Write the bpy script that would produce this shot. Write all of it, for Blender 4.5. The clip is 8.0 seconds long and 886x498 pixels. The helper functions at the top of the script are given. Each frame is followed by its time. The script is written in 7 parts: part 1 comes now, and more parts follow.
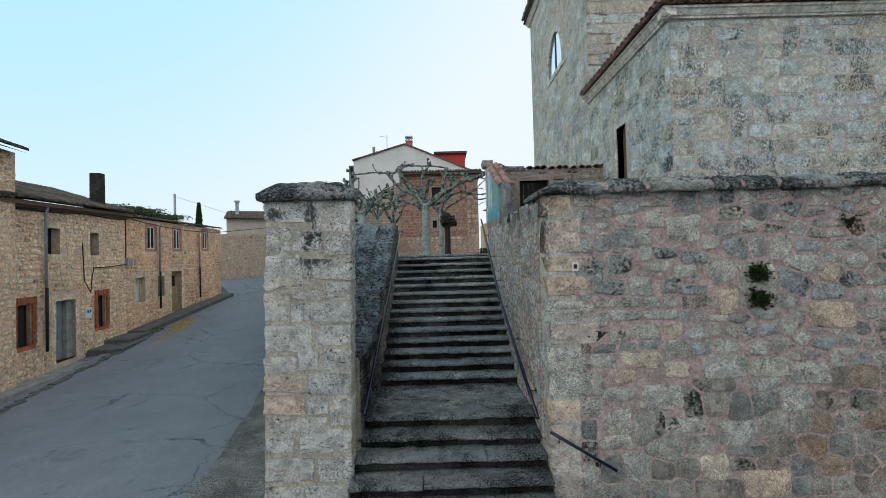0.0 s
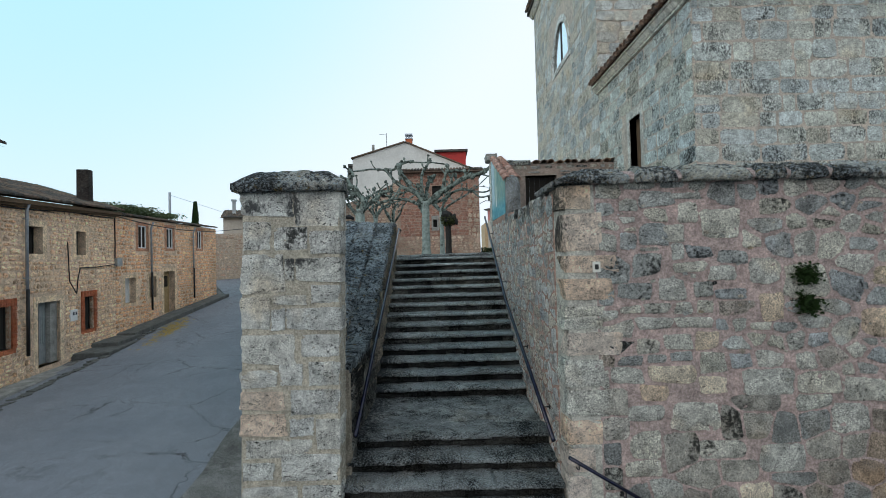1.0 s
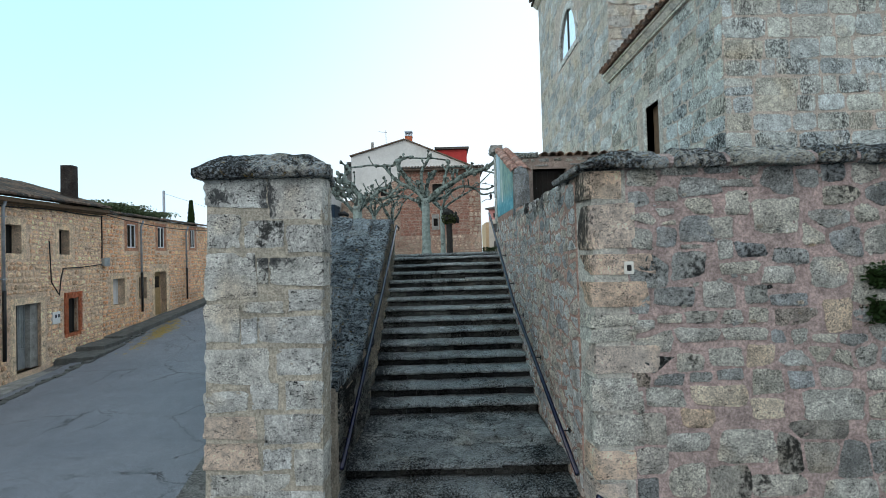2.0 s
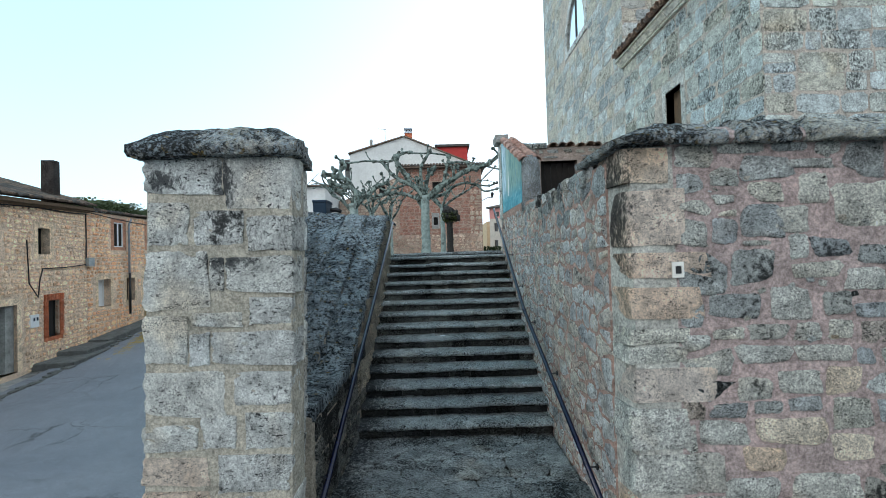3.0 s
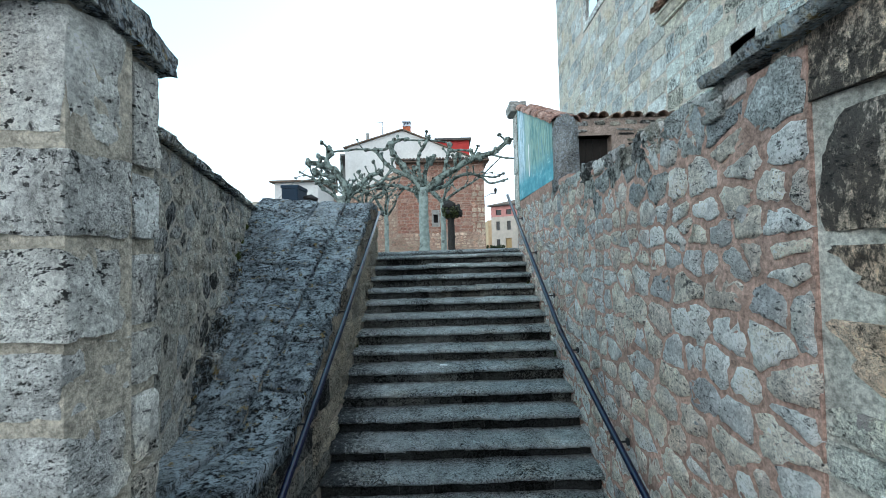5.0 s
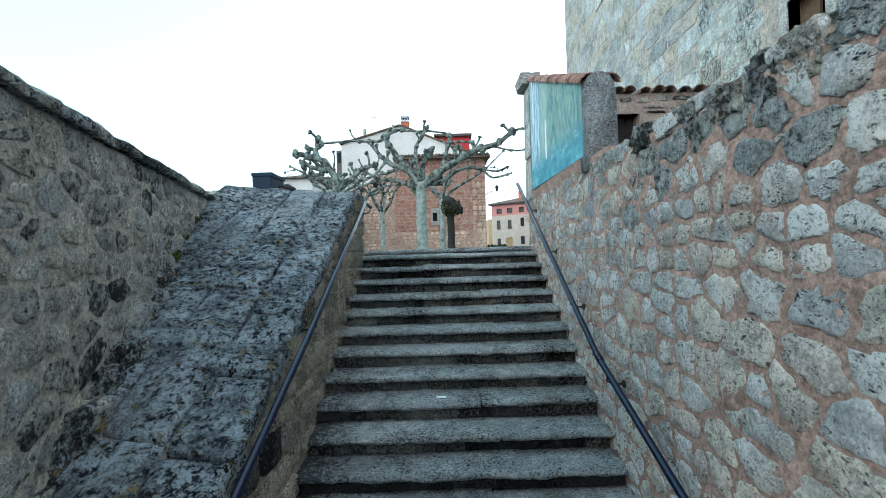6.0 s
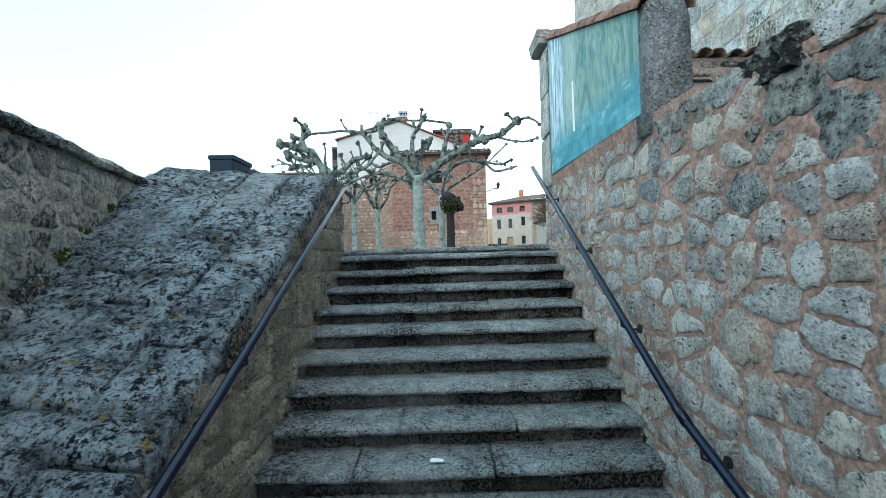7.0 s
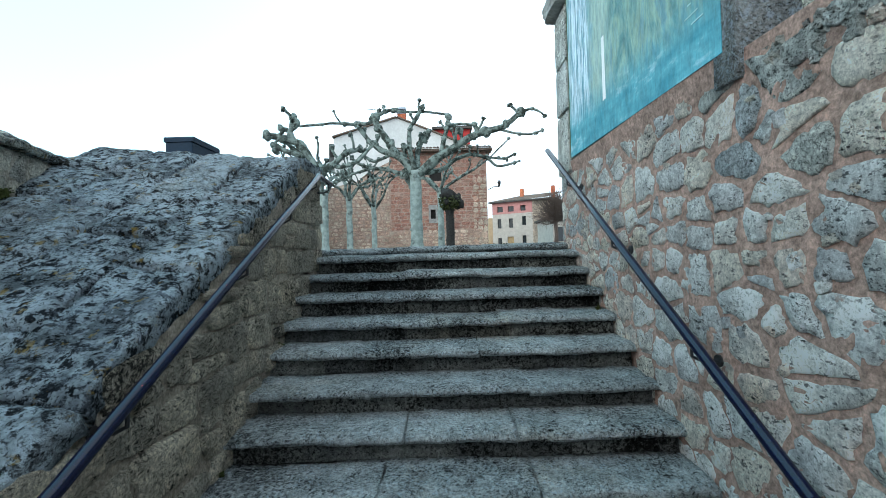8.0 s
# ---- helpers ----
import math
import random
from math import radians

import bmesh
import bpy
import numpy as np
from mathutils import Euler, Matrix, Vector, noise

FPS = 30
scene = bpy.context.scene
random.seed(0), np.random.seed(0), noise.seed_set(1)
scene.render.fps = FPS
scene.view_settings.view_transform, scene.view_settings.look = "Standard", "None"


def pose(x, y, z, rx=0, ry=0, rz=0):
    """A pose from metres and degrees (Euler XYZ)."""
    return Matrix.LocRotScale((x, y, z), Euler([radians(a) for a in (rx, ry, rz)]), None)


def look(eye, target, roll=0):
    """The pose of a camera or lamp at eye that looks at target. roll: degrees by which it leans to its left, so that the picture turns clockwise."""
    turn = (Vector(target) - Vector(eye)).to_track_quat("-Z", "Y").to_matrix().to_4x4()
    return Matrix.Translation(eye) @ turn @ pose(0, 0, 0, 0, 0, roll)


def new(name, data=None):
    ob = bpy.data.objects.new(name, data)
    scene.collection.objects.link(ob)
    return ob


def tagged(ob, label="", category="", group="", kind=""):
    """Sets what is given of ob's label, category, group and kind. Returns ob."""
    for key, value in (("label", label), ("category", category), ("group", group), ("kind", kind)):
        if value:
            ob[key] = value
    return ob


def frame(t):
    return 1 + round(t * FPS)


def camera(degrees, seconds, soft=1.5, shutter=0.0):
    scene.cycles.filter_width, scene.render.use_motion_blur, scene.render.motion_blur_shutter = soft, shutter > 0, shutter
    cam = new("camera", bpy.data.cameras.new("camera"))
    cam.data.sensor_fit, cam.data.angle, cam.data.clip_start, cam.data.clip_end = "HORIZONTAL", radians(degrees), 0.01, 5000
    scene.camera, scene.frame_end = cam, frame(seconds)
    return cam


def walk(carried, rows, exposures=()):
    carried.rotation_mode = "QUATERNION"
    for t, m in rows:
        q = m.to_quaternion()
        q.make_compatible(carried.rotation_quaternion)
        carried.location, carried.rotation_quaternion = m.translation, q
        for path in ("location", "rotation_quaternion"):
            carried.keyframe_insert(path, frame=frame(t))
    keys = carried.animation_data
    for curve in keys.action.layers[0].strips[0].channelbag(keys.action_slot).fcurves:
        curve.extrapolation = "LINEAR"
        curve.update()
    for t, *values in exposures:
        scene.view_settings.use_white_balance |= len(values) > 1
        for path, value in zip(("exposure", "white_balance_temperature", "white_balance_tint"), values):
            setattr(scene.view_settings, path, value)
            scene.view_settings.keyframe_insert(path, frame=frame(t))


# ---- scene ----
# ---------- camera ----------
cam = camera(89.8, 8.0, soft=0.5)
METRES, EYE, TURN = 8.0, 3.6, -0.2
ROWS = [
    (0.0, 0.0, 0.0, 0.0, 0.03, 1.2, 1.54),
    (0.5, -0.0013, 0.0431, -0.0004, 0.05, 1.19, 1.55),
    (1.0, -0.0028, 0.0937, -0.0007, 0.07, 1.19, 1.55),
    (1.5, -0.0051, 0.1454, -0.0011, 0.09, 1.18, 1.56),
    (3.0, -0.0065, 0.3102, -0.0014, 0.15, 1.12, 1.61),
    (3.5, -0.0065, 0.3697, -0.0017, 0.16, 1.11, 1.61),
    (4.0, -0.0073, 0.4332, -0.0015, 0.18, 1.1, 1.63),
    (4.5, -0.0087, 0.5007, -0.0027, 0.19, 1.11, 1.65),
    (6.0, -0.006, 0.7272, -0.0023, 0.16, 1.05, 1.64),
    (6.5, -0.0052, 0.8094, -0.0017, 0.13, 1.06, 1.65),
    (7.0, -0.0041, 0.8873, -0.001, 0.09, 1.02, 1.64),
    (7.5, -0.002, 0.9533, -0.0008, 0.09, 1.03, 1.63),
    (8.0, -0.0011, 0.9998, -0.0006, 0.07, 1.01, 1.62),
]
walk(cam, [(t, pose(0, 0, EYE, 0, 0, TURN) @ pose(METRES * x, METRES * y, METRES * z, 90 + pitch, roll, yaw))
           for t, x, y, z, yaw, pitch, roll in ROWS], exposures=[(0.0, -0.52, 6500, 12), (1.5, -0.38, 6450, 12), (3.0, 0.0, 6140, 10), (4.0, 0.28, 6080, 10), (4.5, 0.3, 6080, 10), (6.0, 0.4, 6050, 8), (8.0, 0.4, 6000, 7)])

# ---------- sky and sun ----------
SUN_EL, SUN_AZ = 24.0, -135.0   # degrees above the horizon, degrees east of the line of the stairs
world = bpy.data.worlds.new("world")
scene.world = world
world.use_nodes = True
wn = world.node_tree.nodes
sky = wn.new("ShaderNodeTexSky")
sky.sky_type = "NISHITA"
sky.sun_disc = False
sky.sun_elevation, sky.sun_rotation = radians(SUN_EL), radians(SUN_AZ)
sky.air_density, sky.dust_density, sky.ozone_density = 1.0, 4.0, 1.0
# a thin veil of high cloud before the blue, denser over the church than over the street
veil = wn.new("ShaderNodeMix")
veil.data_type = "RGBA"
veil.inputs[0].default_value = 0.93
way = wn.new("ShaderNodeTexCoord")
side_dot = wn.new("ShaderNodeVectorMath")
side_dot.operation = "DOT_PRODUCT"
side_dot.inputs[1].default_value = (0.55, -0.35, -0.75)
dense_sky = wn.new("ShaderNodeMapRange")
dense_sky.interpolation_type = "SMOOTHSTEP"
for key, value in (("From Min", -0.97), ("From Max", -0.52)):
    dense_sky.inputs[key].default_value = value
haze = wn.new("ShaderNodeMix")
haze.data_type = "RGBA"
haze.inputs[6].default_value = (6.0, 10.9, 12.5, 1)
haze.inputs[7].default_value = (10.8, 12.15, 13.0, 1)
for u, v in ((way.outputs["Generated"], side_dot.inputs[0]), (side_dot.outputs["Value"], dense_sky.inputs["Value"]), (dense_sky.outputs["Result"], haze.inputs[0]),
             (haze.outputs[2], veil.inputs[7]), (sky.outputs["Color"], veil.inputs[6]), (veil.outputs[2], wn["Background"].inputs["Color"])):
    world.node_tree.links.new(u, v)
wn["Background"].inputs["Strength"].default_value = 0.12
sun = new("sun", bpy.data.lights.new("sun", "SUN"))
sun.data.energy, sun.data.angle, sun.data.color = 0.9, radians(35), (1.0, 0.92, 0.82)
sun.matrix_world = look((0, 0, 0), (-math.sin(radians(SUN_AZ)) * math.cos(radians(SUN_EL)),
                                    -math.cos(radians(SUN_AZ)) * math.cos(radians(SUN_EL)), -math.sin(radians(SUN_EL))))


# ---------- materials ----------
class Nodes:
    """Small helper round one node material."""

    def __init__(self, name):
        self.m = bpy.data.materials.new(name)
        self.m.use_nodes = True
        self.t = self.m.node_tree
        self.b = self.t.nodes["Principled BSDF"]
        self.pos = self.t.nodes.new("ShaderNodeNewGeometry")

    def put(self, sock, value):
        if isinstance(value, bpy.types.NodeSocket):
            self.t.links.new(value, sock)
        elif isinstance(value, (tuple, list)) and len(value) == 3 and sock.type == "RGBA":
            sock.default_value = (*value, 1)
        else:
            sock.default_value = value

    def coords(self, sx=1, sy=1, sz=1):
        n = self.t.nodes.new("ShaderNodeMapping")
        n.inputs["Scale"].default_value = (sx, sy, sz)
        self.t.links.new(self.pos.outputs["Position"], n.inputs["Vector"])
        return n.outputs["Vector"]

    def noise(self, scale, detail=4, rough=0.6, vec=None, distort=0.0):
        n = self.t.nodes.new("ShaderNodeTexNoise")
        n.inputs["Scale"].default_value, n.inputs["Detail"].default_value = scale, detail
        n.inputs["Roughness"].default_value, n.inputs["Distortion"].default_value = rough, distort
        self.put(n.inputs["Vector"], vec or self.coords())
        return n.outputs["Fac"]

    def cells(self, scale, vec=None, feature="F1", out="Distance"):
        n = self.t.nodes.new("ShaderNodeTexVoronoi")
        n.feature = feature
        n.inputs["Scale"].default_value = scale
        self.put(n.inputs["Vector"], vec or self.coords())
        return n.outputs[out]

    def ramp(self, fac, *stops):
        n = self.t.nodes.new("ShaderNodeValToRGB")
        e = n.color_ramp.elements
        while len(e) < len(stops):
            e.new(0.5)
        for k, (p, c) in zip(e, stops):
            k.position = p
            k.color = (c, c, c, 1) if isinstance(c, (int, float)) else (*c, 1)
        self.put(n.inputs["Fac"], fac)
        return n.outputs["Color"]

    def mix(self, fac, a, b, mode="MIX"):
        n = self.t.nodes.new("ShaderNodeMix")
        n.data_type, n.blend_type = "RGBA", mode
        self.put(n.inputs[0], fac)
        self.put(n.inputs[6], a)
        self.put(n.inputs[7], b)
        return n.outputs[2]

    def math(self, op, a, b=0.5):
        n = self.t.nodes.new("ShaderNodeMath")
        n.operation = op
        self.put(n.inputs[0], a)
        self.put(n.inputs[1], b)
        return n.outputs[0]

    def pick(self, island=False):
        if island:
            return self.pos.outputs["Random Per Island"]
        return self.t.nodes.new("ShaderNodeObjectInfo").outputs["Random"]

    def bump(self, *layers):
        last = None
        for height, strength, dist in layers:
            n = self.t.nodes.new("ShaderNodeBump")
            n.inputs["Strength"].default_value, n.inputs["Distance"].default_value = strength, dist
            self.put(n.inputs["Height"], height)
            if last:
                self.t.links.new(last, n.inputs["Normal"])
            last = n.outputs["Normal"]
        self.t.links.new(last, self.b.inputs["Normal"])

    def done(self, color, rough=0.9, metal=0.0, spec=0.3):
        self.put(self.b.inputs["Base Color"], color)
        self.put(self.b.inputs["Roughness"], rough)
        self.b.inputs["Metallic"].default_value = metal
        self.b.inputs["Specular IOR Level"].default_value = spec
        return self.m


def stone(name, palette, island=False, lichen=0.5, dark=(0.011, 0.0115, 0.0125), pits=1.0, pale=0.0, streak=1.0, relief=1.0, speck=0.7, gold=0.0, broad=0.65, uneven=0.045, worm=0.0, smear=None, fleck=44, dark_areas=(), discs=0.0, grainy=1.0, eat=0.0, wash=0.25, tint=(0.94, 0.985, 1.0), plaster=None, cover=0.5, blot=1.0, grit=56, pock=0.0):
    """Weathered limestone: a colour for each block, blotches, black lichen crust, specks and small pits with their
    shade painted in.
    """
    s = Nodes(name)
    r = s.pick(island)
    n = len(palette)
    base = s.ramp(r, *[((k + 0.02) / n, c) for k, c in enumerate(palette)])
    base = s.mix(1.0, base, s.ramp(s.noise(2.7, 6, 0.75), (0.30, 1 - 0.22 * blot), (0.70, 1 + 0.34 * blot)), "MULTIPLY")
    base = s.mix(1.0, base, s.ramp(s.noise(52, 6, 0.8), (0.38, 1 - 0.5 * grainy), (0.62, 1 + 0.46 * grainy)), "MULTIPLY")
    base = s.mix(1.0, base, s.ramp(s.noise(8.5, 5, 0.7), (0.38, 0.80), (0.58, 1.22)), "MULTIPLY")
    warm = s.ramp(s.noise(1.7, 3, 0.5), (0.56, 0.0), (0.72, 0.4))
    base = s.mix(warm, base, s.mix(1.0, base, (1.12, 0.9, 0.66), "MULTIPLY"))
    # crust of dark lichen: where a coarse and a fine pattern agree
    grain = s.noise(fleck, 7, 0.8, s.coords(1, 1, streak))
    big = s.noise(1.5, 5, 0.65, s.coords(1, 1, 0.7))
    shift = s.math("MULTIPLY", s.math("SUBTRACT", s.math("FRACT", s.math("MULTIPLY", r, 7.31)), 0.5), uneven)
    both = s.math("ADD", s.math("MULTIPLY", s.math("ADD", grain, s.math("MULTIPLY", big, broad)), 1.0 / (1.0 + broad)), shift)
    crust = s.ramp(both, (1.0 - lichen, 0.0), (min(0.99, 1.05 - lichen), 0.92))
    # soft grey bloom under the crust, granular at finger size
    bloom = s.ramp(s.math("ADD", s.noise(2.6, 6, 0.72), shift), (0.47, 0.0), (0.64, wash))
    bloom = s.mix(1.0, bloom, s.ramp(s.noise(34, 6, 0.82), (0.38, 0.15), (0.56, 1.0)), "MULTIPLY")
    base = s.mix(bloom, base, (0.15, 0.158, 0.168))
    base = s.mix(crust, base, dark)
    if pale:
        spots = s.ramp(s.noise(grit, 6, 0.8), (0.60 - pale * 0.2, 0.0), (0.625 - pale * 0.2, 0.97))
        spots = s.mix(1.0, spots, s.ramp(s.noise(3.5, 5, 0.75), (0.40, 0.25), (0.56, 1.0)), "MULTIPLY")
        base = s.mix(spots, base, (0.56, 0.63, 0.68))
    if discs:
        vec = s.mix(0.035, s.coords(), s.noise(14, 4, 0.7), "ADD")
        for size, keep in ((17, 0.46), (36, 0.42)):
            spot = s.ramp(s.math("ADD", s.cells(size, vec), s.math("MULTIPLY", s.noise(60, 3, 0.7), 0.22)), (0.34, discs), (0.40, 0.0))
            some = s.ramp(s.noise(size * 0.16, 4, 0.75), (keep, 0.0), (keep + 0.06, 1.0))
            base = s.mix(s.mix(1.0, spot, some, "MULTIPLY"), base, (0.54, 0.60, 0.68))
    if gold:
        base = s.mix(s.ramp(s.noise(11, 5, 0.7), (0.60, 0.0), (0.66, gold)), base, (0.40, 0.26, 0.06))
    fine = s.ramp(s.noise(75, 4, 0.75), (0.405, speck), (0.45, 0.0))
    base = s.mix(s.mix(1.0, fine, s.ramp(s.noise(4, 3, 0.6), (0.35, 0.25), (0.65, 1.0)), "MULTIPLY"), base, dark)
    if pock:
        # eaten-out hollows in clusters, longer than high, their shade painted black
        where = s.ramp(s.noise(2.3, 4, 0.65), (0.42, 0.0), (0.55, 1.0))
        hollow = s.ramp(s.noise(25, 4, 0.66, s.coords(1, 1, 1.8)), (0.585, 0.0), (0.62, pock))
        base = s.mix(s.mix(1.0, hollow, where, "MULTIPLY"), base, dark)
    if worm:
        # upright worm-eaten channels on some of the blocks only
        eaten = s.ramp(s.math("FRACT", s.math("MULTIPLY", r, 13.7)), (0.35, 0.12), (0.6, 1.0))
        lines = s.ramp(s.noise(38, 6, 0.8, s.coords(1, 1, 0.5)), (0.425 + eat, 0.92), (0.465 + eat, 0.0))
        lines = s.mix(1.0, lines, s.ramp(s.noise(2.3, 3, 0.6), (0.4, 0.25), (0.56, 1.0)), "MULTIPLY")
        base = s.mix(s.math("MULTIPLY", s.mix(1.0, lines, eaten, "MULTIPLY"), worm), base, dark)
    # pits: dirt and the shade of each hollow multiplied into the colour
    wavy = s.mix(0.14, s.coords(1, 1, 2.0), s.noise(16, 5, 0.75), "ADD")
    hole = s.mix(1.0, s.ramp(s.cells(62, wavy), (0.16, 0.05), (0.34, 1.0)), s.ramp(s.cells(27, wavy), (0.14, 0.03), (0.27, 1.0)), "MULTIPLY")
    hole = s.mix(1.0, hole, s.ramp(s.cells(12, wavy), (0.11, 0.02), (0.2, 1.0)), "MULTIPLY")
    holes = s.mix(s.ramp(s.noise(4.5, 5, 0.75), (0.48, 0.0), (0.56, 1.0)), (1, 1, 1), hole)
    base = s.mix(min(0.97, pits * 0.95), base, s.mix(1.0, base, holes, "MULTIPLY"))
    s.bump((s.noise(7, 8, 0.8), 1.0 * relief, 0.07), (s.noise(40, 6, 0.8), 1.0 * relief, 0.022), (holes, 0.9 * pits * relief, 0.02))
    if smear:
        base = s.mix(s.ramp(s.noise(0.8, 6, 0.75), (0.48, 0.0), (0.62, 0.55)), base, smear)
        base = s.mix(1.0, base, s.ramp(s.noise(0.55, 5, 0.7), (0.32, 0.7), (0.55, 1.22)), "MULTIPLY")
    if plaster:
        # mortar wiped over the edges and faces of the stones
        wipe = s.math("ADD", s.noise(4.2, 7, 0.72), s.math("MULTIPLY", s.noise(38, 4, 0.75), 0.22))
        base = s.mix(s.ramp(wipe, (1.16 - cover, 0.0), (1.20 - cover, 0.92)), base, s.mix(s.noise(1.9, 4), plaster, [c * 0.8 for c in plaster]))
    for at, radii in dark_areas:
        # dark ragged area: water stain on pillar and quoin, band along the steps
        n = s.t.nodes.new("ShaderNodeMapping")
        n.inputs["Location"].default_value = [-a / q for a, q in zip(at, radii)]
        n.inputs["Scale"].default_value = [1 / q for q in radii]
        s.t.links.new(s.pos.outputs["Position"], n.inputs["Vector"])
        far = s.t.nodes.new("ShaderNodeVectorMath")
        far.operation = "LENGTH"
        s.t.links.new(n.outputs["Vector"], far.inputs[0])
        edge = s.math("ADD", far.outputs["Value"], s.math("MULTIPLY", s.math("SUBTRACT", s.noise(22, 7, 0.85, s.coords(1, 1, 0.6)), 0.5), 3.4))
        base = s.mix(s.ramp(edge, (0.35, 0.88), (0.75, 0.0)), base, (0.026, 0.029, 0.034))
    base = s.mix(1.0, base, tint, "MULTIPLY")
    return s.done(base, 0.95, 0, 0.06)


def mortar(name, a, b, crack=0.3):
    s = Nodes(name)
    c = s.mix(s.ramp(s.noise(1.9, 5, 0.65), (0.35, 0.0), (0.65, 1.0)), a, b)
    c = s.mix(1.0, c, s.ramp(s.noise(40, 6, 0.8), (0.38, 0.55), (0.62, 1.36)), "MULTIPLY")
    c = s.mix(1.0, c, s.ramp(s.noise(7.5, 6, 0.75), (0.36, 0.72), (0.62, 1.2)), "MULTIPLY")
    c = s.mix(s.ramp(s.noise(6, 6, 0.75), (0.6, 0.0), (0.68, crack)), c, (0.035, 0.034, 0.033))
    s.bump((s.noise(9, 7, 0.8), 1.0, 0.05), (s.noise(60, 5, 0.75), 0.8, 0.01))
    return s.done(c, 0.95, 0, 0.15)


def plain(name, color, rough=0.6, metal=0.0, vary=0.25, scale=8.0, bump=0.15, spec=0.4):
    s = Nodes(name)
    c = s.mix(1.0, color, s.ramp(s.noise(scale, 5, 0.65), (0.25, 1 - vary), (0.75, 1 + vary)), "MULTIPLY")
    c = s.mix(1.0, c, s.ramp(s.noise(scale * 9, 3, 0.6), (0.3, 1 - vary * 0.5), (0.7, 1 + vary * 0.5)), "MULTIPLY")
    s.bump((s.noise(scale * 6, 4, 0.7), bump, 0.01))
    return s.done(c, rough, metal, spec)


M_RUBBLE = stone("rubble limestone", grainy=1.05, speck=0.85, pits=1.0, fleck=26, broad=0.8, cover=0.41, palette=[(0.513, 0.531, 0.513), (0.657, 0.621, 0.522), (0.477, 0.495, 0.486), (0.63, 0.495, 0.351), (0.558, 0.567, 0.549), (0.324, 0.333, 0.333), (0.702, 0.693, 0.648), (0.477, 0.396, 0.333), (0.54, 0.553, 0.54), (0.648, 0.603, 0.504), (0.45, 0.464, 0.459)], lichen=0.435, uneven=0.17, worm=0.4, streak=0.8, wash=0.3, tint=(0.95, 0.985, 0.99), plaster=(0.43, 0.36, 0.345), pock=0.7)
M_RUBBLE_SIDE = stone("rubble limestone of the stair wall", grainy=0.6, speck=0.5, pits=1.0, fleck=26, broad=0.8, cover=0.41, palette=[(0.885, 0.885, 0.864), (0.795, 0.796, 0.777), (0.874, 0.83, 0.744), (0.752, 0.663, 0.591), (0.906, 0.906, 0.886), (0.574, 0.586, 0.601), (0.774, 0.774, 0.755), (0.885, 0.896, 0.886), (0.818, 0.763, 0.678)], lichen=0.375, relief=1.8, uneven=0.16, worm=0.25, streak=1.0, wash=0.06, tint=(0.985, 0.985, 0.98), plaster=(0.58, 0.42, 0.36), dark=(0.016, 0.019, 0.027), pock=0.8)
M_ASHLAR = stone("pale dressed limestone", eat=0.02, grainy=0.6, speck=0.6, pits=1.0, palette=[(0.726, 0.718, 0.684), (0.674, 0.649, 0.597), (0.744, 0.735, 0.71), (0.674, 0.64, 0.579), (0.692, 0.666, 0.614), (0.64, 0.623, 0.588)], lichen=0.438, fleck=24, broad=1.3, streak=0.8, relief=0.9, worm=0.5, uneven=0.04, wash=0.15, plaster=(0.50, 0.47, 0.39), cover=0.42, dark_areas=(((-1.74, 5.94, 4.2), (0.13, 0.2, 0.32)), ((-1.72, 5.94, 3.62), (0.3, 0.2, 0.13)), ((-2.2, 5.94, 4.25), (0.2, 0.2, 0.12))), pock=0.95)
M_QUOIN = stone("warm dressed limestone", grainy=0.42, speck=0.5, pits=1.3, wash=0.05, palette=[(0.832, 0.72, 0.599), (0.785, 0.709, 0.635), (0.809, 0.663, 0.54), (0.785, 0.72, 0.659), (0.713, 0.663, 0.623)], lichen=0.345, fleck=30, streak=0.9, relief=1.1, worm=0.2, uneven=0.05, broad=1.2, plaster=(0.52, 0.50, 0.44), cover=0.27, dark_areas=(((1.37, 6.18, 3.95), (0.17, 0.5, 0.95)),), pock=0.6, tint=(1.02, 0.985, 0.94))
M_CAP = stone("lichen-crusted coping stone", wash=0.0, palette=[(0.46, 0.46, 0.44), (0.62, 0.58, 0.49), (0.52, 0.51, 0.48)], broad=0.9, pits=1.3, discs=0.3, fleck=16, lichen=0.535, pale=0.35, relief=2.0, gold=0.7, uneven=0.03, dark=(0.010, 0.011, 0.013), grit=30, pock=0.8)
M_SLAB = stone("lichen-spotted slope slabs", wash=0.0, palette=[(0.127, 0.149, 0.178), (0.253, 0.287, 0.328), (0.333, 0.351, 0.356), (0.161, 0.184, 0.218), (0.276, 0.293, 0.305)], broad=0.6, lichen=0.545, pale=0.66, fleck=13, relief=2.6, speck=0.95, gold=0.7, discs=0.45, dark=(0.007, 0.008, 0.010), grit=20, pock=0.35)
# treads and paving darken in a band along the left cheek
M_STEP = stone("worn grey step stone", dark_areas=(((-1.28, 8.6, 1.8), (0.62, 3.4, 2.6)),), palette=[(0.444, 0.456, 0.45), (0.492, 0.498, 0.486), (0.396, 0.408, 0.406)], lichen=0.475, pale=0.25, relief=1.3, speck=0.85, dark=(0.006, 0.0063, 0.007), pock=0.6)
M_DARKSTEP = stone("dark lower step stone", dark_areas=(((-1.28, 8.6, 1.8), (0.62, 3.4, 2.6)),), palette=[(0.309, 0.319, 0.319), (0.356, 0.361, 0.356), (0.271, 0.281, 0.281)], lichen=0.51, pale=0.2, relief=1.3, speck=0.9, dark=(0.006, 0.0063, 0.007))
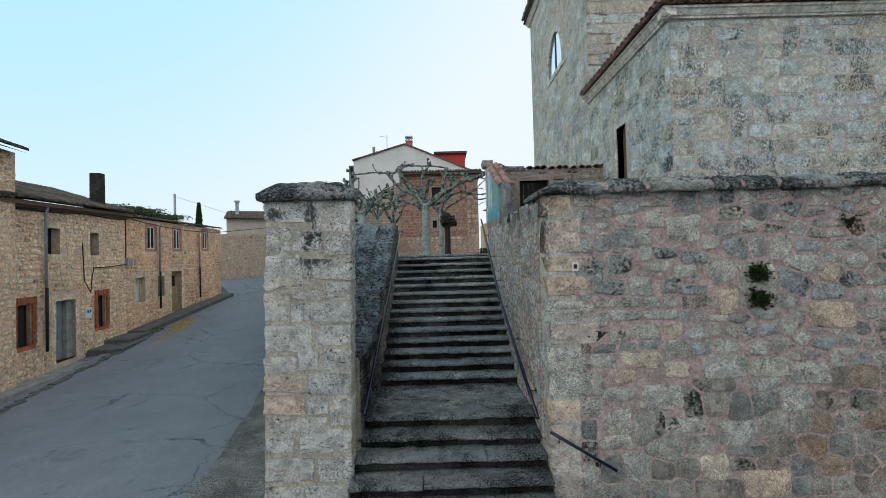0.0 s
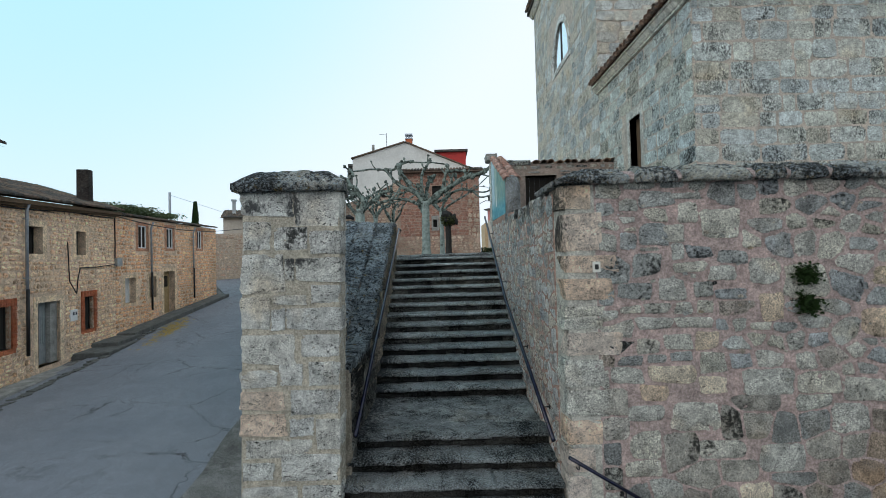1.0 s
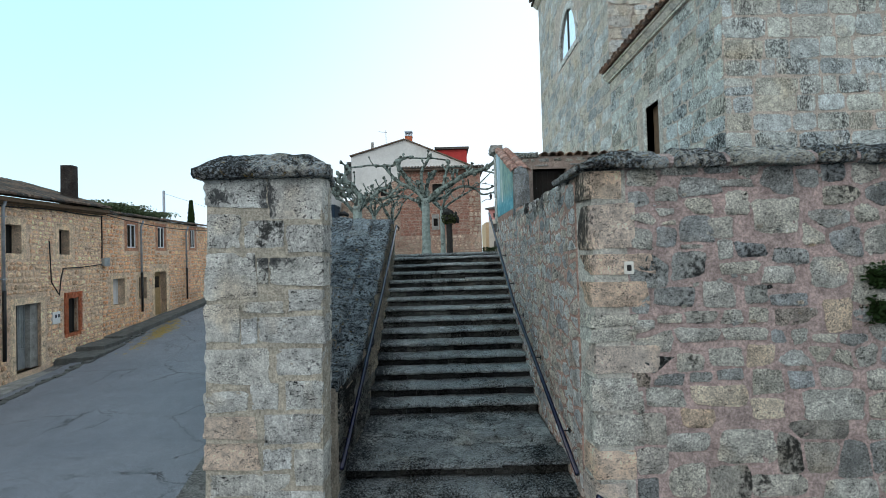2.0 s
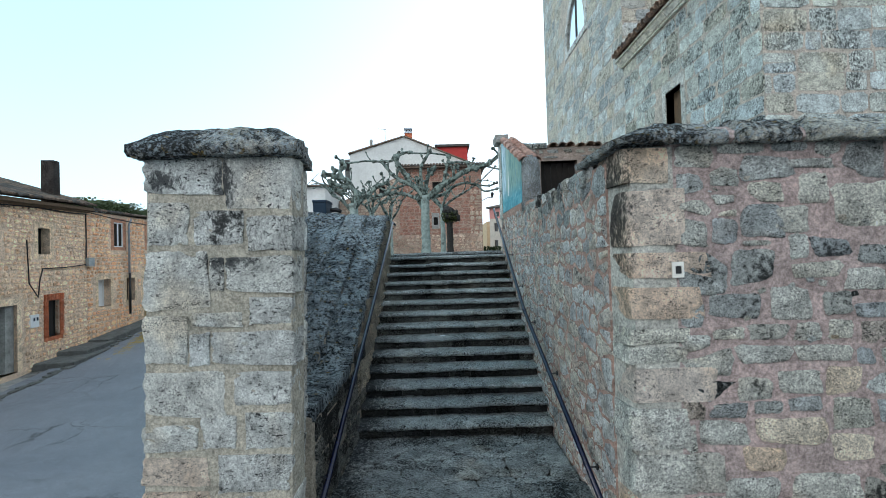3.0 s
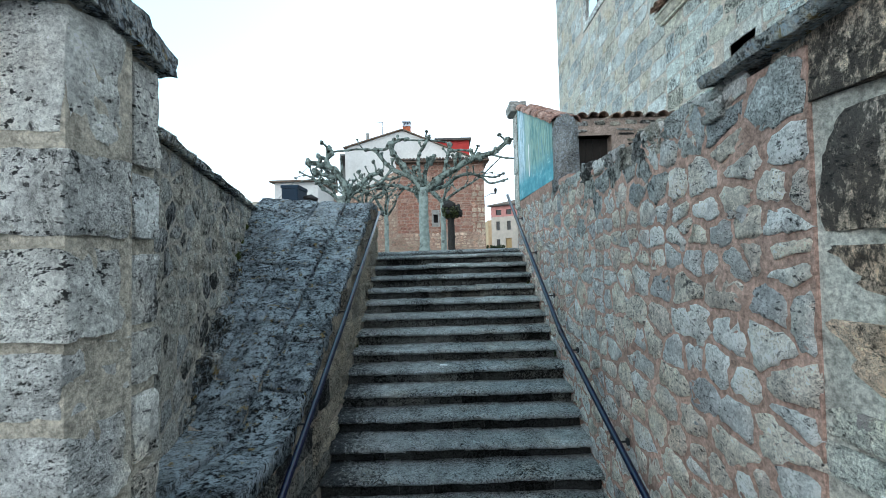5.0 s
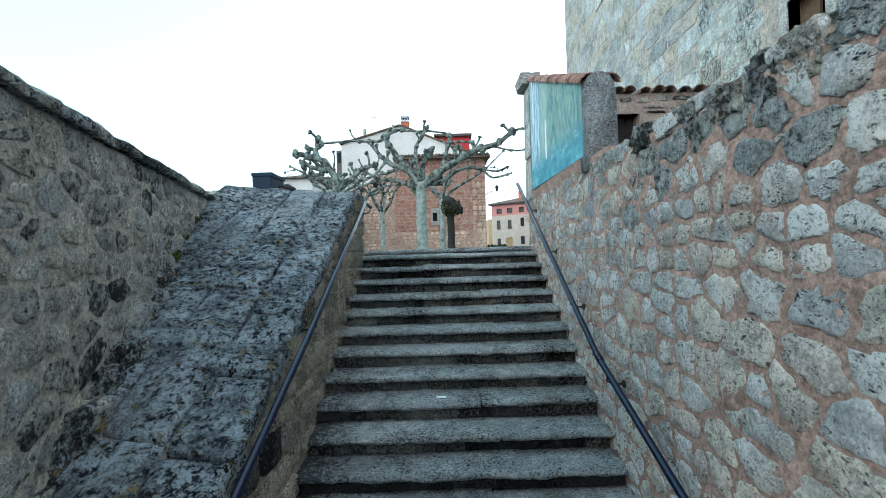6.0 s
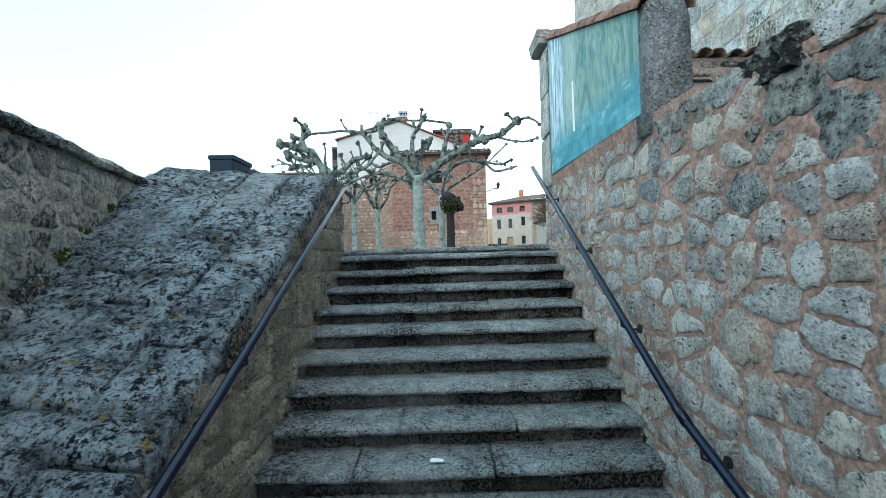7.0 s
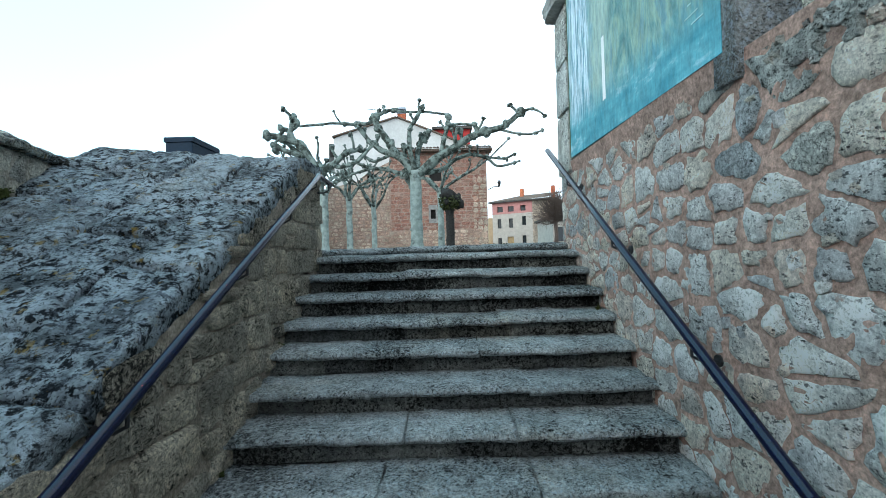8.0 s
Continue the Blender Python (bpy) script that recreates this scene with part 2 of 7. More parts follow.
M_RUBBLE_DARK = stone("dark lichened rubble", grainy=1.05, speck=0.85, pits=1.0, fleck=26, broad=0.8, cover=0.41, palette=[(0.54, 0.55, 0.54), (0.58, 0.57, 0.52), (0.46, 0.475, 0.48)], lichen=0.475, uneven=0.06, worm=0.4, wash=0.35, plaster=(0.43, 0.36, 0.345))
M_RUBBLE_WARM = stone("ochre rubble", grainy=1.05, speck=0.85, pits=1.0, fleck=26, broad=0.8, cover=0.41, palette=[(0.80, 0.64, 0.50), (0.74, 0.57, 0.43), (0.80, 0.68, 0.54)], lichen=0.41, uneven=0.05, wash=0.2, plaster=(0.43, 0.36, 0.345))
M_RUBBLE_PALE = stone("pale grey rubble", grainy=1.05, speck=0.85, pits=1.0, fleck=26, broad=0.8, cover=0.41, palette=[(0.685, 0.655, 0.584), (0.607, 0.598, 0.556), (0.724, 0.674, 0.575), (0.646, 0.622, 0.565)], lichen=0.42, uneven=0.08, wash=0.3, worm=0.3, plaster=(0.43, 0.36, 0.345), pock=0.6)
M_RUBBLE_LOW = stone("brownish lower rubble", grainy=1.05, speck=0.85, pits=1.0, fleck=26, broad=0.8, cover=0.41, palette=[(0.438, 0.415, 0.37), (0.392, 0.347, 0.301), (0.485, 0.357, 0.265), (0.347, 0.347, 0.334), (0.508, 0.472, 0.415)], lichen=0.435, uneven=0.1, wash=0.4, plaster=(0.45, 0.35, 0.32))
# riser colours hold the shade under the nosings, deepest on the lower steps
M_RISER_LOW = stone("black riser stone with painted shade", [(0.05, 0.05, 0.047), (0.07, 0.068, 0.062), (0.035, 0.035, 0.034)], lichen=0.5, dark=(0.004, 0.004, 0.0037))
M_PAVE = stone("dark landing paving", dark_areas=(((-1.28, 8.6, 1.8), (0.62, 3.4, 2.6)),), palette=[(0.345, 0.352, 0.352), (0.405, 0.408, 0.402), (0.315, 0.323, 0.323)], lichen=0.5, relief=1.0, speck=0.9, dark=(0.010, 0.0105, 0.011))
# dirty stone, darkened further to paint in the nosing shade
M_RISER = stone("dirty riser stone with painted shade", [(0.171, 0.167, 0.153), (0.22, 0.212, 0.192), (0.123, 0.121, 0.115)], lichen=0.51, dark=(0.004, 0.004, 0.0037))
M_DARKRUBBLE = stone("lichened parapet rubble", grainy=1.05, speck=0.85, pits=1.0, fleck=26, broad=0.8, cover=0.41, plaster=(0.40, 0.375, 0.32), palette=[(0.54, 0.51, 0.44), (0.48, 0.46, 0.41), (0.34, 0.345, 0.34), (0.54, 0.49, 0.41), (0.42, 0.415, 0.40)], lichen=0.48, uneven=0.1)
M_CHURCH = stone("church ashlar", blot=0.3, grainy=0.8, eat=0.045, palette=[(0.704, 0.681, 0.602), (0.678, 0.672, 0.621), (0.626, 0.639, 0.63), (0.749, 0.763, 0.731), (0.678, 0.636, 0.556), (0.564, 0.586, 0.582), (0.704, 0.699, 0.639), (0.66, 0.599, 0.5)], lichen=0.435, streak=0.7, fleck=32, relief=0.7, worm=0.9, uneven=0.09, speck=0.7, wash=0.15, tint=(0.91, 0.995, 1.02), pock=0.8)
M_CHURCH_FAR = stone("church ashlar high wall", blot=0.3, grainy=0.8, eat=0.03, palette=[(0.60, 0.575, 0.51), (0.64, 0.60, 0.52), (0.50, 0.51, 0.50), (0.69, 0.69, 0.66), (0.42, 0.43, 0.425), (0.61, 0.545, 0.455)], island=True, lichen=0.385, streak=0.8, relief=0.6, worm=0.6, uneven=0.16, wash=0.08, tint=(0.94, 0.99, 1.0), pock=0.4)
M_HOUSE = stone("house rubble", tint=(1.07, 0.985, 0.9), palette=[(0.98, 0.78, 0.58), (0.80, 0.57, 0.40), (1.0, 0.86, 0.67), (0.94, 0.64, 0.42), (0.62, 0.47, 0.36), (0.92, 0.80, 0.65), (0.88, 0.68, 0.50), (0.98, 0.82, 0.62)], island=True, lichen=0.425, fleck=20, dark=(0.05, 0.04, 0.03), uneven=0.1, worm=0.4, pits=0.6, smear=(0.96, 0.78, 0.59), pock=0.6)
M_HOUSE_RED = stone("reddish house rubble", tint=(1.09, 0.985, 0.88), palette=[(0.96, 0.64, 0.40), (0.72, 0.43, 0.27), (0.98, 0.78, 0.55), (0.86, 0.51, 0.31), (0.58, 0.41, 0.30), (0.94, 0.65, 0.43)], island=True, lichen=0.425, fleck=20, dark=(0.05, 0.036, 0.026), uneven=0.1, worm=0.4, pits=0.6, smear=(0.92, 0.67, 0.46), pock=0.6)
M_FARSTONE = stone("far village stone", [(0.488, 0.372, 0.279), (0.534, 0.406, 0.308), (0.441, 0.348, 0.267), (0.464, 0.302, 0.228)], island=True, lichen=0.42, dark=(0.06, 0.05, 0.045), smear=(0.46, 0.38, 0.30))
M_MORTAR_PINK = mortar("pink lime mortar", (0.50, 0.39, 0.365), (0.425, 0.345, 0.325), 0.5)
M_MORTAR_PARAPET = mortar("grey-buff parapet mortar", (0.43, 0.40, 0.34), (0.33, 0.315, 0.275), 0.7)
M_MORTAR_SIDE = mortar("pale pink mortar", (0.54, 0.365, 0.30), (0.43, 0.295, 0.245), 0.55)
M_MORTAR_BUFF = mortar("buff mortar", (0.52, 0.48, 0.395), (0.44, 0.41, 0.34))
M_MORTAR_GREY = mortar("grey-green mortar", (0.58, 0.57, 0.51), (0.50, 0.49, 0.44))
M_MORTAR_FAR = mortar("far wall mortar", (0.52, 0.44, 0.36), (0.42, 0.36, 0.30), 0.5)
M_MORTAR_DARK = mortar("dirty render", (0.27, 0.25, 0.2), (0.16, 0.155, 0.14), 0.6)
M_MORTAR_CHURCH = mortar("church joint mortar", (0.62, 0.545, 0.465), (0.50, 0.455, 0.40), 0.4)
M_CORNICE = stone("cream cornice stone", [(0.78, 0.73, 0.62), (0.74, 0.68, 0.56), (0.80, 0.77, 0.70), (0.72, 0.69, 0.61)], lichen=0.34, relief=0.4, grainy=0.5, speck=0.3)
# near black: the dark of gateway and window recesses is in the colour
M_GATEWOOD = plain("boards near black for shaded openings", (0.014, 0.011, 0.009), 0.85, 0, 0.4, 9, 0.4)
M_MORTAR_HOUSE = mortar("house mortar", (0.88, 0.68, 0.50), (0.70, 0.53, 0.39), 0.6)
M_HOUSE_DRESSED = stone("dressed house stone", tint=(1.0, 0.985, 0.96), palette=[(0.888, 0.72, 0.528), (0.84, 0.66, 0.468)], lichen=0.41, relief=0.7, grainy=0.7, worm=0.5)
M_WHITEWASH = plain("peeling white plaster", (0.56, 0.57, 0.56), 0.9, 0, 0.14, 0.7, 0.2, 0.2)
M_RAIL = plain("dark blue-black painted steel", (0.003, 0.005, 0.022), 0.2, 0.0, 0.3, 20, 0.02, 0.35)
M_IRON = plain("black iron", (0.02, 0.02, 0.022), 0.5, 0.3)
M_BARK = Nodes("plane tree bark")
_c = M_BARK.mix(M_BARK.ramp(M_BARK.noise(7, 4, 0.6), (0.42, 0.0), (0.58, 1.0)), (0.22, 0.275, 0.258), (0.32, 0.385, 0.362))
_c = M_BARK.mix(M_BARK.ramp(M_BARK.noise(3.1, 3, 0.5), (0.58, 0.0), (0.68, 0.75)), _c, (0.06, 0.065, 0.06))
M_BARK.bump((M_BARK.noise(18, 5, 0.7), 0.7, 0.02))
M_BARK = M_BARK.done(_c, 0.9, 0, 0.2)
M_LIMB = Nodes("mottled limb bark")
_c = M_LIMB.mix(M_LIMB.ramp(M_LIMB.noise(5, 5, 0.7), (0.42, 0.0), (0.56, 1.0)), (0.05, 0.06, 0.053), (0.23, 0.285, 0.262))
M_LIMB.bump((M_LIMB.noise(16, 5, 0.75), 1.0, 0.04))
M_LIMB = M_LIMB.done(_c, 0.95, 0, 0.1)
M_DARKBARK = plain("dark rough bark", (0.045, 0.044, 0.042), 0.95, 0, 0.5, 14, 0.8, 0.1)
M_LEAF = plain("dark green leaves", (0.014, 0.030, 0.008), 0.7, 0, 0.5, 12, 0.1, 0.1)
M_MOSS = plain("olive moss", (0.05, 0.06, 0.022), 0.95, 0, 0.5, 14, 0.3, 0.05)
M_LEAF_IVY = plain("yellow-green ivy leaves", (0.05, 0.06, 0.015), 0.6, 0, 0.5, 9, 0.1)
M_SHRUB = plain("hedge green", (0.06, 0.085, 0.035), 0.8, 0, 0.5, 2, 0.2)
M_TWIG = plain("reddish bare twigs", (0.10, 0.075, 0.062), 0.9, 0, 0.3, 9, 0.2)
M_TILE = stone("old clay roof tile", [(0.365, 0.216, 0.149), (0.297, 0.203, 0.162), (0.405, 0.257, 0.176), (0.243, 0.189, 0.162)], lichen=0.44, pits=0.3)
M_TILE_FAR = stone("old clay roof tiles", [(0.18, 0.123, 0.096), (0.146, 0.112, 0.092), (0.224, 0.152, 0.112), (0.101, 0.09, 0.081)], island=True, lichen=0.45, pits=0.2)
M_BRICK = stone("red brick", tint=(1.0, 0.985, 0.96), palette=[(0.50, 0.15, 0.075), (0.45, 0.135, 0.07), (0.54, 0.19, 0.10)], lichen=0.36, pits=0.2, grainy=0.6)
M_REDPAINT = plain("red painted wall", (0.42, 0.035, 0.03), 0.7, 0, 0.15, 3)
M_PINKPLASTER = plain("pink plaster", (0.48, 0.22, 0.2), 0.85, 0, 0.15, 2)
M_CREAMPLASTER = plain("cream plaster", (0.45, 0.40, 0.345), 0.9, 0, 0.2, 2)
M_YELLOWPLASTER = plain("ochre plaster", (0.5, 0.36, 0.22), 0.9, 0, 0.2, 2)
M_CONCRETE = plain("old concrete", (0.27, 0.27, 0.255), 0.92, 0, 0.45, 3, 0.4, 0.2)
M_DARKCONCRETE = plain("dark damp concrete", (0.12, 0.125, 0.12), 0.92, 0, 0.4, 3, 0.4, 0.2)
M_ZINC = plain("grey zinc pipe", (0.36, 0.40, 0.45), 0.5, 0.5, 0.25, 6)
M_TIN = plain("grey corrugated steel", (0.34, 0.37, 0.38), 0.55, 0.4, 0.25, 5)
M_WHITEFRAME = plain("white window frame", (0.75, 0.76, 0.76), 0.5, 0, 0.08, 6)
M_WOOD = plain("weathered brown wood", (0.13, 0.085, 0.05), 0.8, 0, 0.4, 7, 0.4)
M_WOODPALE = plain("pale varnished wood", (0.36, 0.25, 0.12), 0.7, 0, 0.3, 7, 0.3)
# near-black sheet in openings: the unlit room is painted, not modelled
M_DARK = plain("painted dark interior", (0.02, 0.019, 0.018), 0.95, 0, 0.2, 4)
M_BIN = plain("dark blue-grey plastic", (0.018, 0.032, 0.052), 0.6, 0, 0.15, 4, 0.1, 0.1)
M_PLATE = plain("cream enamel plate", (0.60, 0.59, 0.54), 0.4, 0, 0.08, 12)
M_INK = plain("black paint", (0.01, 0.01, 0.01), 0.5, 0, 0.1, 12)
M_PAPER = plain("white litter", (0.8, 0.82, 0.85), 0.6, 0, 0.1, 30)
g = Nodes("window glass")
M_GLASS = g.done((0.012, 0.014, 0.015), 0.05, 0.0, 0.5)
g = Nodes("sky-reflecting church glass")
M_SKYGLASS = g.done((0.80, 0.88, 0.92), 0.06, 0.9, 1.0)
# asphalt with fine cracks and dust
a = Nodes("asphalt")
_c = a.mix(a.ramp(a.noise(0.5, 4, 0.6), (0.3, 0.0), (0.7, 1.0)), (0.165, 0.177, 0.205), (0.20, 0.212, 0.238))
_c = a.mix(1.0, _c, a.ramp(a.noise(60, 4, 0.75), (0.38, 0.6), (0.62, 1.4)), "MULTIPLY")
_c = a.mix(1.0, _c, a.ramp(a.noise(2.2, 6, 0.75), (0.3, 0.9), (0.7, 1.1)), "MULTIPLY")
_w = a.t.nodes.new("ShaderNodeTexNoise")
_w.inputs["Scale"].default_value, _w.inputs["Detail"].default_value, _w.inputs["Roughness"].default_value = 0.7, 7, 0.65
a.put(_w.inputs["Vector"], a.coords())
for _scale, _thin in ((0.16, 0.006), (0.34, 0.007)):
    _v = a.cells(_scale, a.mix(0.62, a.coords(), _w.outputs["Color"], "LINEAR_LIGHT"), "DISTANCE_TO_EDGE")
    _k = a.mix(1.0, a.ramp(_v, (0.0, 0.75), (_thin, 0.0)), a.ramp(a.noise(0.4, 3, 0.6), (0.42, 0.0), (0.55, 1.0)), "MULTIPLY")
    _c = a.mix(_k, _c, (0.02, 0.018, 0.018))
a.bump((a.noise(120, 3, 0.7), 0.35, 0.004))
M_ASPHALT = a.done(_c, 0.85, 0, 0.3)
a = Nodes("gravel and earth verge")
_c = a.mix(a.ramp(a.noise(1.1, 5, 0.7), (0.4, 0.0), (0.62, 1.0)), (0.23, 0.225, 0.22), (0.12, 0.118, 0.112))
_c = a.mix(a.ramp(a.noise(0.35, 4, 0.7), (0.6, 0.0), (0.72, 0.5)), _c, (0.085, 0.085, 0.05))
_c = a.mix(1.0, _c, a.ramp(a.noise(34, 5, 0.85), (0.40, 0.25), (0.62, 1.7)), "MULTIPLY")
a.bump((a.cells(42), 0.7, 0.02), (a.noise(6, 4), 0.5, 0.03))
M_VERGE = a.done(_c, 0.95, 0, 0.15)
# waterfall painting: pale falls between blue-green cliffs over a turquoise pool
p = Nodes("painted waterfall mural")
_str = p.noise(2.2, 6, 0.68, p.coords(1, 1.5, 0.55), 1.4)
_c = p.ramp(_str, (0.32, (0.08, 0.22, 0.22)), (0.43, (0.17, 0.34, 0.34)), (0.52, (0.32, 0.47, 0.38)), (0.60, (0.20, 0.38, 0.42)), (0.72, (0.10, 0.25, 0.30)))
_sep = p.t.nodes.new("ShaderNodeSeparateXYZ")
p.t.links.new(p.pos.outputs["Position"], _sep.inputs[0])
_y, _z = _sep.outputs["Y"], _sep.outputs["Z"]
_wav = p.math("ADD", _y, p.math("MULTIPLY", p.math("SUBTRACT", p.noise(1.6, 4), 0.5), 0.35))
_lit = p.ramp(p.math("ABSOLUTE", p.math("SUBTRACT", _wav, 11.55)), (0.05, 0.6), (0.3, 0.0))
_c = p.mix(_lit, _c, (0.52, 0.66, 0.60))
_fall = p.ramp(p.math("ABSOLUTE", p.math("SUBTRACT", _wav, 12.08)), (0.20, 1.0), (0.40, 0.0))
_fm = p.mix(1.0, _fall, p.ramp(p.noise(11, 5, 0.65, p.coords(1, 2.4, 0.22)), (0.44, 0.0), (0.54, 1.0)), "MULTIPLY")
_c = p.mix(p.mix(1.0, _fall, (0.6, 0.6, 0.6), "MULTIPLY"), _c, (0.16, 0.36, 0.50))
_c = p.mix(_fm, _c, (0.72, 0.86, 0.95))
_pool = p.ramp(p.math("ADD", p.math("SUBTRACT", _z, 4.5), p.math("MULTIPLY", p.math("SUBTRACT", _y, 11.0), -0.05)), (0.22, 1.0), (0.46, 0.0))
_c = p.mix(_pool, _c, p.ramp(p.noise(4, 5, 0.65, p.coords(1, 0.7, 2.2)), (0.36, (0.07, 0.30, 0.38)), (0.56, (0.14, 0.42, 0.50)), (0.68, (0.42, 0.66, 0.74))))
_c = p.mix(1.0, _c, p.ramp(p.noise(14, 5, 0.75, p.coords(1, 1.6, 0.5)), (0.35, 0.62), (0.65, 1.0)), "MULTIPLY")
p.bump((p.noise(50, 4, 0.7), 0.3, 0.005))
M_MURAL = p.done(_c, 0.75, 0, 0.3)


# ---------- building blocks ----------
def solid(name, bm, material, parent=None, smooth=False):
    me = bpy.data.meshes.new(name)
    bmesh.ops.recalc_face_normals(bm, faces=bm.faces)
    bm.to_mesh(me)
    bm.free()
    me.materials.append(material)
    if smooth:
        me.shade_smooth()
    ob = new(name, me)
    if parent:
        ob.parent = parent
    return ob


def part(name, bm, material, parent, label="", smooth=False):
    ob = solid(name, bm, material, parent, smooth)
    return tagged(ob, label)


def hub(name, label, category, group="", at=(0, 0, 0), kind=""):
    ob = new(name)
    ob.location = at
    return tagged(ob, label, category, group, kind)


def box(bm, x0, y0, z0, x1, y1, z1, bevel=0.0):
    r = bmesh.ops.create_cube(bm, size=1, matrix=Matrix.LocRotScale(((x0 + x1) / 2, (y0 + y1) / 2, (z0 + z1) / 2), None, (x1 - x0, y1 - y0, z1 - z0)))
    if bevel:
        edges = list({e for v in r["verts"] for e in v.link_edges})
        bmesh.ops.bevel(bm, geom=edges, offset=bevel, segments=2, affect="EDGES", profile=0.6)
    return bm


def boxes(*rows, bevel=0.0):
    bm = bmesh.new()
    for r in rows:
        box(bm, *r, bevel)
    return bm


def tube(bm, pts, radii, seg=8, cap=True):
    """A round bar through the points, with a radius at each."""
    pts = [Vector(p) for p in pts]
    rings = []
    for i, p in enumerate(pts):
        d = (pts[min(i + 1, len(pts) - 1)] - pts[max(i - 1, 0)]).normalized()
        a = d.orthogonal().normalized() if i == 0 else (rings[-1][1] - d * rings[-1][1].dot(d)).normalized()
        b = d.cross(a)
        r = radii[i] if isinstance(radii, (list, tuple)) else radii
        rings.append(([bm.verts.new(p + (a * math.cos(k * math.tau / seg) + b * math.sin(k * math.tau / seg)) * r) for k in range(seg)], a))
    for (u, _), (v, _) in zip(rings, rings[1:]):
        for k in range(seg):
            bm.faces.new((u[k], u[(k + 1) % seg], v[(k + 1) % seg], v[k]))
    if cap:
        bm.faces.new(rings[0][0][::-1])
        bm.faces.new(rings[-1][0])
    return bm


def wobble(verts, amp, size, seed=0.0):
    for v in verts:
        v.co += noise.noise_vector(v.co / size + Vector((seed, seed * 0.7, -seed))) * amp


def dense(profile, step):
    """The same closed profile with its edges cut into short pieces."""
    out = []
    for (a, b), (c, d) in zip(profile, profile[1:] + profile[:1]):
        n = max(1, int(math.hypot(c - a, d - b) / step))
        out += [(a + (c - a) * k / n, b + (d - b) * k / n) for k in range(n)]
    return out


def rugged(profile, x0, x1, step, amp, seed):
    """A weathered bar of stone along x: lumpy at hand size and pitted at finger size."""
    bm = prism(dense(profile, step), x0, x1, max(3, int((x1 - x0) / step)))
    wobble(bm.verts, amp, 0.22, seed)
    wobble(bm.verts, amp * 0.5, 0.07, seed + 9)
    wobble(bm.verts, amp * 0.3, 0.03, seed + 19)
    return bm


def prism(profile, x0, x1, n=1, amp=0.0, size=0.3, seed=0.0, bow=0.0):
    """A bar along x with the (y, z) profile."""
    bm = bmesh.new()
    rows = []
    for i in range(n + 1):
        x = x0 + (x1 - x0) * i / n
        rows.append([bm.verts.new((x, y, z)) for y, z in profile])
    m = len(profile)
    for a, b in zip(rows, rows[1:]):
        for k in range(m):
            bm.faces.new((a[k], a[(k + 1) % m], b[(k + 1) % m], b[k]))
    bm.faces.new(rows[0][::-1])
    bm.faces.new(rows[-1])
    if amp:
        wobble(bm.verts, amp, size, seed)
    return bm


def panel(outer, holes, thick, m):
    """A wall in its own (s, z) plane with openings cut through, thick behind; its front looks along -y before m."""
    bm = bmesh.new()
    for y in (0.0, thick):
        edges = []
        for loop in [outer] + holes:
            vs = [bm.verts.new((s, y, z)) for s, z in loop]
            edges += [bm.edges.new((vs[k], vs[(k + 1) % len(vs)])) for k in range(len(vs))]
        bmesh.ops.triangle_fill(bm, use_beauty=True, edges=edges)
    for loop in [outer] + holes:
        for k in range(len(loop)):
            (s0, z0), (s1, z1) = loop[k], loop[(k + 1) % len(loop)]
            bm.faces.new([bm.verts.new(c) for c in ((s0, 0, z0), (s1, 0, z1), (s1, thick, z1), (s0, thick, z0))])
    bmesh.ops.remove_doubles(bm, verts=bm.verts, dist=0.0005)
    bm.transform(m)
    return bm


def rect(s0, z0, s1, z1):
    return [(s0, z0), (s1, z0), (s1, z1), (s0, z1)]


def facing(x, y, z, nx, ny):
    """Placement of a wall whose front looks along (nx, ny): its own x runs to the right as one faces it."""
    n = Vector((nx, ny, 0)).normalized()
    u = Vector((-n.y, n.x, 0))
    return Matrix(((u.x, -n.x, 0, x), (u.y, -n.y, 0, y), (0, 0, 1, z), (0, 0, 0, 1)))


def stone_shapes(count, points, square, rough, seed, rings=((1.0, 0.3), (0.97, -0.6), (0.84, -1.0), (0.45, -1.15)), lump=0.3):
    """Single stones, one metre wide and high, that stand one metre proud of the wall towards -y."""
    rng = random.Random(seed)
    out = []
    for _ in range(count):
        co, faces = [], []
        ring = []
        off = rng.uniform(0, 1)
        sq = square * rng.uniform(0.75, 1.4)
        lobe = rng.uniform(0, 6.28)
        for k in range(points):
            a = (k + off + rng.uniform(-0.3, 0.3)) / points * math.tau
            c, s = math.cos(a), math.sin(a)
            r = 0.5 / (abs(c) ** sq + abs(s) ** sq) ** (1 / sq)
            r *= 1 + rough * 0.75 * (math.sin(2 * a + lobe) * 0.5 + math.sin(3 * a + lobe * 2.3) * 0.5 - 0.3) + rng.uniform(-rough, rough * 0.4) * (0.5 if points > 14 else 1.0)
            ring.append((c * r, s * r))
        for f, d in rings:
            co += [(x * f, d * (1 + rng.uniform(-lump, lump)) if d < 0 else d, z * f) for x, z in ring]
        co.append((0, -1.1 - rng.uniform(-lump, lump), 0))
        for q in range(3):
            for k in range(points):
                a, b = q * points + k, q * points + (k + 1) % points
                faces.append((a, b, b + points, a + points))
        for k in range(points):
            faces.append((3 * points + k, 3 * points + (k + 1) % points, 4 * points))
        out.append((co, faces))
    return out


def meshes_of(shapes, name, material, smooth=True):
    out = []
    for co, faces in shapes:
        me = bpy.data.meshes.new(name)
        me.from_pydata(co, [], [f[::-1] for f in faces])
        me.materials.append(material)
        if smooth:
            me.shade_smooth()
        out.append(me)
    return out


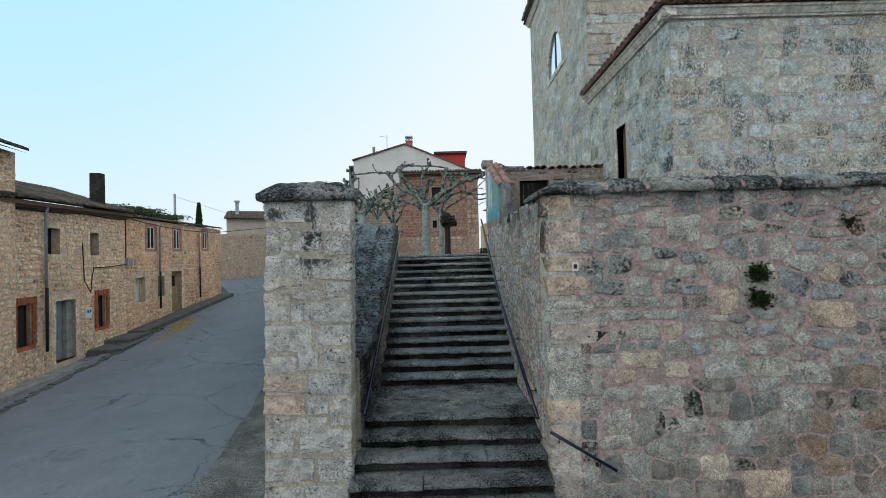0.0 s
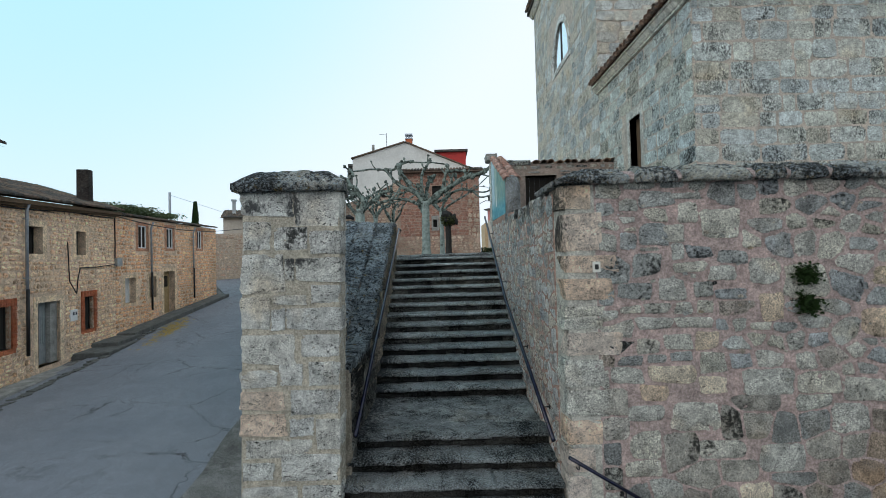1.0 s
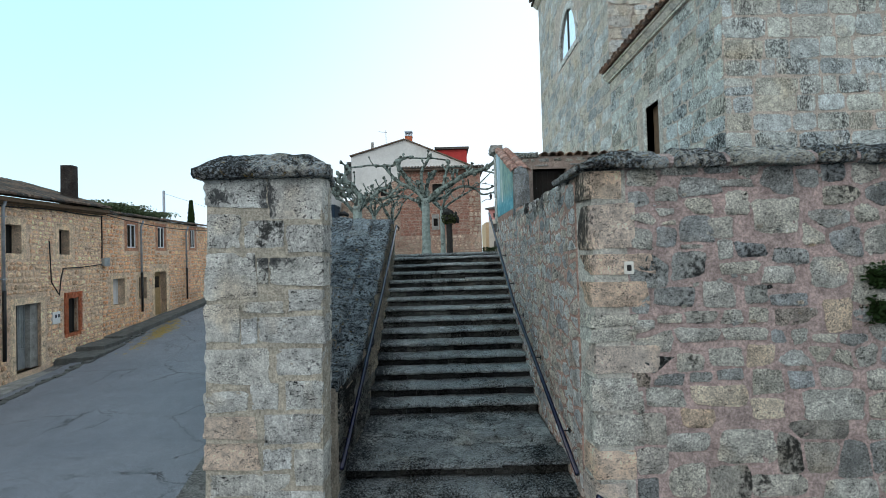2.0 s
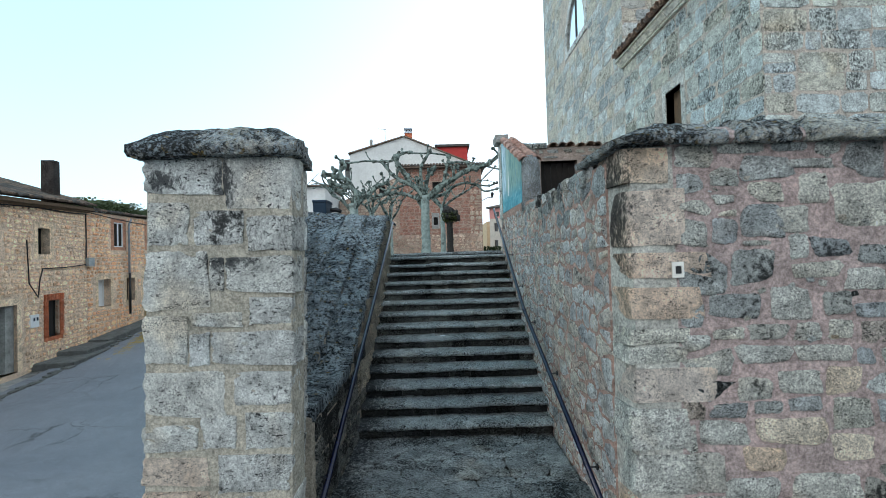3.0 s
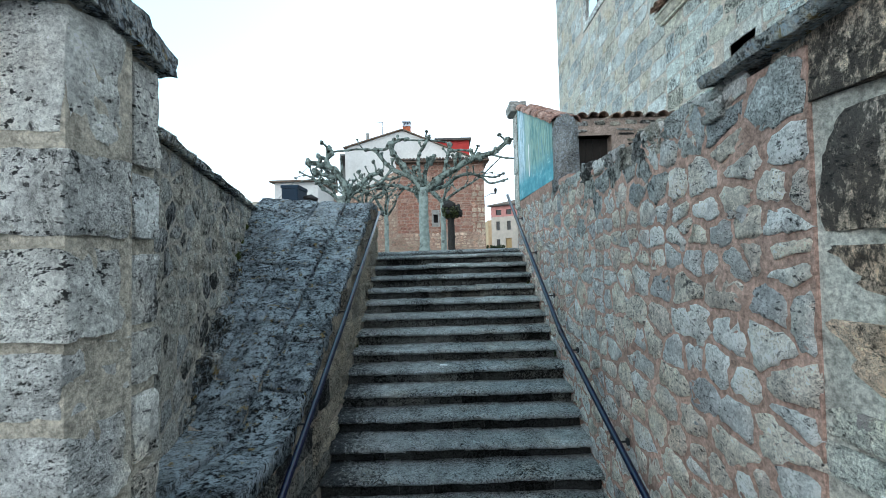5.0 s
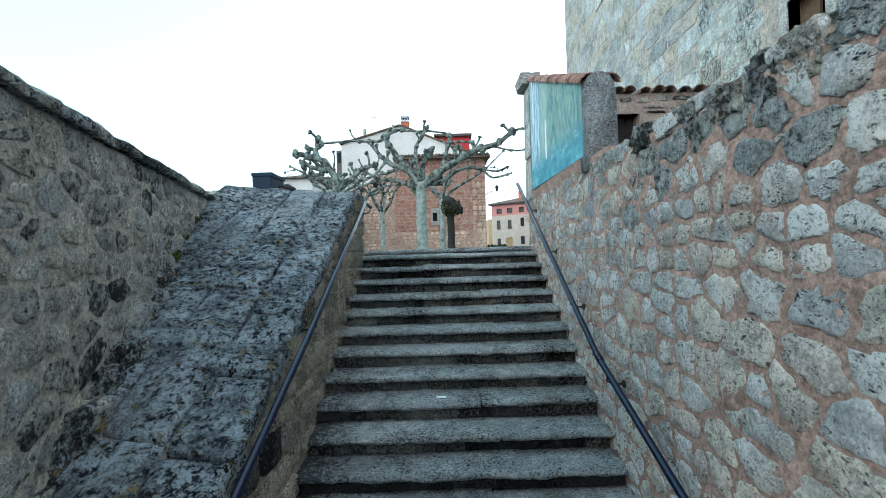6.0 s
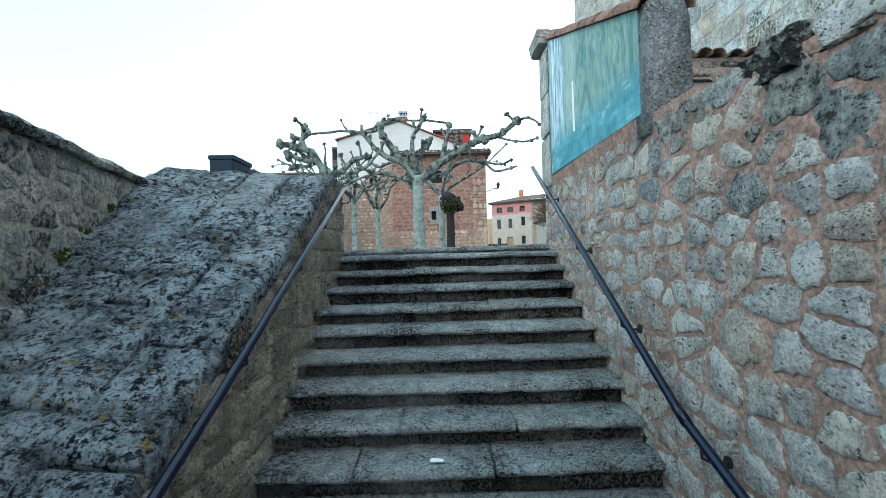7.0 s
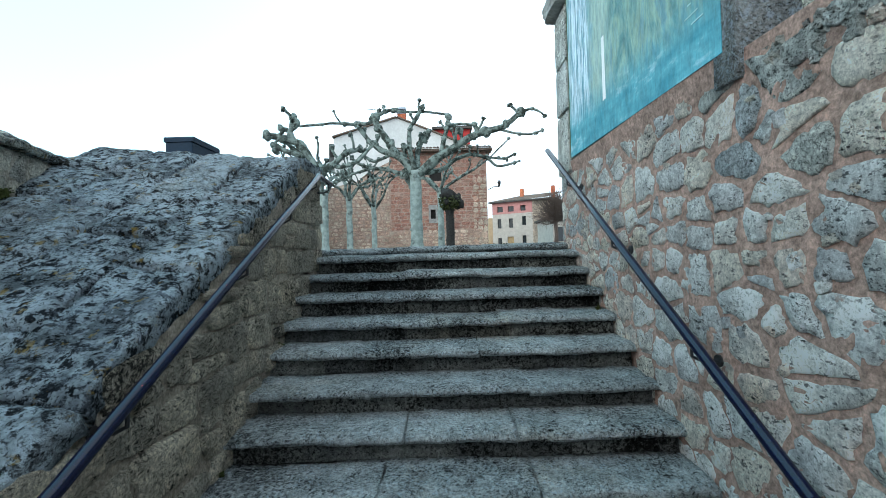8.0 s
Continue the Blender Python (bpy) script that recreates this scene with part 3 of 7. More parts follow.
def layout(rng, s0, s1, low, high, course, width, gap, fill=(0.86, 1.0), holes=(), split=0.18):
    """Courses of stones between two heights: rows of (s, z, w, h, tilt)."""
    out = []
    zmin = min(low(s0 + (s1 - s0) * k / 12) for k in range(13))
    zmax = max(high(s0 + (s1 - s0) * k / 12) for k in range(13))
    z = zmin
    while z < zmax - 0.04:
        h = rng.uniform(*course)
        if zmax - z - h < course[0] * 0.6:
            h = zmax - z
        s = s0 - rng.uniform(0, width[0] * 0.5)
        while s < s1 - 0.03:
            w = rng.uniform(*width) * (1 if rng.random() > 0.25 else 0.6)
            if s1 - s - w < width[0] * 0.5:
                w = s1 - s
            a = max(s, s0)
            w2 = s + w - a
            cells = [(a, z, w2, h)]
            if rng.random() < split and h > 0.16:
                k = rng.uniform(0.4, 0.6)
                cells = [(a, z, w2, h * k), (a, z + h * k, w2, h * (1 - k))]
            for ca, cz, cw, ch in cells:
                mid = ca + cw / 2
                if cz + ch * 0.6 < low(mid) or cz + ch * 0.75 > high(mid) or cw < 0.05:
                    continue
                if any(ca + cw > h0 + 0.02 and ca < h1 - 0.02 and cz + ch > g0 + 0.02 and cz < g1 - 0.02 for h0, g0, h1, g1 in holes):
                    continue
                fw, fh = rng.uniform(*fill), rng.uniform(*fill)
                out.append((mid + rng.uniform(-0.02, 0.02), cz + ch / 2 + rng.uniform(-0.015, 0.015), max(0.04, (cw - gap) * fw), max(0.04, (ch - gap) * fh), rng.uniform(-0.05, 0.05)))
            s += w
        z += h
    return out


def lay_pieces(parent, m, rows, meshes, depth, rng, name="stone"):
    for s, z, w, h, tilt in rows:
        ob = new(name, rng.choice(meshes))
        ob.parent = parent
        ob.matrix_local = m @ Matrix.LocRotScale((s, 0, z), Euler((rng.uniform(-0.02, 0.02), tilt, 0)), (w, depth * rng.uniform(0.6, 1.25), h * 1.0))


def lay_joined(name, m, rows, shapes, depth, rng, material, parent):
    """All the stones of a far wall in one mesh."""
    co, faces = [], []
    for s, z, w, h, tilt in rows:
        pts, fs = rng.choice(shapes)
        k = len(co)
        t = m @ Matrix.LocRotScale((s, 0, z), Euler((0, tilt, 0)), (w, depth * rng.uniform(0.6, 1.25), h))
        co += [tuple(t @ Vector(p)) for p in pts]
        faces += [tuple(i + k for i in f[::-1]) for f in fs]
    me = bpy.data.meshes.new(name)
    me.from_pydata(co, [], faces)
    me.materials.append(material)
    ob = new(name, me)
    ob.parent = parent
    return tagged(ob, kind="stuff")


def clip(poly, a, b, c):
    """The part of a polygon where a * s + b * z <= c."""
    out = []
    for (s0, z0), (s1, z1) in zip(poly, poly[1:] + poly[:1]):
        d0, d1 = a * s0 + b * z0 - c, a * s1 + b * z1 - c
        if d0 <= 0:
            out.append((s0, z0))
        if d0 * d1 < 0:
            f = d0 / (d0 - d1)
            out.append((s0 + (s1 - s0) * f, z0 + (z1 - z0) * f))
    return out


def rubble_cells(rng, s0, s1, z0, z1, course, aspect, jitter, gap, drop=0.1, extra=0.1, keep=()):
    """Outlines of fieldstones that share out a wall between them; keep holds boxes left free for chosen stones."""
    seeds = []
    z = z0
    while z < z1:
        h = course * rng.uniform(0.75, 1.3)
        s = s0 - rng.uniform(0, course)
        while s < s1 + course * 0.3:
            w = h * aspect * rng.uniform(0.55, 1.5)
            if rng.random() > drop:
                seeds.append((s + w / 2 + rng.uniform(-1, 1) * jitter * w, z + h / 2 + rng.uniform(-1, 1) * jitter * h))
            if rng.random() < extra:
                seeds.append((s + rng.uniform(0, w), z + rng.uniform(-0.15, 0.15) * h))
            s += w
        z += h
    seeds = [(s, z) for s, z in seeds if s0 + 0.02 < s < s1 - 0.02 and z0 + 0.02 < z < z1 - 0.02 and not any(a - 0.02 < s < c + 0.02 and b - 0.02 < z < d + 0.02 for a, b, c, d in keep)]
    q = 1 / aspect ** 2
    out = []
    for s, z in seeds:
        g = rng.uniform(*gap)
        poly = [(max(s0, s - course * aspect), max(z0, z - course)), (min(s1, s + course * aspect), max(z0, z - course)), (min(s1, s + course * aspect), min(z1, z + course)), (max(s0, s - course * aspect), min(z1, z + course))]
        for u, v in seeds:
            if (u, v) == (s, z) or abs(u - s) > 2.2 * course * aspect or abs(v - z) > 2.2 * course:
                continue
            a, b = (u - s) * q, v - z
            n = math.hypot(a, b)
            poly = clip(poly, a / n, b / n, (a * (u + s) / 2 + b * (v + z) / 2) / n - g)
            if len(poly) < 3:
                break
        for a, b, c, d in keep:
            if len(poly) < 3:
                break
            gaps = ((a - s, (1, 0, a - g)), (s - c, (-1, 0, -c - g)), (b - z, (0, 1, b - g)), (z - d, (0, -1, -d - g)))
            far, plane = max(gaps, key=lambda e: e[0])
            if a - 0.6 < s < c + 0.6 and b - 0.5 < z < d + 0.5:
                poly = clip(poly, *plane)
        if len(poly) < 3:
            continue
        ws, wz = [p[0] for p in poly], [p[1] for p in poly]
        if max(ws) - min(ws) < 0.045 or max(wz) - min(wz) < 0.035:
            continue
        out.append(poly)
    return out


def fieldstone(poly, depth, rng, material, parent, m, points=22, rough=0.05, name="stone"):
    """One stone of a rubble wall, with worn corners and an uneven face, standing proud by about depth."""
    for cut in (0.17, 0.14):
        poly = [(a[0] + (b[0] - a[0]) * f, a[1] + (b[1] - a[1]) * f) for a, b in zip(poly, poly[1:] + poly[:1]) for f in (cut * 0.5, 1 - cut * 0.5)]
    ends = list(zip(poly, poly[1:] + poly[:1]))
    long = sum(math.dist(a, b) for a, b in ends)
    ring, k, run = [], 0, 0.0
    for i in range(points):
        at = long * (i + rng.uniform(-0.3, 0.3)) / points % long
        k, run = 0, 0.0
        while k < len(ends) - 1 and run + math.dist(*ends[k]) < at:
            run += math.dist(*ends[k])
            k += 1
        (a, b), f = ends[k], (at - run) / max(1e-6, math.dist(*ends[k]))
        ring.append((at, a[0] + (b[0] - a[0]) * f, a[1] + (b[1] - a[1]) * f))
    ring = [r[1:] for r in sorted(ring)]
    cs, cz = sum(p[0] for p in ring) / points, sum(p[1] for p in ring) / points
    swing = rng.uniform(0, 6.28)
    nib = [1 + rng.uniform(-rough, rough * 0.8) + rough * math.sin(i * 0.9 + swing) * 0.8 + rough * math.sin(i * 2.1 + swing * 3) * 0.6 for i in range(points)]
    ring = [((s - cs) * f, (z - cz) * f) for (s, z), f in zip(ring, nib)]
    lean, tip = rng.uniform(-0.35, 0.35), rng.uniform(-0.35, 0.35)
    size = max(abs(p[0]) for p in ring) + max(abs(p[1]) for p in ring)
    co, faces = [], []
    for f, d in ((1.0, 0.9), (0.99, -0.4), (0.93, -0.9), (0.55, -1.05)):
        for s, z in ring:
            lump = (1 + rng.uniform(-0.35, 0.35) + (lean * s + tip * z) * 2 / size) if d < 0 else 1
            co.append((s * f, d * lump * depth, z * f))
    co.append((0, -1.05 * depth * rng.uniform(0.8, 1.3), 0))
    for q in range(3):
        faces += [(q * points + k, q * points + points + k, q * points + points + (k + 1) % points, q * points + (k + 1) % points) for k in range(points)]
    faces += [(3 * points + k, 4 * points, 3 * points + (k + 1) % points) for k in range(points)]
    me = bpy.data.meshes.new(name)
    me.from_pydata(co, [], faces)
    me.materials.append(material)
    me.shade_smooth()
    ob = new(name, me)
    ob.parent = parent
    ob.matrix_local = m @ Matrix.Translation((cs, 0, cz))
    return ob


def mortar_sheet(parent, m, s0, s1, z0, z1, step, amp, seed, material):
    """Trowelled mortar between the stones, swelling over their edges here and there."""
    ns, nz = int((s1 - s0) / step), int((z1 - z0) / step)
    co, faces = [], []
    for j in range(nz + 1):
        for i in range(ns + 1):
            s, z = s0 + (s1 - s0) * i / ns, z0 + (z1 - z0) * j / nz
            h = noise.noise((s / 0.3, z / 0.3, seed)) + 0.8 * noise.noise((s / 0.1, z / 0.1, seed + 7)) + 0.5 * noise.noise((s / 0.04, z / 0.04, seed + 3))
            edge = min(1.0, i / 2, j / 2, (ns - i) / 2, (nz - j) / 2)
            co.append(tuple(m @ Vector((s, -amp * h * edge - 0.003, z))))
    for j in range(nz):
        for i in range(ns):
            k = j * (ns + 1) + i
            faces.append((k, k + 1, k + ns + 2, k + ns + 1))
    me = bpy.data.meshes.new("mortar")
    me.from_pydata(co, [], faces)
    me.materials.append(material)
    me.shade_smooth()
    ob = new("mortar", me)
    ob.parent = parent
    return ob


def loose_rect(b, rng, j=0.025):
    """A box as an outline with its corners out of true."""
    return [(s + rng.uniform(-j, j), z + rng.uniform(-j, j)) for s, z in rect(*b)]


ROUND = stone_shapes(18, 19, 5.5, 0.17, 3)
ROUGH = stone_shapes(18, 21, 7.0, 0.15, 5)
SQUARE = stone_shapes(12, 16, 11.0, 0.03, 7, ((1.0, 0.3), (0.995, -0.5), (0.97, -1.0), (0.5, -1.04)), 0.12)
BLOCKY = stone_shapes(14, 20, 8.0, 0.09, 15, ((1.0, 0.3), (0.985, -0.6), (0.93, -1.0), (0.5, -1.1)), 0.25)
FARSHAPE = stone_shapes(8, 7, 4.0, 0.1, 9)
FARSQUARE = stone_shapes(6, 12, 11.0, 0.03, 11, ((1.0, 0.3), (0.995, -0.5), (0.97, -1.0), (0.5, -1.04)), 0.12)


def rounded_block(seed, amp=0.03):
    """A one-metre block with worn edges and faces."""
    bm = bmesh.new()
    bmesh.ops.create_cube(bm, size=1)
    bmesh.ops.subdivide_edges(bm, edges=bm.edges, cuts=8, use_grid_fill=True)
    for v in bm.verts:
        q = Vector([abs(c) for c in v.co])
        big = sorted(q)
        if big[1] > 0.49:
            v.co *= 0.99
        if big[0] > 0.49:
            v.co *= 0.985
    wobble(bm.verts, amp, 0.5, seed)
    wobble(bm.verts, amp * 0.8, 0.16, seed + 5)
    for v in bm.verts:
        # chipped arrises
        edge = sum(abs(c) > 0.44 for c in v.co)
        if edge > 1:
            v.co *= 1 - max(0.0, noise.noise(v.co * 5 + Vector((seed, 2, 1)))) * amp * 2.2
    rc = random.Random(int(seed * 100))
    off = {(i, j): (rc.uniform(-0.05, 0.03), rc.uniform(-0.06, 0.03)) for i in (-1, 1) for j in (-1, 1)}
    for v in bm.verts:
        fx, fz = v.co.x + 0.5, v.co.z + 0.5
        for (i, j), (dx, dz) in off.items():
            w = (fx if i > 0 else 1 - fx) * (fz if j > 0 else 1 - fz)
            v.co.x += i * dx * w
            v.co.z += j * dz * w
    me = bpy.data.meshes.new("block")
    bmesh.ops.recalc_face_normals(bm, faces=bm.faces)
    bm.to_mesh(me)
    bm.free()
    return me


def blocks_of(n, material, seed, amp=0.03):
    out = [rounded_block(seed + k * 3.1, amp) for k in range(n)]
    for me in out:
        me.materials.append(material)
    return out


def place_block(parent, mesh, x0, y0, z0, x1, y1, z1, name="stone", tilt=0.0):
    ob = new(name, mesh)
    ob.parent = parent
    ob.matrix_local = Matrix.LocRotScale(((x0 + x1) / 2, (y0 + y1) / 2, (z0 + z1) / 2), Euler((0, tilt, 0)), (x1 - x0, y1 - y0, z1 - z0))
    return ob


# ---------- ground, road, terrace ----------
LEVELS = [(-60, -2.5), (0, -0.55), (6, -0.38), (12, -0.2), (17, 0.05), (21, 0.3), (26, 0.85), (31, 1.4), (40, 2.25), (50, 2.7), (70, 3.2), (120, 4.0), (3000, 4.0)]


def level(y):
    for (a, za), (b, zb) in zip(LEVELS, LEVELS[1:]):
        if y <= b:
            return za + (zb - za) * max(0, (y - a) / (b - a))
    return LEVELS[-1][1]


def sheet(xs, ys, height):
    bm = bmesh.new()
    rows = [[bm.verts.new((x, y, height(x, y))) for x in xs] for y in ys]
    for a, b in zip(rows, rows[1:]):
        for k in range(len(xs) - 1):
            bm.faces.new((a[k], a[k + 1], b[k + 1], b[k]))
    return bm


gx = [-2500, -600, -150, -60, -40] + [-30 + k for k in range(0, 31)] + [2, 5, 10, 20, 60, 200, 700, 2500]
gy = [-2500, -500, -80, -30, -15] + [-8 + k for k in range(0, 60)] + [56, 64, 75, 90, 120, 250, 800, 3000]
ground = solid("ground", sheet(gx, gy, lambda x, y: level(y) - 0.06 + 0.03 * noise.noise((x * 0.8, y * 0.8, 0))), M_VERGE, smooth=True)
tagged(ground, "grey gravel and earth ground beside the street", "ground", kind="structure")


def road_edges(y):
    """Kerb side and verge side of the street at y."""
    left = -12.6 - 0.20 * max(0, min(y, 21) - 12) - 0.03 * max(0, y - 21)
    right = -4.1 - 0.19 * (min(y, 22) - 7.5) + 0.02 * max(0, y - 22)
    return left, min(right, -1.6)


bm = bmesh.new()
ry = [-40, -20] + [-10 + k * 0.75 for k in range(0, 80)]
rows = []
for y in ry:
    l, r = road_edges(y)
    if y > 31:
        l -= (y - 31) * 0.6
        r -= (y - 31) * 0.12
    rows.append([bm.verts.new((l + (r - l) * k / 10 + (0.12 * noise.noise((y * 1.3, 4, 0)) if k == 10 else 0), y, level(y) + 0.05 * math.sin(math.pi * k / 10) - (0.10 if k == 10 else 0.0))) for k in range(11)])
for u, v in zip(rows, rows[1:]):
    for k in range(10):
        bm.faces.new((u[k], u[k + 1], v[k + 1], v[k]))
road = solid("road", bm, M_ASPHALT, smooth=True)
tagged(road, "grey cracked asphalt village street climbing past houses", "road", kind="structure")

# ochre sand spilled on the asphalt
bm = bmesh.new()
rng = random.Random(4)
for k in range(420):
    x, y = rng.gauss(-13.25, 0.27), rng.gauss(22.4, 1.15)
    x -= (y - 22.4) * 0.27
    r = rng.uniform(0.03, 0.09)
    z = level(y) + 0.012
    vs = [bm.verts.new((x + r * math.cos(q * 1.047) * rng.uniform(0.6, 1.3), y + r * math.sin(q * 1.047) * rng.uniform(0.8, 1.6), z + 0.02 * (q % 2))) for q in range(6)]
    bm.faces.new(vs)
spill = solid("spilled_sand", bm, plain("ochre sand", (0.34, 0.25, 0.09), 0.95, 0, 0.3, 9, 0.4, 0.1))
tagged(spill, "patch of ochre sand spilled on the asphalt", "sand", kind="stuff")

TERRACE = 3.71
outline = [(-1.25, 12.95), (-1.25, 12.6), (-2.9, 12.6), (-4.3, 13.4), (-6.0, 18), (-8.2, 26), (-10, 38), (-12, 70), (40, 70), (40, 9.2), (1.9, 9.2), (1.9, 12.95)]
bm = bmesh.new()
top = [bm.verts.new((x, y, TERRACE - 0.03)) for x, y in outline]
bot = [bm.verts.new((x, y, -1.0)) for x, y in outline]
bm.faces.new(top)
for k in range(len(outline)):
    bm.faces.new((top[k], top[(k + 1) % len(top)], bot[(k + 1) % len(top)], bot[k]))
bmesh.ops.triangulate(bm, faces=bm.faces)
terrace = tagged(solid("terrace_ground", bm, M_VERGE), "raised gravel churchyard terrace above the stairs", "terrace", kind="structure")

# ---------- stairs ----------
SX0, SX1 = -1.27, 1.36          # the two side walls
RISE, GOING, Y1, Z1 = 0.1716, 0.31, 8.36, 1.405
noses = [(Y1 + GOING * k, Z1 + RISE * k) for k in range(14)]
noses += [(12.74, TERRACE)]
low_noses = [(6.76, Z1 - RISE), (6.43, Z1 - 2 * RISE), (6.10, Z1 - 3 * RISE), (5.74, Z1 - 4 * RISE), (5.40, Z1 - 5 * RISE), (5.06, Z1 - 6 * RISE), (4.72, Z1 - 7 * RISE), (4.38, Z1 - 8 * RISE), (4.04, Z1 - 9 * RISE)]
steps = sorted(low_noses + noses)
bm = bmesh.new()
prof = [(4.12, -1.0)]
for (y, z), nxt in zip(steps, steps[1:] + [(13.2, 9)]):
    prof += [(y + 0.08, prof[-1][1]), (y + 0.08, z - 0.05)]
prof += [(12.94, TERRACE - 0.05), (12.94, -1.0)]
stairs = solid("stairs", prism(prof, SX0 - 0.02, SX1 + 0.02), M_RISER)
tagged(stairs, "flight of worn grey stone steps between rubble walls", "stairs", kind="structure")
rng = random.Random(21)
for i, (y, z) in enumerate(steps):
    deep = (steps[i + 1][0] - y + 0.05) if i + 1 < len(steps) else 0.4
    if abs(y - 6.76) < 0.01:
        deep = 0.34
    cuts = [SX0 - 0.01]
    while cuts[-1] < SX1 - 0.9:
        cuts.append(cuts[-1] + rng.uniform(0.55, 1.15))
    cuts = cuts[:-1] + [SX1 + 0.01] if SX1 - cuts[-1] < 0.35 else cuts + [SX1 + 0.01]
    for x0, x1 in zip(cuts, cuts[1:]):
        dy, dz = rng.uniform(-0.018, 0.018), rng.uniform(-0.008, 0.008)
        wear = rng.uniform(0.008, 0.02)
        pr = [(0.07, -0.072), (-0.012, -0.066), (-0.028, -0.046), (-0.018, -0.022), (0.012, -0.006 - wear * 0.3), (0.06, -0.002), (deep * 0.55, 0.0), (deep, 0.004), (deep, -0.085)]
        tb = rugged(pr, x0 + 0.003, x1 - 0.003, 0.035 if y > 6 else 0.08, 0.012, rng.uniform(0, 50))
        tb.transform(Matrix.Translation((0, y + dy, z + dz)))
        # lower treads take the darker stone
        part("tread", tb, M_STEP if y > 8.3 + rng.uniform(-0.5, 0.5) else M_DARKSTEP, stairs, smooth=True)
    # riser stones below the nosing, darkened in colour for its shade
    zb = steps[i - 1][1] if i else z - RISE
    x = SX0
    while x < SX1 - 0.05:
        w = min(rng.uniform(0.3, 0.8), SX1 - x)
        pr = [(0.09, zb - z - 0.02), (0.05 + rng.uniform(-0.01, 0.01), zb - z), (0.062, -0.066), (0.095, -0.066)]
        rb = rugged(pr, x + 0.004, x + w - 0.004, 0.05 if y > 6 else 0.1, 0.009, rng.uniform(0, 50))
        rb.transform(Matrix.Translation((0, y, z)))
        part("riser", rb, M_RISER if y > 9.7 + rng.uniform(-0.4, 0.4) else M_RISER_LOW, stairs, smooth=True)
        x += w
# paving of the landing
flat = Matrix.Translation((0, 0, Z1 - RISE - 0.011)) @ Matrix(((1, 0, 0, 0), (0, 0, 1, 0), (0, -1, 0, 0), (0, 0, 0, 1)))
for poly in rubble_cells(rng, SX0 + 0.02, SX1 - 0.02, 7.05, 8.44, 0.2, 1.6, 0.2, (0.001, 0.005), 0.12, 0.2):
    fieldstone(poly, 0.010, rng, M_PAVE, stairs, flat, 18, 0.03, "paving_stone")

# litter and moss on the steps
bm = bmesh.new()
box(bm, -0.045, -0.02, 0, 0.045, 0.02, 0.008, 0.003)
wobble(bm.verts, 0.012, 0.05, 3)
litter = solid("paper_scrap", bm, M_PAPER)
litter.location = (-0.08, Y1 + GOING * 5 + 0.10, Z1 + RISE * 5 + 0.008)
tagged(litter, "crumpled scrap of white paper lying on a step", "litter")
rng = random.Random(71)


def weed(name, x, y, z, n, size, material, label, normal=(0, -1), droop=0.4):
    ob = hub(name, label, "plant", at=(x, y, z))
    bm, st = bmesh.new(), bmesh.new()
    for k in range(n):
        a, e = rng.uniform(-1.5, 1.5), rng.uniform(-0.7, 1.1)
        d = Vector((math.sin(a) * math.cos(e) * 1.0, -abs(math.cos(a)) * math.cos(e) * 0.7, math.sin(e)))
        if normal == (-1, 0):
            d = Vector((d.y, d.x, d.z))
        tip = d * size * (0.35 + 0.85 * rng.random() ** 1.6)
        tube(st, [(0, 0, 0), tip * 0.6, tip], [0.004, 0.003, 0.0015], 4, False)
        for q in range(10):
            c = tip * rng.uniform(0.35, 1.0) + Vector([rng.gauss(0, size * 0.09) for _ in range(3)])
            r = size * rng.uniform(0.06, 0.15)
            u = Vector([rng.gauss(0, 1) for _ in range(3)]).normalized()
            w = u.orthogonal().normalized()
            bm.faces.new([bm.verts.new(c + u * r), bm.verts.new(c + w * r * 0.7 + u * 0.2 * r), bm.verts.new(c - u * r), bm.verts.new(c - w * r * 0.7)])
    part("stem", st, material, ob)
    part("leaves", bm, material, ob)
    return ob


# ---------- walls by the stairs ----------
FY = 5.95                       # front face of pillar and street wall
WALLTOP = 4.43
# street wall with its return along the stairs
wall_front = solid("wall_front", boxes((1.72, FY + 0.012, -1.0, 14.0, FY + 0.52, WALLTOP), (1.45, FY + 0.06, -1.0, 1.72, FY + 0.30, WALLTOP - 0.01)), M_MORTAR_PINK)
tagged(wall_front, "tall rubble stone street wall with pink mortar", "wall", kind="structure")
rng = random.Random(31)
mf = facing(0, FY + 0.012, 0, 0, -1)
rub2 = meshes_of(BLOCKY, "stone", M_RUBBLE)
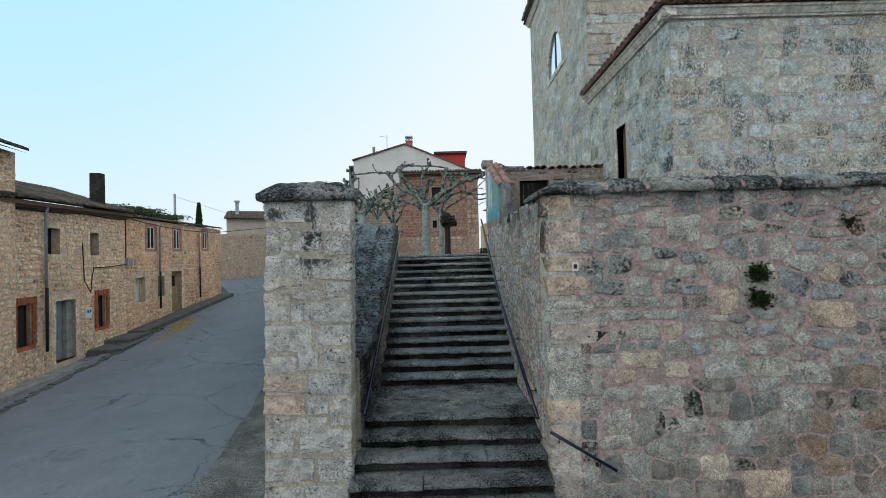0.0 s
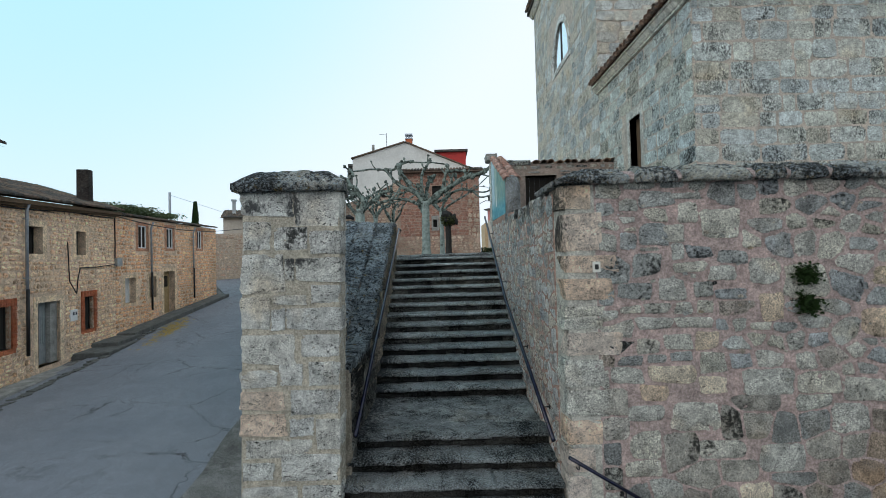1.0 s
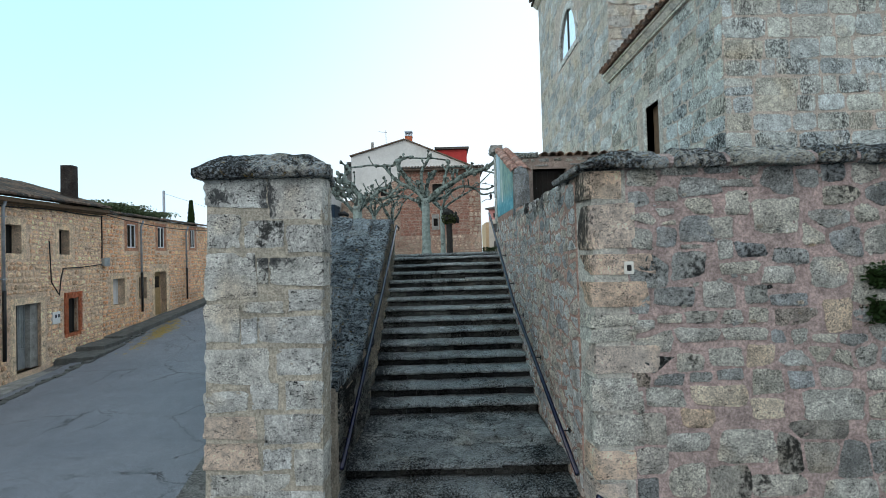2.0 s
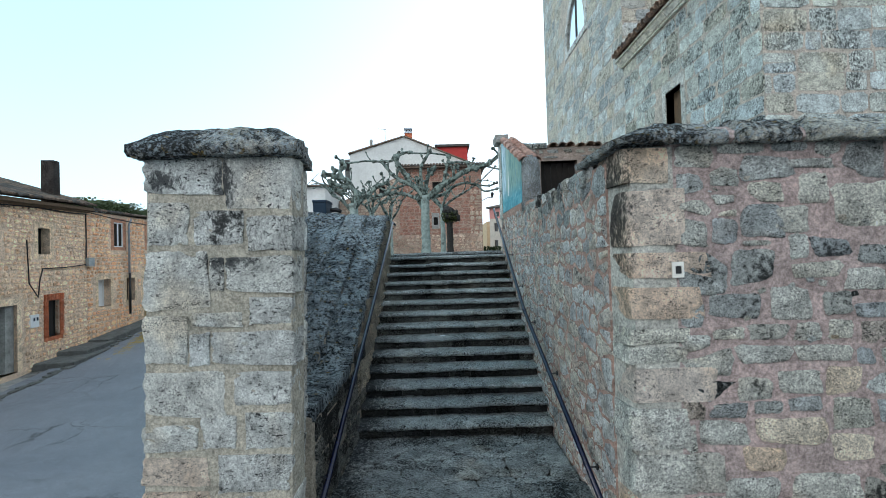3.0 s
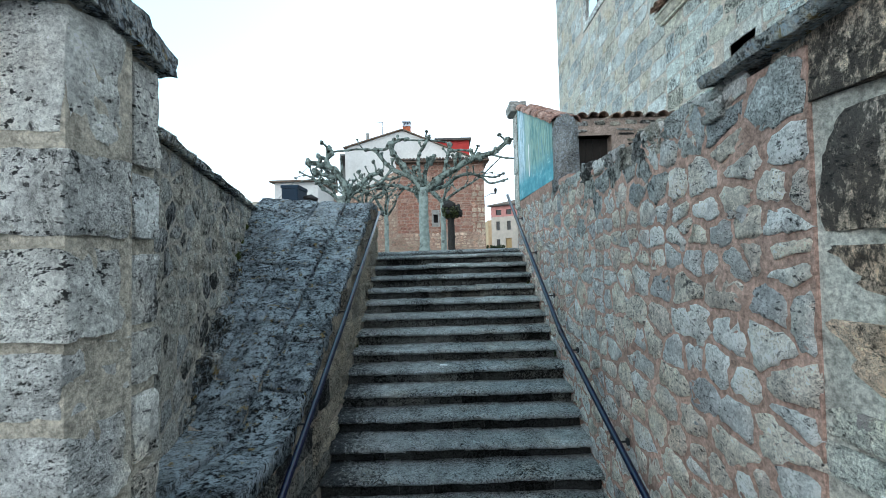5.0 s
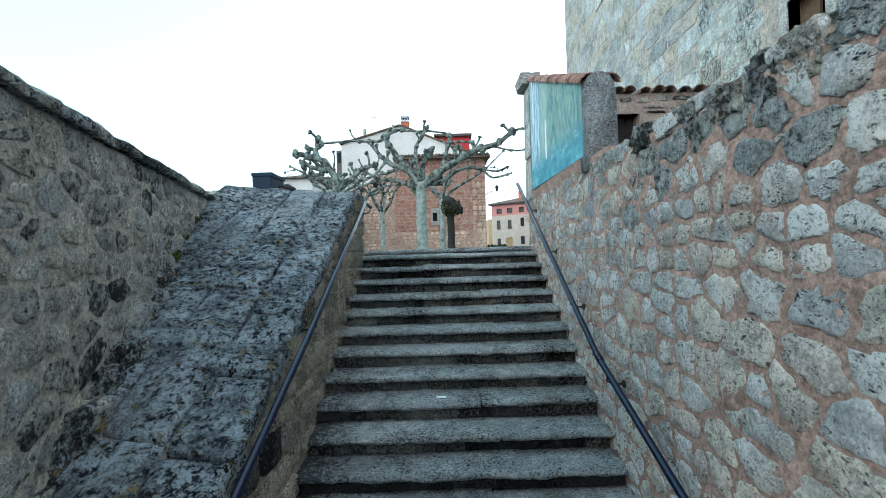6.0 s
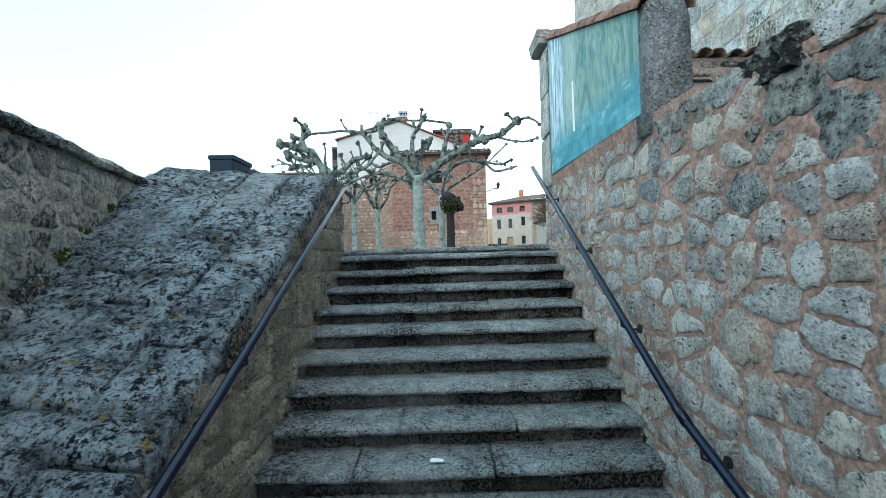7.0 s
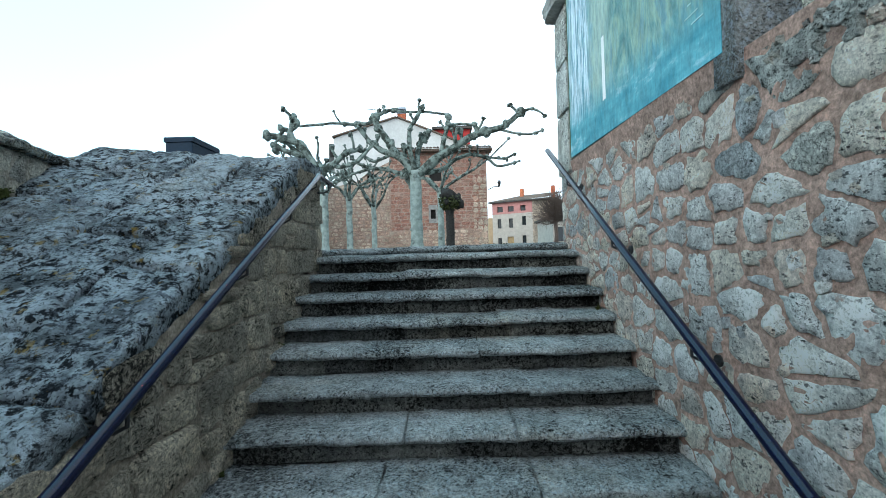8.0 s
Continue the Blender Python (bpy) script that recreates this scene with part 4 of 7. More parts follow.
# the larger stones, as boxes across and up the wall
DARK_STONES = [(2.33, 4.14, 2.74, 4.32), (2.29, 3.68, 2.65, 3.92), (2.06, 3.62, 2.28, 3.83), (2.21, 3.32, 2.54, 3.59), (2.01, 3.05, 2.44, 3.22), (2.84, 3.52, 3.15, 3.66),
               (3.21, 3.44, 3.55, 3.59), (2.92, 3.05, 3.13, 3.23), (3.48, 4.2, 3.7, 4.36), (3.17, 3.02, 3.55, 3.16)]
PALE_STONES = [(2.57, 3.72, 2.82, 3.91), (3.02, 3.72, 3.48, 4.1), (2.67, 3.36, 3.08, 3.48), (2.5, 3.03, 2.81, 3.28), (2.05, 2.87, 2.29, 2.98), (2.69, 2.7, 3.14, 2.84), (2.23, 2.7, 2.65, 2.85),
               (2.54, 2.46, 2.88, 2.66), (2.22, 2.42, 2.5, 2.6), (1.9, 2.07, 2.29, 2.26), (2.6, 1.5, 3.16, 1.85), (2.12, 1.62, 2.52, 1.82), (2.66, 4.2, 3.06, 4.29),
               (3.45, 1.92, 4.06, 2.19), (4.09, 1.9, 4.59, 2.16), (3.98, 3.02, 4.5, 3.42), (2.02, 0.98, 2.48, 1.19), (2.93, 1.17, 3.46, 1.38), (3.6, 1.01, 4.14, 1.33), (4.61, 1.8, 5.15, 2.08)]
WARM_STONES = [(2.34, 2.07, 2.91, 2.29), (2.93, 1.92, 3.27, 2.14), (2.24, 1.87, 2.58, 2.04), (2.91, 2.45, 3.2, 2.65), (3.7, 2.76, 3.96, 3.1), (4.87, 2.54, 5.5, 2.9), (3.95, 0.31, 4.56, 0.66), (3.36, 0.57, 3.74, 0.9)]
chosen = DARK_STONES + PALE_STONES + WARM_STONES
for boxes_of, mat in ((DARK_STONES, M_RUBBLE_DARK), (PALE_STONES, M_RUBBLE_PALE), (WARM_STONES, M_RUBBLE_WARM)):
    for b in boxes_of:
        fieldstone(loose_rect(b, rng), 0.015, rng, mat, wall_front, mf, rough=0.045)
for poly in rubble_cells(rng, 1.80, 6.7, 2.02, WALLTOP - 0.01, 0.21, 1.5, 0.2, (0.012, 0.034), 0.1, 0.14, chosen):
    fieldstone(poly, 0.014, rng, rng.choice((M_RUBBLE, M_RUBBLE, M_RUBBLE_PALE, M_RUBBLE_PALE, M_RUBBLE_DARK)), wall_front, mf, rough=0.06)
# stones turn to a darker palette towards the foot of the wall
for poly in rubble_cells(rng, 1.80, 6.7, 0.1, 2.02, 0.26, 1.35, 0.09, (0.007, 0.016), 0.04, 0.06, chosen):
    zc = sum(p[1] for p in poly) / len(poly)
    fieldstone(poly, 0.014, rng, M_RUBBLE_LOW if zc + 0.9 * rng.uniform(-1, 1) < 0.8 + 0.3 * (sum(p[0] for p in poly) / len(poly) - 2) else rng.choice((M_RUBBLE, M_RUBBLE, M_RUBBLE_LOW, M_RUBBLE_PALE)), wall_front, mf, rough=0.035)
rest = layout(rng, 6.7, 12.0, lambda s: -0.4, lambda s: WALLTOP - 0.02, (0.17, 0.31), (0.2, 0.52), 0.055, (0.8, 1.0))
lay_joined("stonework", mf, rest, FARSHAPE, 0.03, rng, M_HOUSE, wall_front)
mortar_sheet(wall_front, mf, 1.79, 6.72, -0.3, WALLTOP - 0.01, 0.026, 0.0075, 3.0, M_MORTAR_PINK)
# small chips pressed into the mortar
for _ in range(90):
    s, z, w = rng.uniform(1.95, 6.5), rng.uniform(2.0, WALLTOP - 0.1), rng.uniform(0.025, 0.07)
    lay_pieces(wall_front, mf, [(s, z, w, w * rng.uniform(0.4, 0.9), rng.uniform(-0.5, 0.5))], rub2, 0.014, rng)
# quoins at the corner: how far each reaches along the street, its foot and its head
QUOINS = [(1.71, 4.12, 4.42), (1.84, 3.64, 4.09), (2.0, 3.37, 3.59), (1.94, 3.05, 3.32), (1.82, 2.87, 2.99), (1.80, 2.72, 2.85), (2.03, 2.42, 2.69), (1.82, 2.05, 2.38), (1.86, 1.71, 2.01),
          (1.76, 1.38, 1.68), (1.68, 1.07, 1.35), (1.62, 0.77, 1.04), (1.76, 0.4, 0.74), (1.65, 0.05, 0.37), (1.75, -0.35, 0.02)]
quoin = blocks_of(6, M_QUOIN, 2.0, 0.02)
quoin_grey = blocks_of(3, M_RUBBLE_PALE, 23.0, 0.02)
bm = boxes((1.384, FY + 0.008, -0.8, 1.78, FY + 0.36, WALLTOP - 0.02))
for v in bm.verts:
    if v.co.x < 1.5 and v.co.y < FY + 0.1:
        v.co.x += 0.06
part("joint", bm, M_MORTAR_GREY, wall_front)
for k, (xe, z0, z1) in enumerate(QUOINS):
    block = place_block(wall_front, rng.choice(quoin_grey if k in (4, 5, 7, 8) else quoin), 1.35 + rng.uniform(-0.004, 0.004), FY - rng.uniform(0.0, 0.01), z0, xe, FY + (0.36 if xe > 1.85 else 0.5) + rng.uniform(-0.05, 0.05), z1, "stone", rng.uniform(-0.01, 0.01))
    # the outer edge draws back from the line of the stair wall
    block.data = block.data.copy()
    back = block.matrix_local.inverted()
    for v in block.data.vertices:
        w = block.matrix_local @ v.co
        w.x += 0.072 * max(0.0, 1 - max(0.0, w.y - FY) / 0.42) * max(0.0, min(1.0, (1.6 - w.x) / 0.2))
        v.co = back @ w

wall_side = solid("wall_stair_side", prism([(6.28, -1.0), (6.28, 4.36), (9.5, 4.36), (9.5, 4.47), (12.9, 4.53), (12.9, -1.0)], 1.372, 1.86, 1), M_MORTAR_SIDE)
tagged(wall_side, "rubble stone wall with pink mortar along the stairs", "wall", kind="structure")
ms = facing(1.372, 0, 0, -1, 0)   # its own x runs towards -y
stair_line = lambda s: (Z1 + (-s - Y1) * 0.553 - 0.25) if -s > 8.36 else (1.05 if -s > 6.8 else 0.4)
side = meshes_of(BLOCKY, "stone", M_RUBBLE_SIDE)
mortar_sheet(wall_side, ms, -12.89, -6.40, 0.9, 4.36, 0.024, 0.013, 11.0, M_MORTAR_SIDE)
for poly in rubble_cells(rng, -12.9, -6.29, 0.5, 4.42, 0.17, 1.4, 0.24, (0.006, 0.024), 0.06, 0.18):
    sc, zc = sum(p[0] for p in poly) / len(poly), sum(p[1] for p in poly) / len(poly)
    if zc < stair_line(sc):
        continue
    mossy = zc > 3.85 and sc > -10.2 and rng.random() < (zc - 3.65) * 0.8
    fieldstone(poly, 0.012, rng, M_RUBBLE_DARK if mossy else M_RUBBLE_SIDE, wall_side, ms, 22, 0.1)
for _ in range(110):
    s = rng.uniform(-12.6, -6.6)
    z, w = rng.uniform(stair_line(s) + 0.2, 4.3), rng.uniform(0.025, 0.07)
    lay_pieces(wall_side, ms, [(s, z, w, w * rng.uniform(0.5, 1.2), rng.uniform(-0.6, 0.6))], side, 0.014, rng)
# rough lichened stones along the top of that wall
capm = blocks_of(6, M_CAP, 9.0, 0.09)
tops = blocks_of(7, M_DARKRUBBLE, 61.0, 0.07)
y = 6.75
while y < 9.92:
    w = rng.uniform(0.12, 0.32)
    place_block(wall_side, rng.choice(tops), 1.352 + rng.uniform(-0.015, 0.02), y + 0.008, 4.25 + rng.uniform(-0.06, 0.04), 1.84, min(y + w, 9.96) - 0.008, 4.43 + rng.uniform(-0.06, 0.05), "coping_stone", rng.uniform(-0.04, 0.04))
    y += w

# coping of the street wall: weathered stones with a sloping front
y0 = FY - 0.10
prof_c = [(-0.01, 0.0), (-0.03, 0.05), (-0.01, 0.095), (0.13, 0.185), (0.26, 0.22), (0.46, 0.19), (0.62, 0.05), (0.6, 0.0)]
x = 1.29
first = True
bed = prism([(0.115, 0.0), (0.06, 0.04), (0.08, 0.10), (0.17, 0.16), (0.3, 0.185), (0.5, 0.15), (0.58, 0.0)], 1.75, 13.5)
bed.transform(Matrix.Translation((0, y0, WALLTOP - 0.015)))
part("bedding", bed, M_MORTAR_PINK, wall_front)
while x < 13.5:
    w = 0.95 if first else rng.uniform(0.34, 0.9)
    cb = rugged(prof_c, x + 0.015, x + w - 0.06, 0.024 if x < 6.5 else 0.1, 0.026, rng.uniform(0, 60))
    wobble(cb.verts, 0.009, 0.05, x)
    lean = rng.uniform(-0.025, 0.025)
    for v in cb.verts:
        end = max(0.0, 1 - min(v.co.x - x - 0.015, x + w - 0.06 - v.co.x) / 0.06)
        v.co.z = v.co.z * (1 - 0.3 * end * end) + (v.co.x - x - w / 2) * lean
        v.co.y += 0.05 * end * end
        if first and v.co.z > 0.05:
            # hipped down to a thin lip over the stairs
            v.co.z = 0.05 + (v.co.z - 0.05) * min(1.0, max(0.12, (v.co.x - 1.27) / 0.4))
    cb.transform(Matrix.Translation((0, y0, WALLTOP - 0.015 + rng.uniform(-0.012, 0.012))))
    part("coping_stone", cb, M_CAP, wall_front)
    x, first = x + w, False
cb = rugged([(0.0, 0.0), (-0.015, 0.045), (0.05, 0.075), (0.2, 0.11), (0.5, 0.06), (0.5, 0.0)], -6.85, -6.05, 0.03, 0.02, 5)
cb.transform(facing(1.30, 0, WALLTOP - 0.02, -1, 0))
part("coping_stone", cb, M_CAP, wall_side)

# gate pillar
bm = boxes((-2.335, FY + 0.003, -1.0, -1.206, FY + 0.3, 4.44), (-2.3, FY + 0.3, -1.0, -1.266, FY + 0.52, 4.44))
for v in bm.verts:
    v.co.x -= (0.022 if v.co.x < -1.8 else 0.018) * (4.4 - v.co.z)
pillar = solid("gate_pillar", bm, M_MORTAR_BUFF)
tagged(pillar, "square pale limestone gate pillar with buff mortar", "pillar", kind="structure")
pb = blocks_of(8, M_ASHLAR, 14.0, 0.04)
rng = random.Random(8)
# blocks of its front as boxes across and up; an end past -1.3 is the arris, where the block turns the corner
PILLAR_UPPER = [(-2.36, 4.13, -1.76, 4.43), (-1.74, 4.0, -1.2, 4.43), (-2.36, 3.73, -2.01, 4.09), (-1.99, 3.72, -1.58, 4.02), (-1.55, 3.68, -1.2, 3.97), (-2.37, 3.24, -1.87, 3.69), (-1.86, 3.37, -1.75, 3.65),
                (-1.73, 3.35, -1.2, 3.65), (-1.58, 3.1, -1.2, 3.33), (-2.38, 2.81, -2.03, 3.2), (-2.02, 2.8, -1.87, 3.06), (-1.85, 2.79, -1.2, 3.07), (-2.0, 3.09, -1.62, 3.22), (-2.38, 2.4, -1.77, 2.77),
                (-1.7, 2.47, -1.2, 2.76), (-2.39, 2.14, -1.98, 2.36), (-1.94, 2.15, -1.67, 2.42), (-1.63, 2.14, -1.2, 2.44)]
PILLAR_LOWER = [(-2.37, 1.88, -1.89, 2.11), (-1.86, 1.81, -1.2, 2.12), (-2.37, 1.58, -1.87, 1.85), (-1.83, 1.57, -1.56, 1.79), (-1.53, 1.41, -1.2, 1.78), (-2.4, 1.32, -1.58, 1.55), (-2.4, 1.07, -2.02, 1.29),
                (-1.99, 1.05, -1.2, 1.38), (-2.41, 0.68, -1.75, 1.02), (-1.7, 0.68, -1.2, 1.02), (-2.41, 0.3, -1.9, 0.64), (-1.87, 0.3, -1.2, 0.65), (-2.42, -0.1, -1.7, 0.27), (-1.66, -0.1, -1.2, 0.27)]
ochre_block = blocks_of(3, M_QUOIN, 44.0, 0.035)
for k, (x0, z0, x1, z1) in enumerate(PILLAR_UPPER + PILLAR_LOWER):
    turns = x1 > -1.3
    xe = -1.195 - 0.018 * (4.4 - z0) if turns else x1
    xs = min(x0, -2.345 - 0.022 * (4.4 - z1)) if x0 < -2.3 else x0
    place_block(pillar, rng.choice(ochre_block if k in (18, 20) else pb), xs, FY - rng.uniform(0.004, 0.016), z0 + 0.008, xe, FY + 0.28 + rng.uniform(-0.06, 0.06), z1 - 0.008, "stone", rng.uniform(-0.015, 0.015))
    if turns:
        place_block(pillar, rng.choice(pb), xe - 0.4, FY + 0.36, z0 + rng.uniform(-0.03, 0.03), xe - 0.045, FY + 0.52, z1 + rng.uniform(-0.03, 0.0))
cb = rugged([(-0.1, 0.0), (-0.13, 0.05), (-0.12, 0.10), (0.0, 0.21), (0.16, 0.275), (0.36, 0.275), (0.5, 0.2), (0.62, 0.09), (0.6, 0.0)], -2.41, -1.13, 0.024, 0.018, 12)
wobble(cb.verts, 0.008, 0.06, 3)
for v in cb.verts:
    e = min(1.0, max(0.0, (abs(v.co.x + 1.795) - 0.40) / 0.25))
    if v.co.z > 0.1:
        v.co.z -= (v.co.z - 0.1) * 0.75 * e ** 1.5
for v in cb.verts:
    v.co.x -= max(0, v.co.y) * 0.15
cb.transform(Matrix.Translation((0, FY, 4.42)))
part("coping_stone", cb, M_CAP, pillar, "grey lichen-crusted hipped coping stone")

# parapet behind the pillar, swinging away from the stairs, with a rounded coping
PA, PB = Vector((-1.62, 6.46)), Vector((-3.08, 11.75))
pd = (PB - PA).normalized()
PLEN = (PB - PA).length
PTOP = 4.40
mp = facing(PA.x, PA.y, 0, pd.y, -pd.x)          # own x runs up beside the stairs
face_x = lambda y: PA.x + (y - PA.y) * pd.x / pd.y
bm = boxes((0.0, 0.0, -1.0, PLEN, 0.5, PTOP))
bm.transform(mp)
wall_parapet = solid("wall_parapet", bm, M_MORTAR_PARAPET)
tagged(wall_parapet, "lichened rubble parapet wall beside the stairs", "wall", kind="structure")
CHEEK_FOOT = 7.9               # below it the top of the cheek runs level
slope = lambda y, x: 3.10 + 0.545 * (max(y, CHEEK_FOOT) - 9.42) - 0.09 * (x + 1.2)
sl = lambda s: slope(PA.y + s * pd.y, PA.x + s * pd.x)
mortar_sheet(wall_parapet, mp, 0.0, PLEN, 1.8, PTOP - 0.01, 0.028, 0.009, 21.0, M_MORTAR_PARAPET)
for poly in rubble_cells(rng, 0.0, PLEN, 1.4, PTOP - 0.01, 0.19, 1.4, 0.22, (0.008, 0.03), 0.1, 0.12):
    sc, zc = sum(p[0] for p in poly) / len(poly), sum(p[1] for p in poly) / len(poly)
    if zc > sl(sc) - 0.2:
        fieldstone(poly, 0.012, rng, M_DARKRUBBLE, wall_parapet, mp, 22, 0.09)
x = 0.0
while x < PLEN - 0.05:
    w = min(rng.uniform(0.5, 1.0), PLEN - x)
    cb = rugged([(-0.06, 0.0), (-0.075, 0.045), (-0.02, 0.09), (0.12, 0.135), (0.3, 0.14), (0.48, 0.10), (0.58, 0.0)], x + 0.004, x + w - 0.008, 0.045, 0.026, rng.uniform(0, 60))
    cb.transform(mp @ Matrix.Translation((0, 0, PTOP)))
    part("coping_stone", cb, M_CAP, wall_parapet)
    x += w

# broad sloping cheek of the stairs, paved with lichened slabs
wall_cheek = hub("wall_cheek", "broad sloping stair cheek paved with lichened grey slabs", "wall", kind="structure")
cx1, cx0 = -1.235, -2.28
bm = bmesh.new()
prof = [(6.4, slope(6.4, -1.2)), (CHEEK_FOOT, slope(6.4, -1.2)), (11.98, slope(11.98, -1.2)), (12.62, 4.5), (12.62, -1.0), (6.4, -1.0)]
rws = []
for x in (cx1, cx0 - 0.9):
    lift = -0.09 * (x + 1.2)
    rws.append([bm.verts.new((x if x > -2 else max(face_x(yy) - 0.2, -3.2), yy, zz + (lift if zz > 0 else 0) - (0.07 if zz > 0 else 0))) for yy, zz in prof])
for k in range(len(prof)):
    q = (k + 1) % len(prof)
    bm.faces.new((rws[0][k], rws[0][q], rws[1][q], rws[1][k]))
bm.faces.new(rws[0])
bm.faces.new(rws[1][::-1])
part("core", bm, mortar("buff cheek render", (0.42, 0.37, 0.30), (0.30, 0.265, 0.22), 0.8), wall_cheek)
tilt = math.atan(0.545)
for row, (xa, xb) in enumerate(((cx1 - 0.40, cx1 + 0.025), (cx1 - 0.85, cx1 - 0.40), (cx1 - 1.3, cx1 - 0.85), (cx1 - 1.8, cx1 - 1.3))):
    d = rng.uniform(-0.4, 0)
    total = (12.0 - CHEEK_FOOT) / math.cos(tilt)
    while d < total:
        w = rng.uniform(0.5, 0.95)
        if total - d - w < 0.25:
            w = total - d
        a0 = max(d, 0.0)
        if (xa + xb) / 2 < face_x(CHEEK_FOOT + (d + w) * math.cos(tilt)) - 0.15:
            d += w
            continue
        sb = rugged([(0, -0.12), (0, -0.02), (0.025, 0.0), (xb - xa - 0.035, 0.0), (xb - xa - 0.012, -0.02), (xb - xa - 0.012, -0.12)], a0 + 0.011, d + w - 0.011, 0.032, 0.026, rng.uniform(0, 80))
        for v in sb.verts:
            end = max(0.0, 1 - min(v.co.x - a0 - 0.011, d + w - 0.011 - v.co.x) / 0.05)
            v.co.z -= 0.03 * end * end
        # own x runs up the slope, own y runs to the left
        u = Vector((0, math.cos(tilt), math.sin(tilt)))
        l = Vector((-1, 0, 0.09)).normalized()
        n = u.cross(l)
        m = Matrix(((u.x, l.x, n.x, xb), (u.y, l.y, n.y, CHEEK_FOOT), (u.z, l.z, n.z, slope(CHEEK_FOOT, xb) + 0.015), (0, 0, 0, 1)))
        sb.transform(m)
        part("slab", sb, M_SLAB, wall_cheek, smooth=True)
        d += w
for y0, y1 in ((6.44, 7.05), (7.06, 7.93)):
    for x0, x1 in ((-1.62, -1.21), (-2.1, -1.62)):
        tb = rugged([(y0, -0.12), (y0, 0.0), (y0 + 0.03, 0.015), (y1 - 0.03, 0.015), (y1, 0.0), (y1, -0.12)], x0 + 0.004, x1 - 0.004, 0.034, 0.018, x0 * 7 + y0)
        tb.transform(Matrix.Translation((0, 0, slope(y0, (x0 + x1) / 2))))
        part("slab", tb, M_SLAB, wall_cheek, smooth=True)
for x0, x1 in ((-1.72, -1.2), (-2.3, -1.72), (-3.0, -2.3)):
    tb = rugged([(11.96, -0.1), (11.96, 0.0), (12.1, 0.02), (12.5, 0.02), (12.66, 0.0), (12.66, -0.1)], x0 + 0.004, x1 - 0.004, 0.05, 0.022, x0 * 9)
    tb.transform(Matrix.Translation((0, 0, 4.52 - 0.03 * (x0 + 1.72))))
    part("slab", tb, M_SLAB, wall_cheek, smooth=True)
# rough stones of the cheek's face over the steps
mc = facing(cx1, 0, 0, 1, 0)
rows = layout(rng, 6.5, 12.6, lambda s: (Z1 + (s - Y1) * 0.553 - 0.15) if s > 8.3 else 0.9, lambda s: min(4.45, slope(s, -1.2) - 0.06), (0.14, 0.28), (0.2, 0.55), 0.01, (0.95, 1.12))
cheek_stone = meshes_of(ROUGH[:9], "stone", stone("cheek face stone", [(0.54, 0.465, 0.37), (0.44, 0.39, 0.32), (0.60, 0.52, 0.41)], lichen=0.465, pock=0.8, relief=2.6, uneven=0.1))
cheek_dark = meshes_of(ROUGH[:9], "stone", stone("black-crusted cheek stone", [(0.26, 0.25, 0.225), (0.34, 0.325, 0.29), (0.19, 0.19, 0.18)], lichen=0.52, relief=2.0, uneven=0.08))
lay_pieces(wall_cheek, mc, [r for r in rows if r[0] > 8.7 + 0.3 * math.sin(r[1] * 9)], cheek_stone, 0.028, rng)
lay_pieces(wall_cheek, mc, [r for r in rows if r[0] <= 8.7 + 0.3 * math.sin(r[1] * 9)], cheek_dark, 0.022, rng)
# fallen rubble at the foot of the parapet
for k in range(9):
    yy = 8.0 + k * 0.22 + rng.uniform(-0.05, 0.05)
    s = rng.uniform(0.14, 0.3)
    fx = face_x(yy)
    place_block(wall_parapet, rng.choice(capm), fx - 0.1, yy - s / 2, slope(yy, fx) - 0.12, fx + rng.uniform(0.03, 0.14), yy + s / 2, slope(yy, fx) + s * 0.55, "stone", 0)

# ---------- handrails ----------
def handrail(label, pts, brackets, side, r=0.025):
    ob = hub("handrail", label, "handrail", "handrails")
    bm = bmesh.new()
    tube(bm, pts, r, 12)
    part("rail", bm, M_RAIL, ob, smooth=True)
    for x, y, z in brackets:
        bm = bmesh.new()
        tube(bm, [(x, y, z - r * 0.6), (x, y, z - 0.075), (x + side[0] * 0.05, y + side[1] * 0.05, z - 0.10), (x + side[0] * 0.13, y + side[1] * 0.13, z - 0.10)], 0.008, 6)
        bmesh.ops.create_cone(bm, segments=10, radius1=0.03, radius2=0.03, depth=0.012, cap_ends=True,
                              matrix=Matrix.Translation((x + side[0] * 0.125, y + side[1] * 0.125, z - 0.10)) @ (Vector((0, 0, 1)).rotation_difference(Vector((side[0], side[1], 0))).to_matrix().to_4x4()))
        part("bracket", bm, M_IRON, ob)
    return ob


along = lambda a, b, f: tuple(p + (q - p) * f for p, q in zip(a, b))
a, b, c = (1.235, 6.02, 1.42), (1.20, 9.40, 2.74), (1.155, 12.63, 4.675)
rail_r = handrail("dark blue steel handrail on the rubble stair wall", [a, along(a, b, 0.5), b, along(b, c, 0.5), c], [along(a, b, 0.2), along(a, b, 0.6), along(a, b, 0.95)] + [along(b, c, f) for f in (0.22, 0.5, 0.8)], (1, 0))
part("joint_sleeve", tube(bmesh.new(), [along(a, b, 0.985), along(b, c, 0.015)], 0.029, 12), M_RAIL, rail_r, smooth=True)
LX = -1.11
a, b, c = (LX, 6.1, 1.5), (LX, 9.3, 2.96), (LX, 12.14, 4.385)
rail_l = handrail("dark blue steel handrail with chipped paint on the stair cheek", [a, along(a, b, 0.5), b, along(b, c, 0.5), c, (LX + 0.02, 12.5, 4.36)], [along(a, b, 0.15), along(a, b, 0.62)] + [along(b, c, f) for f in (0.1, 0.45, 0.72, 0.97)] + [(LX + 0.02, 12.42, 4.365)], (-1, 0))
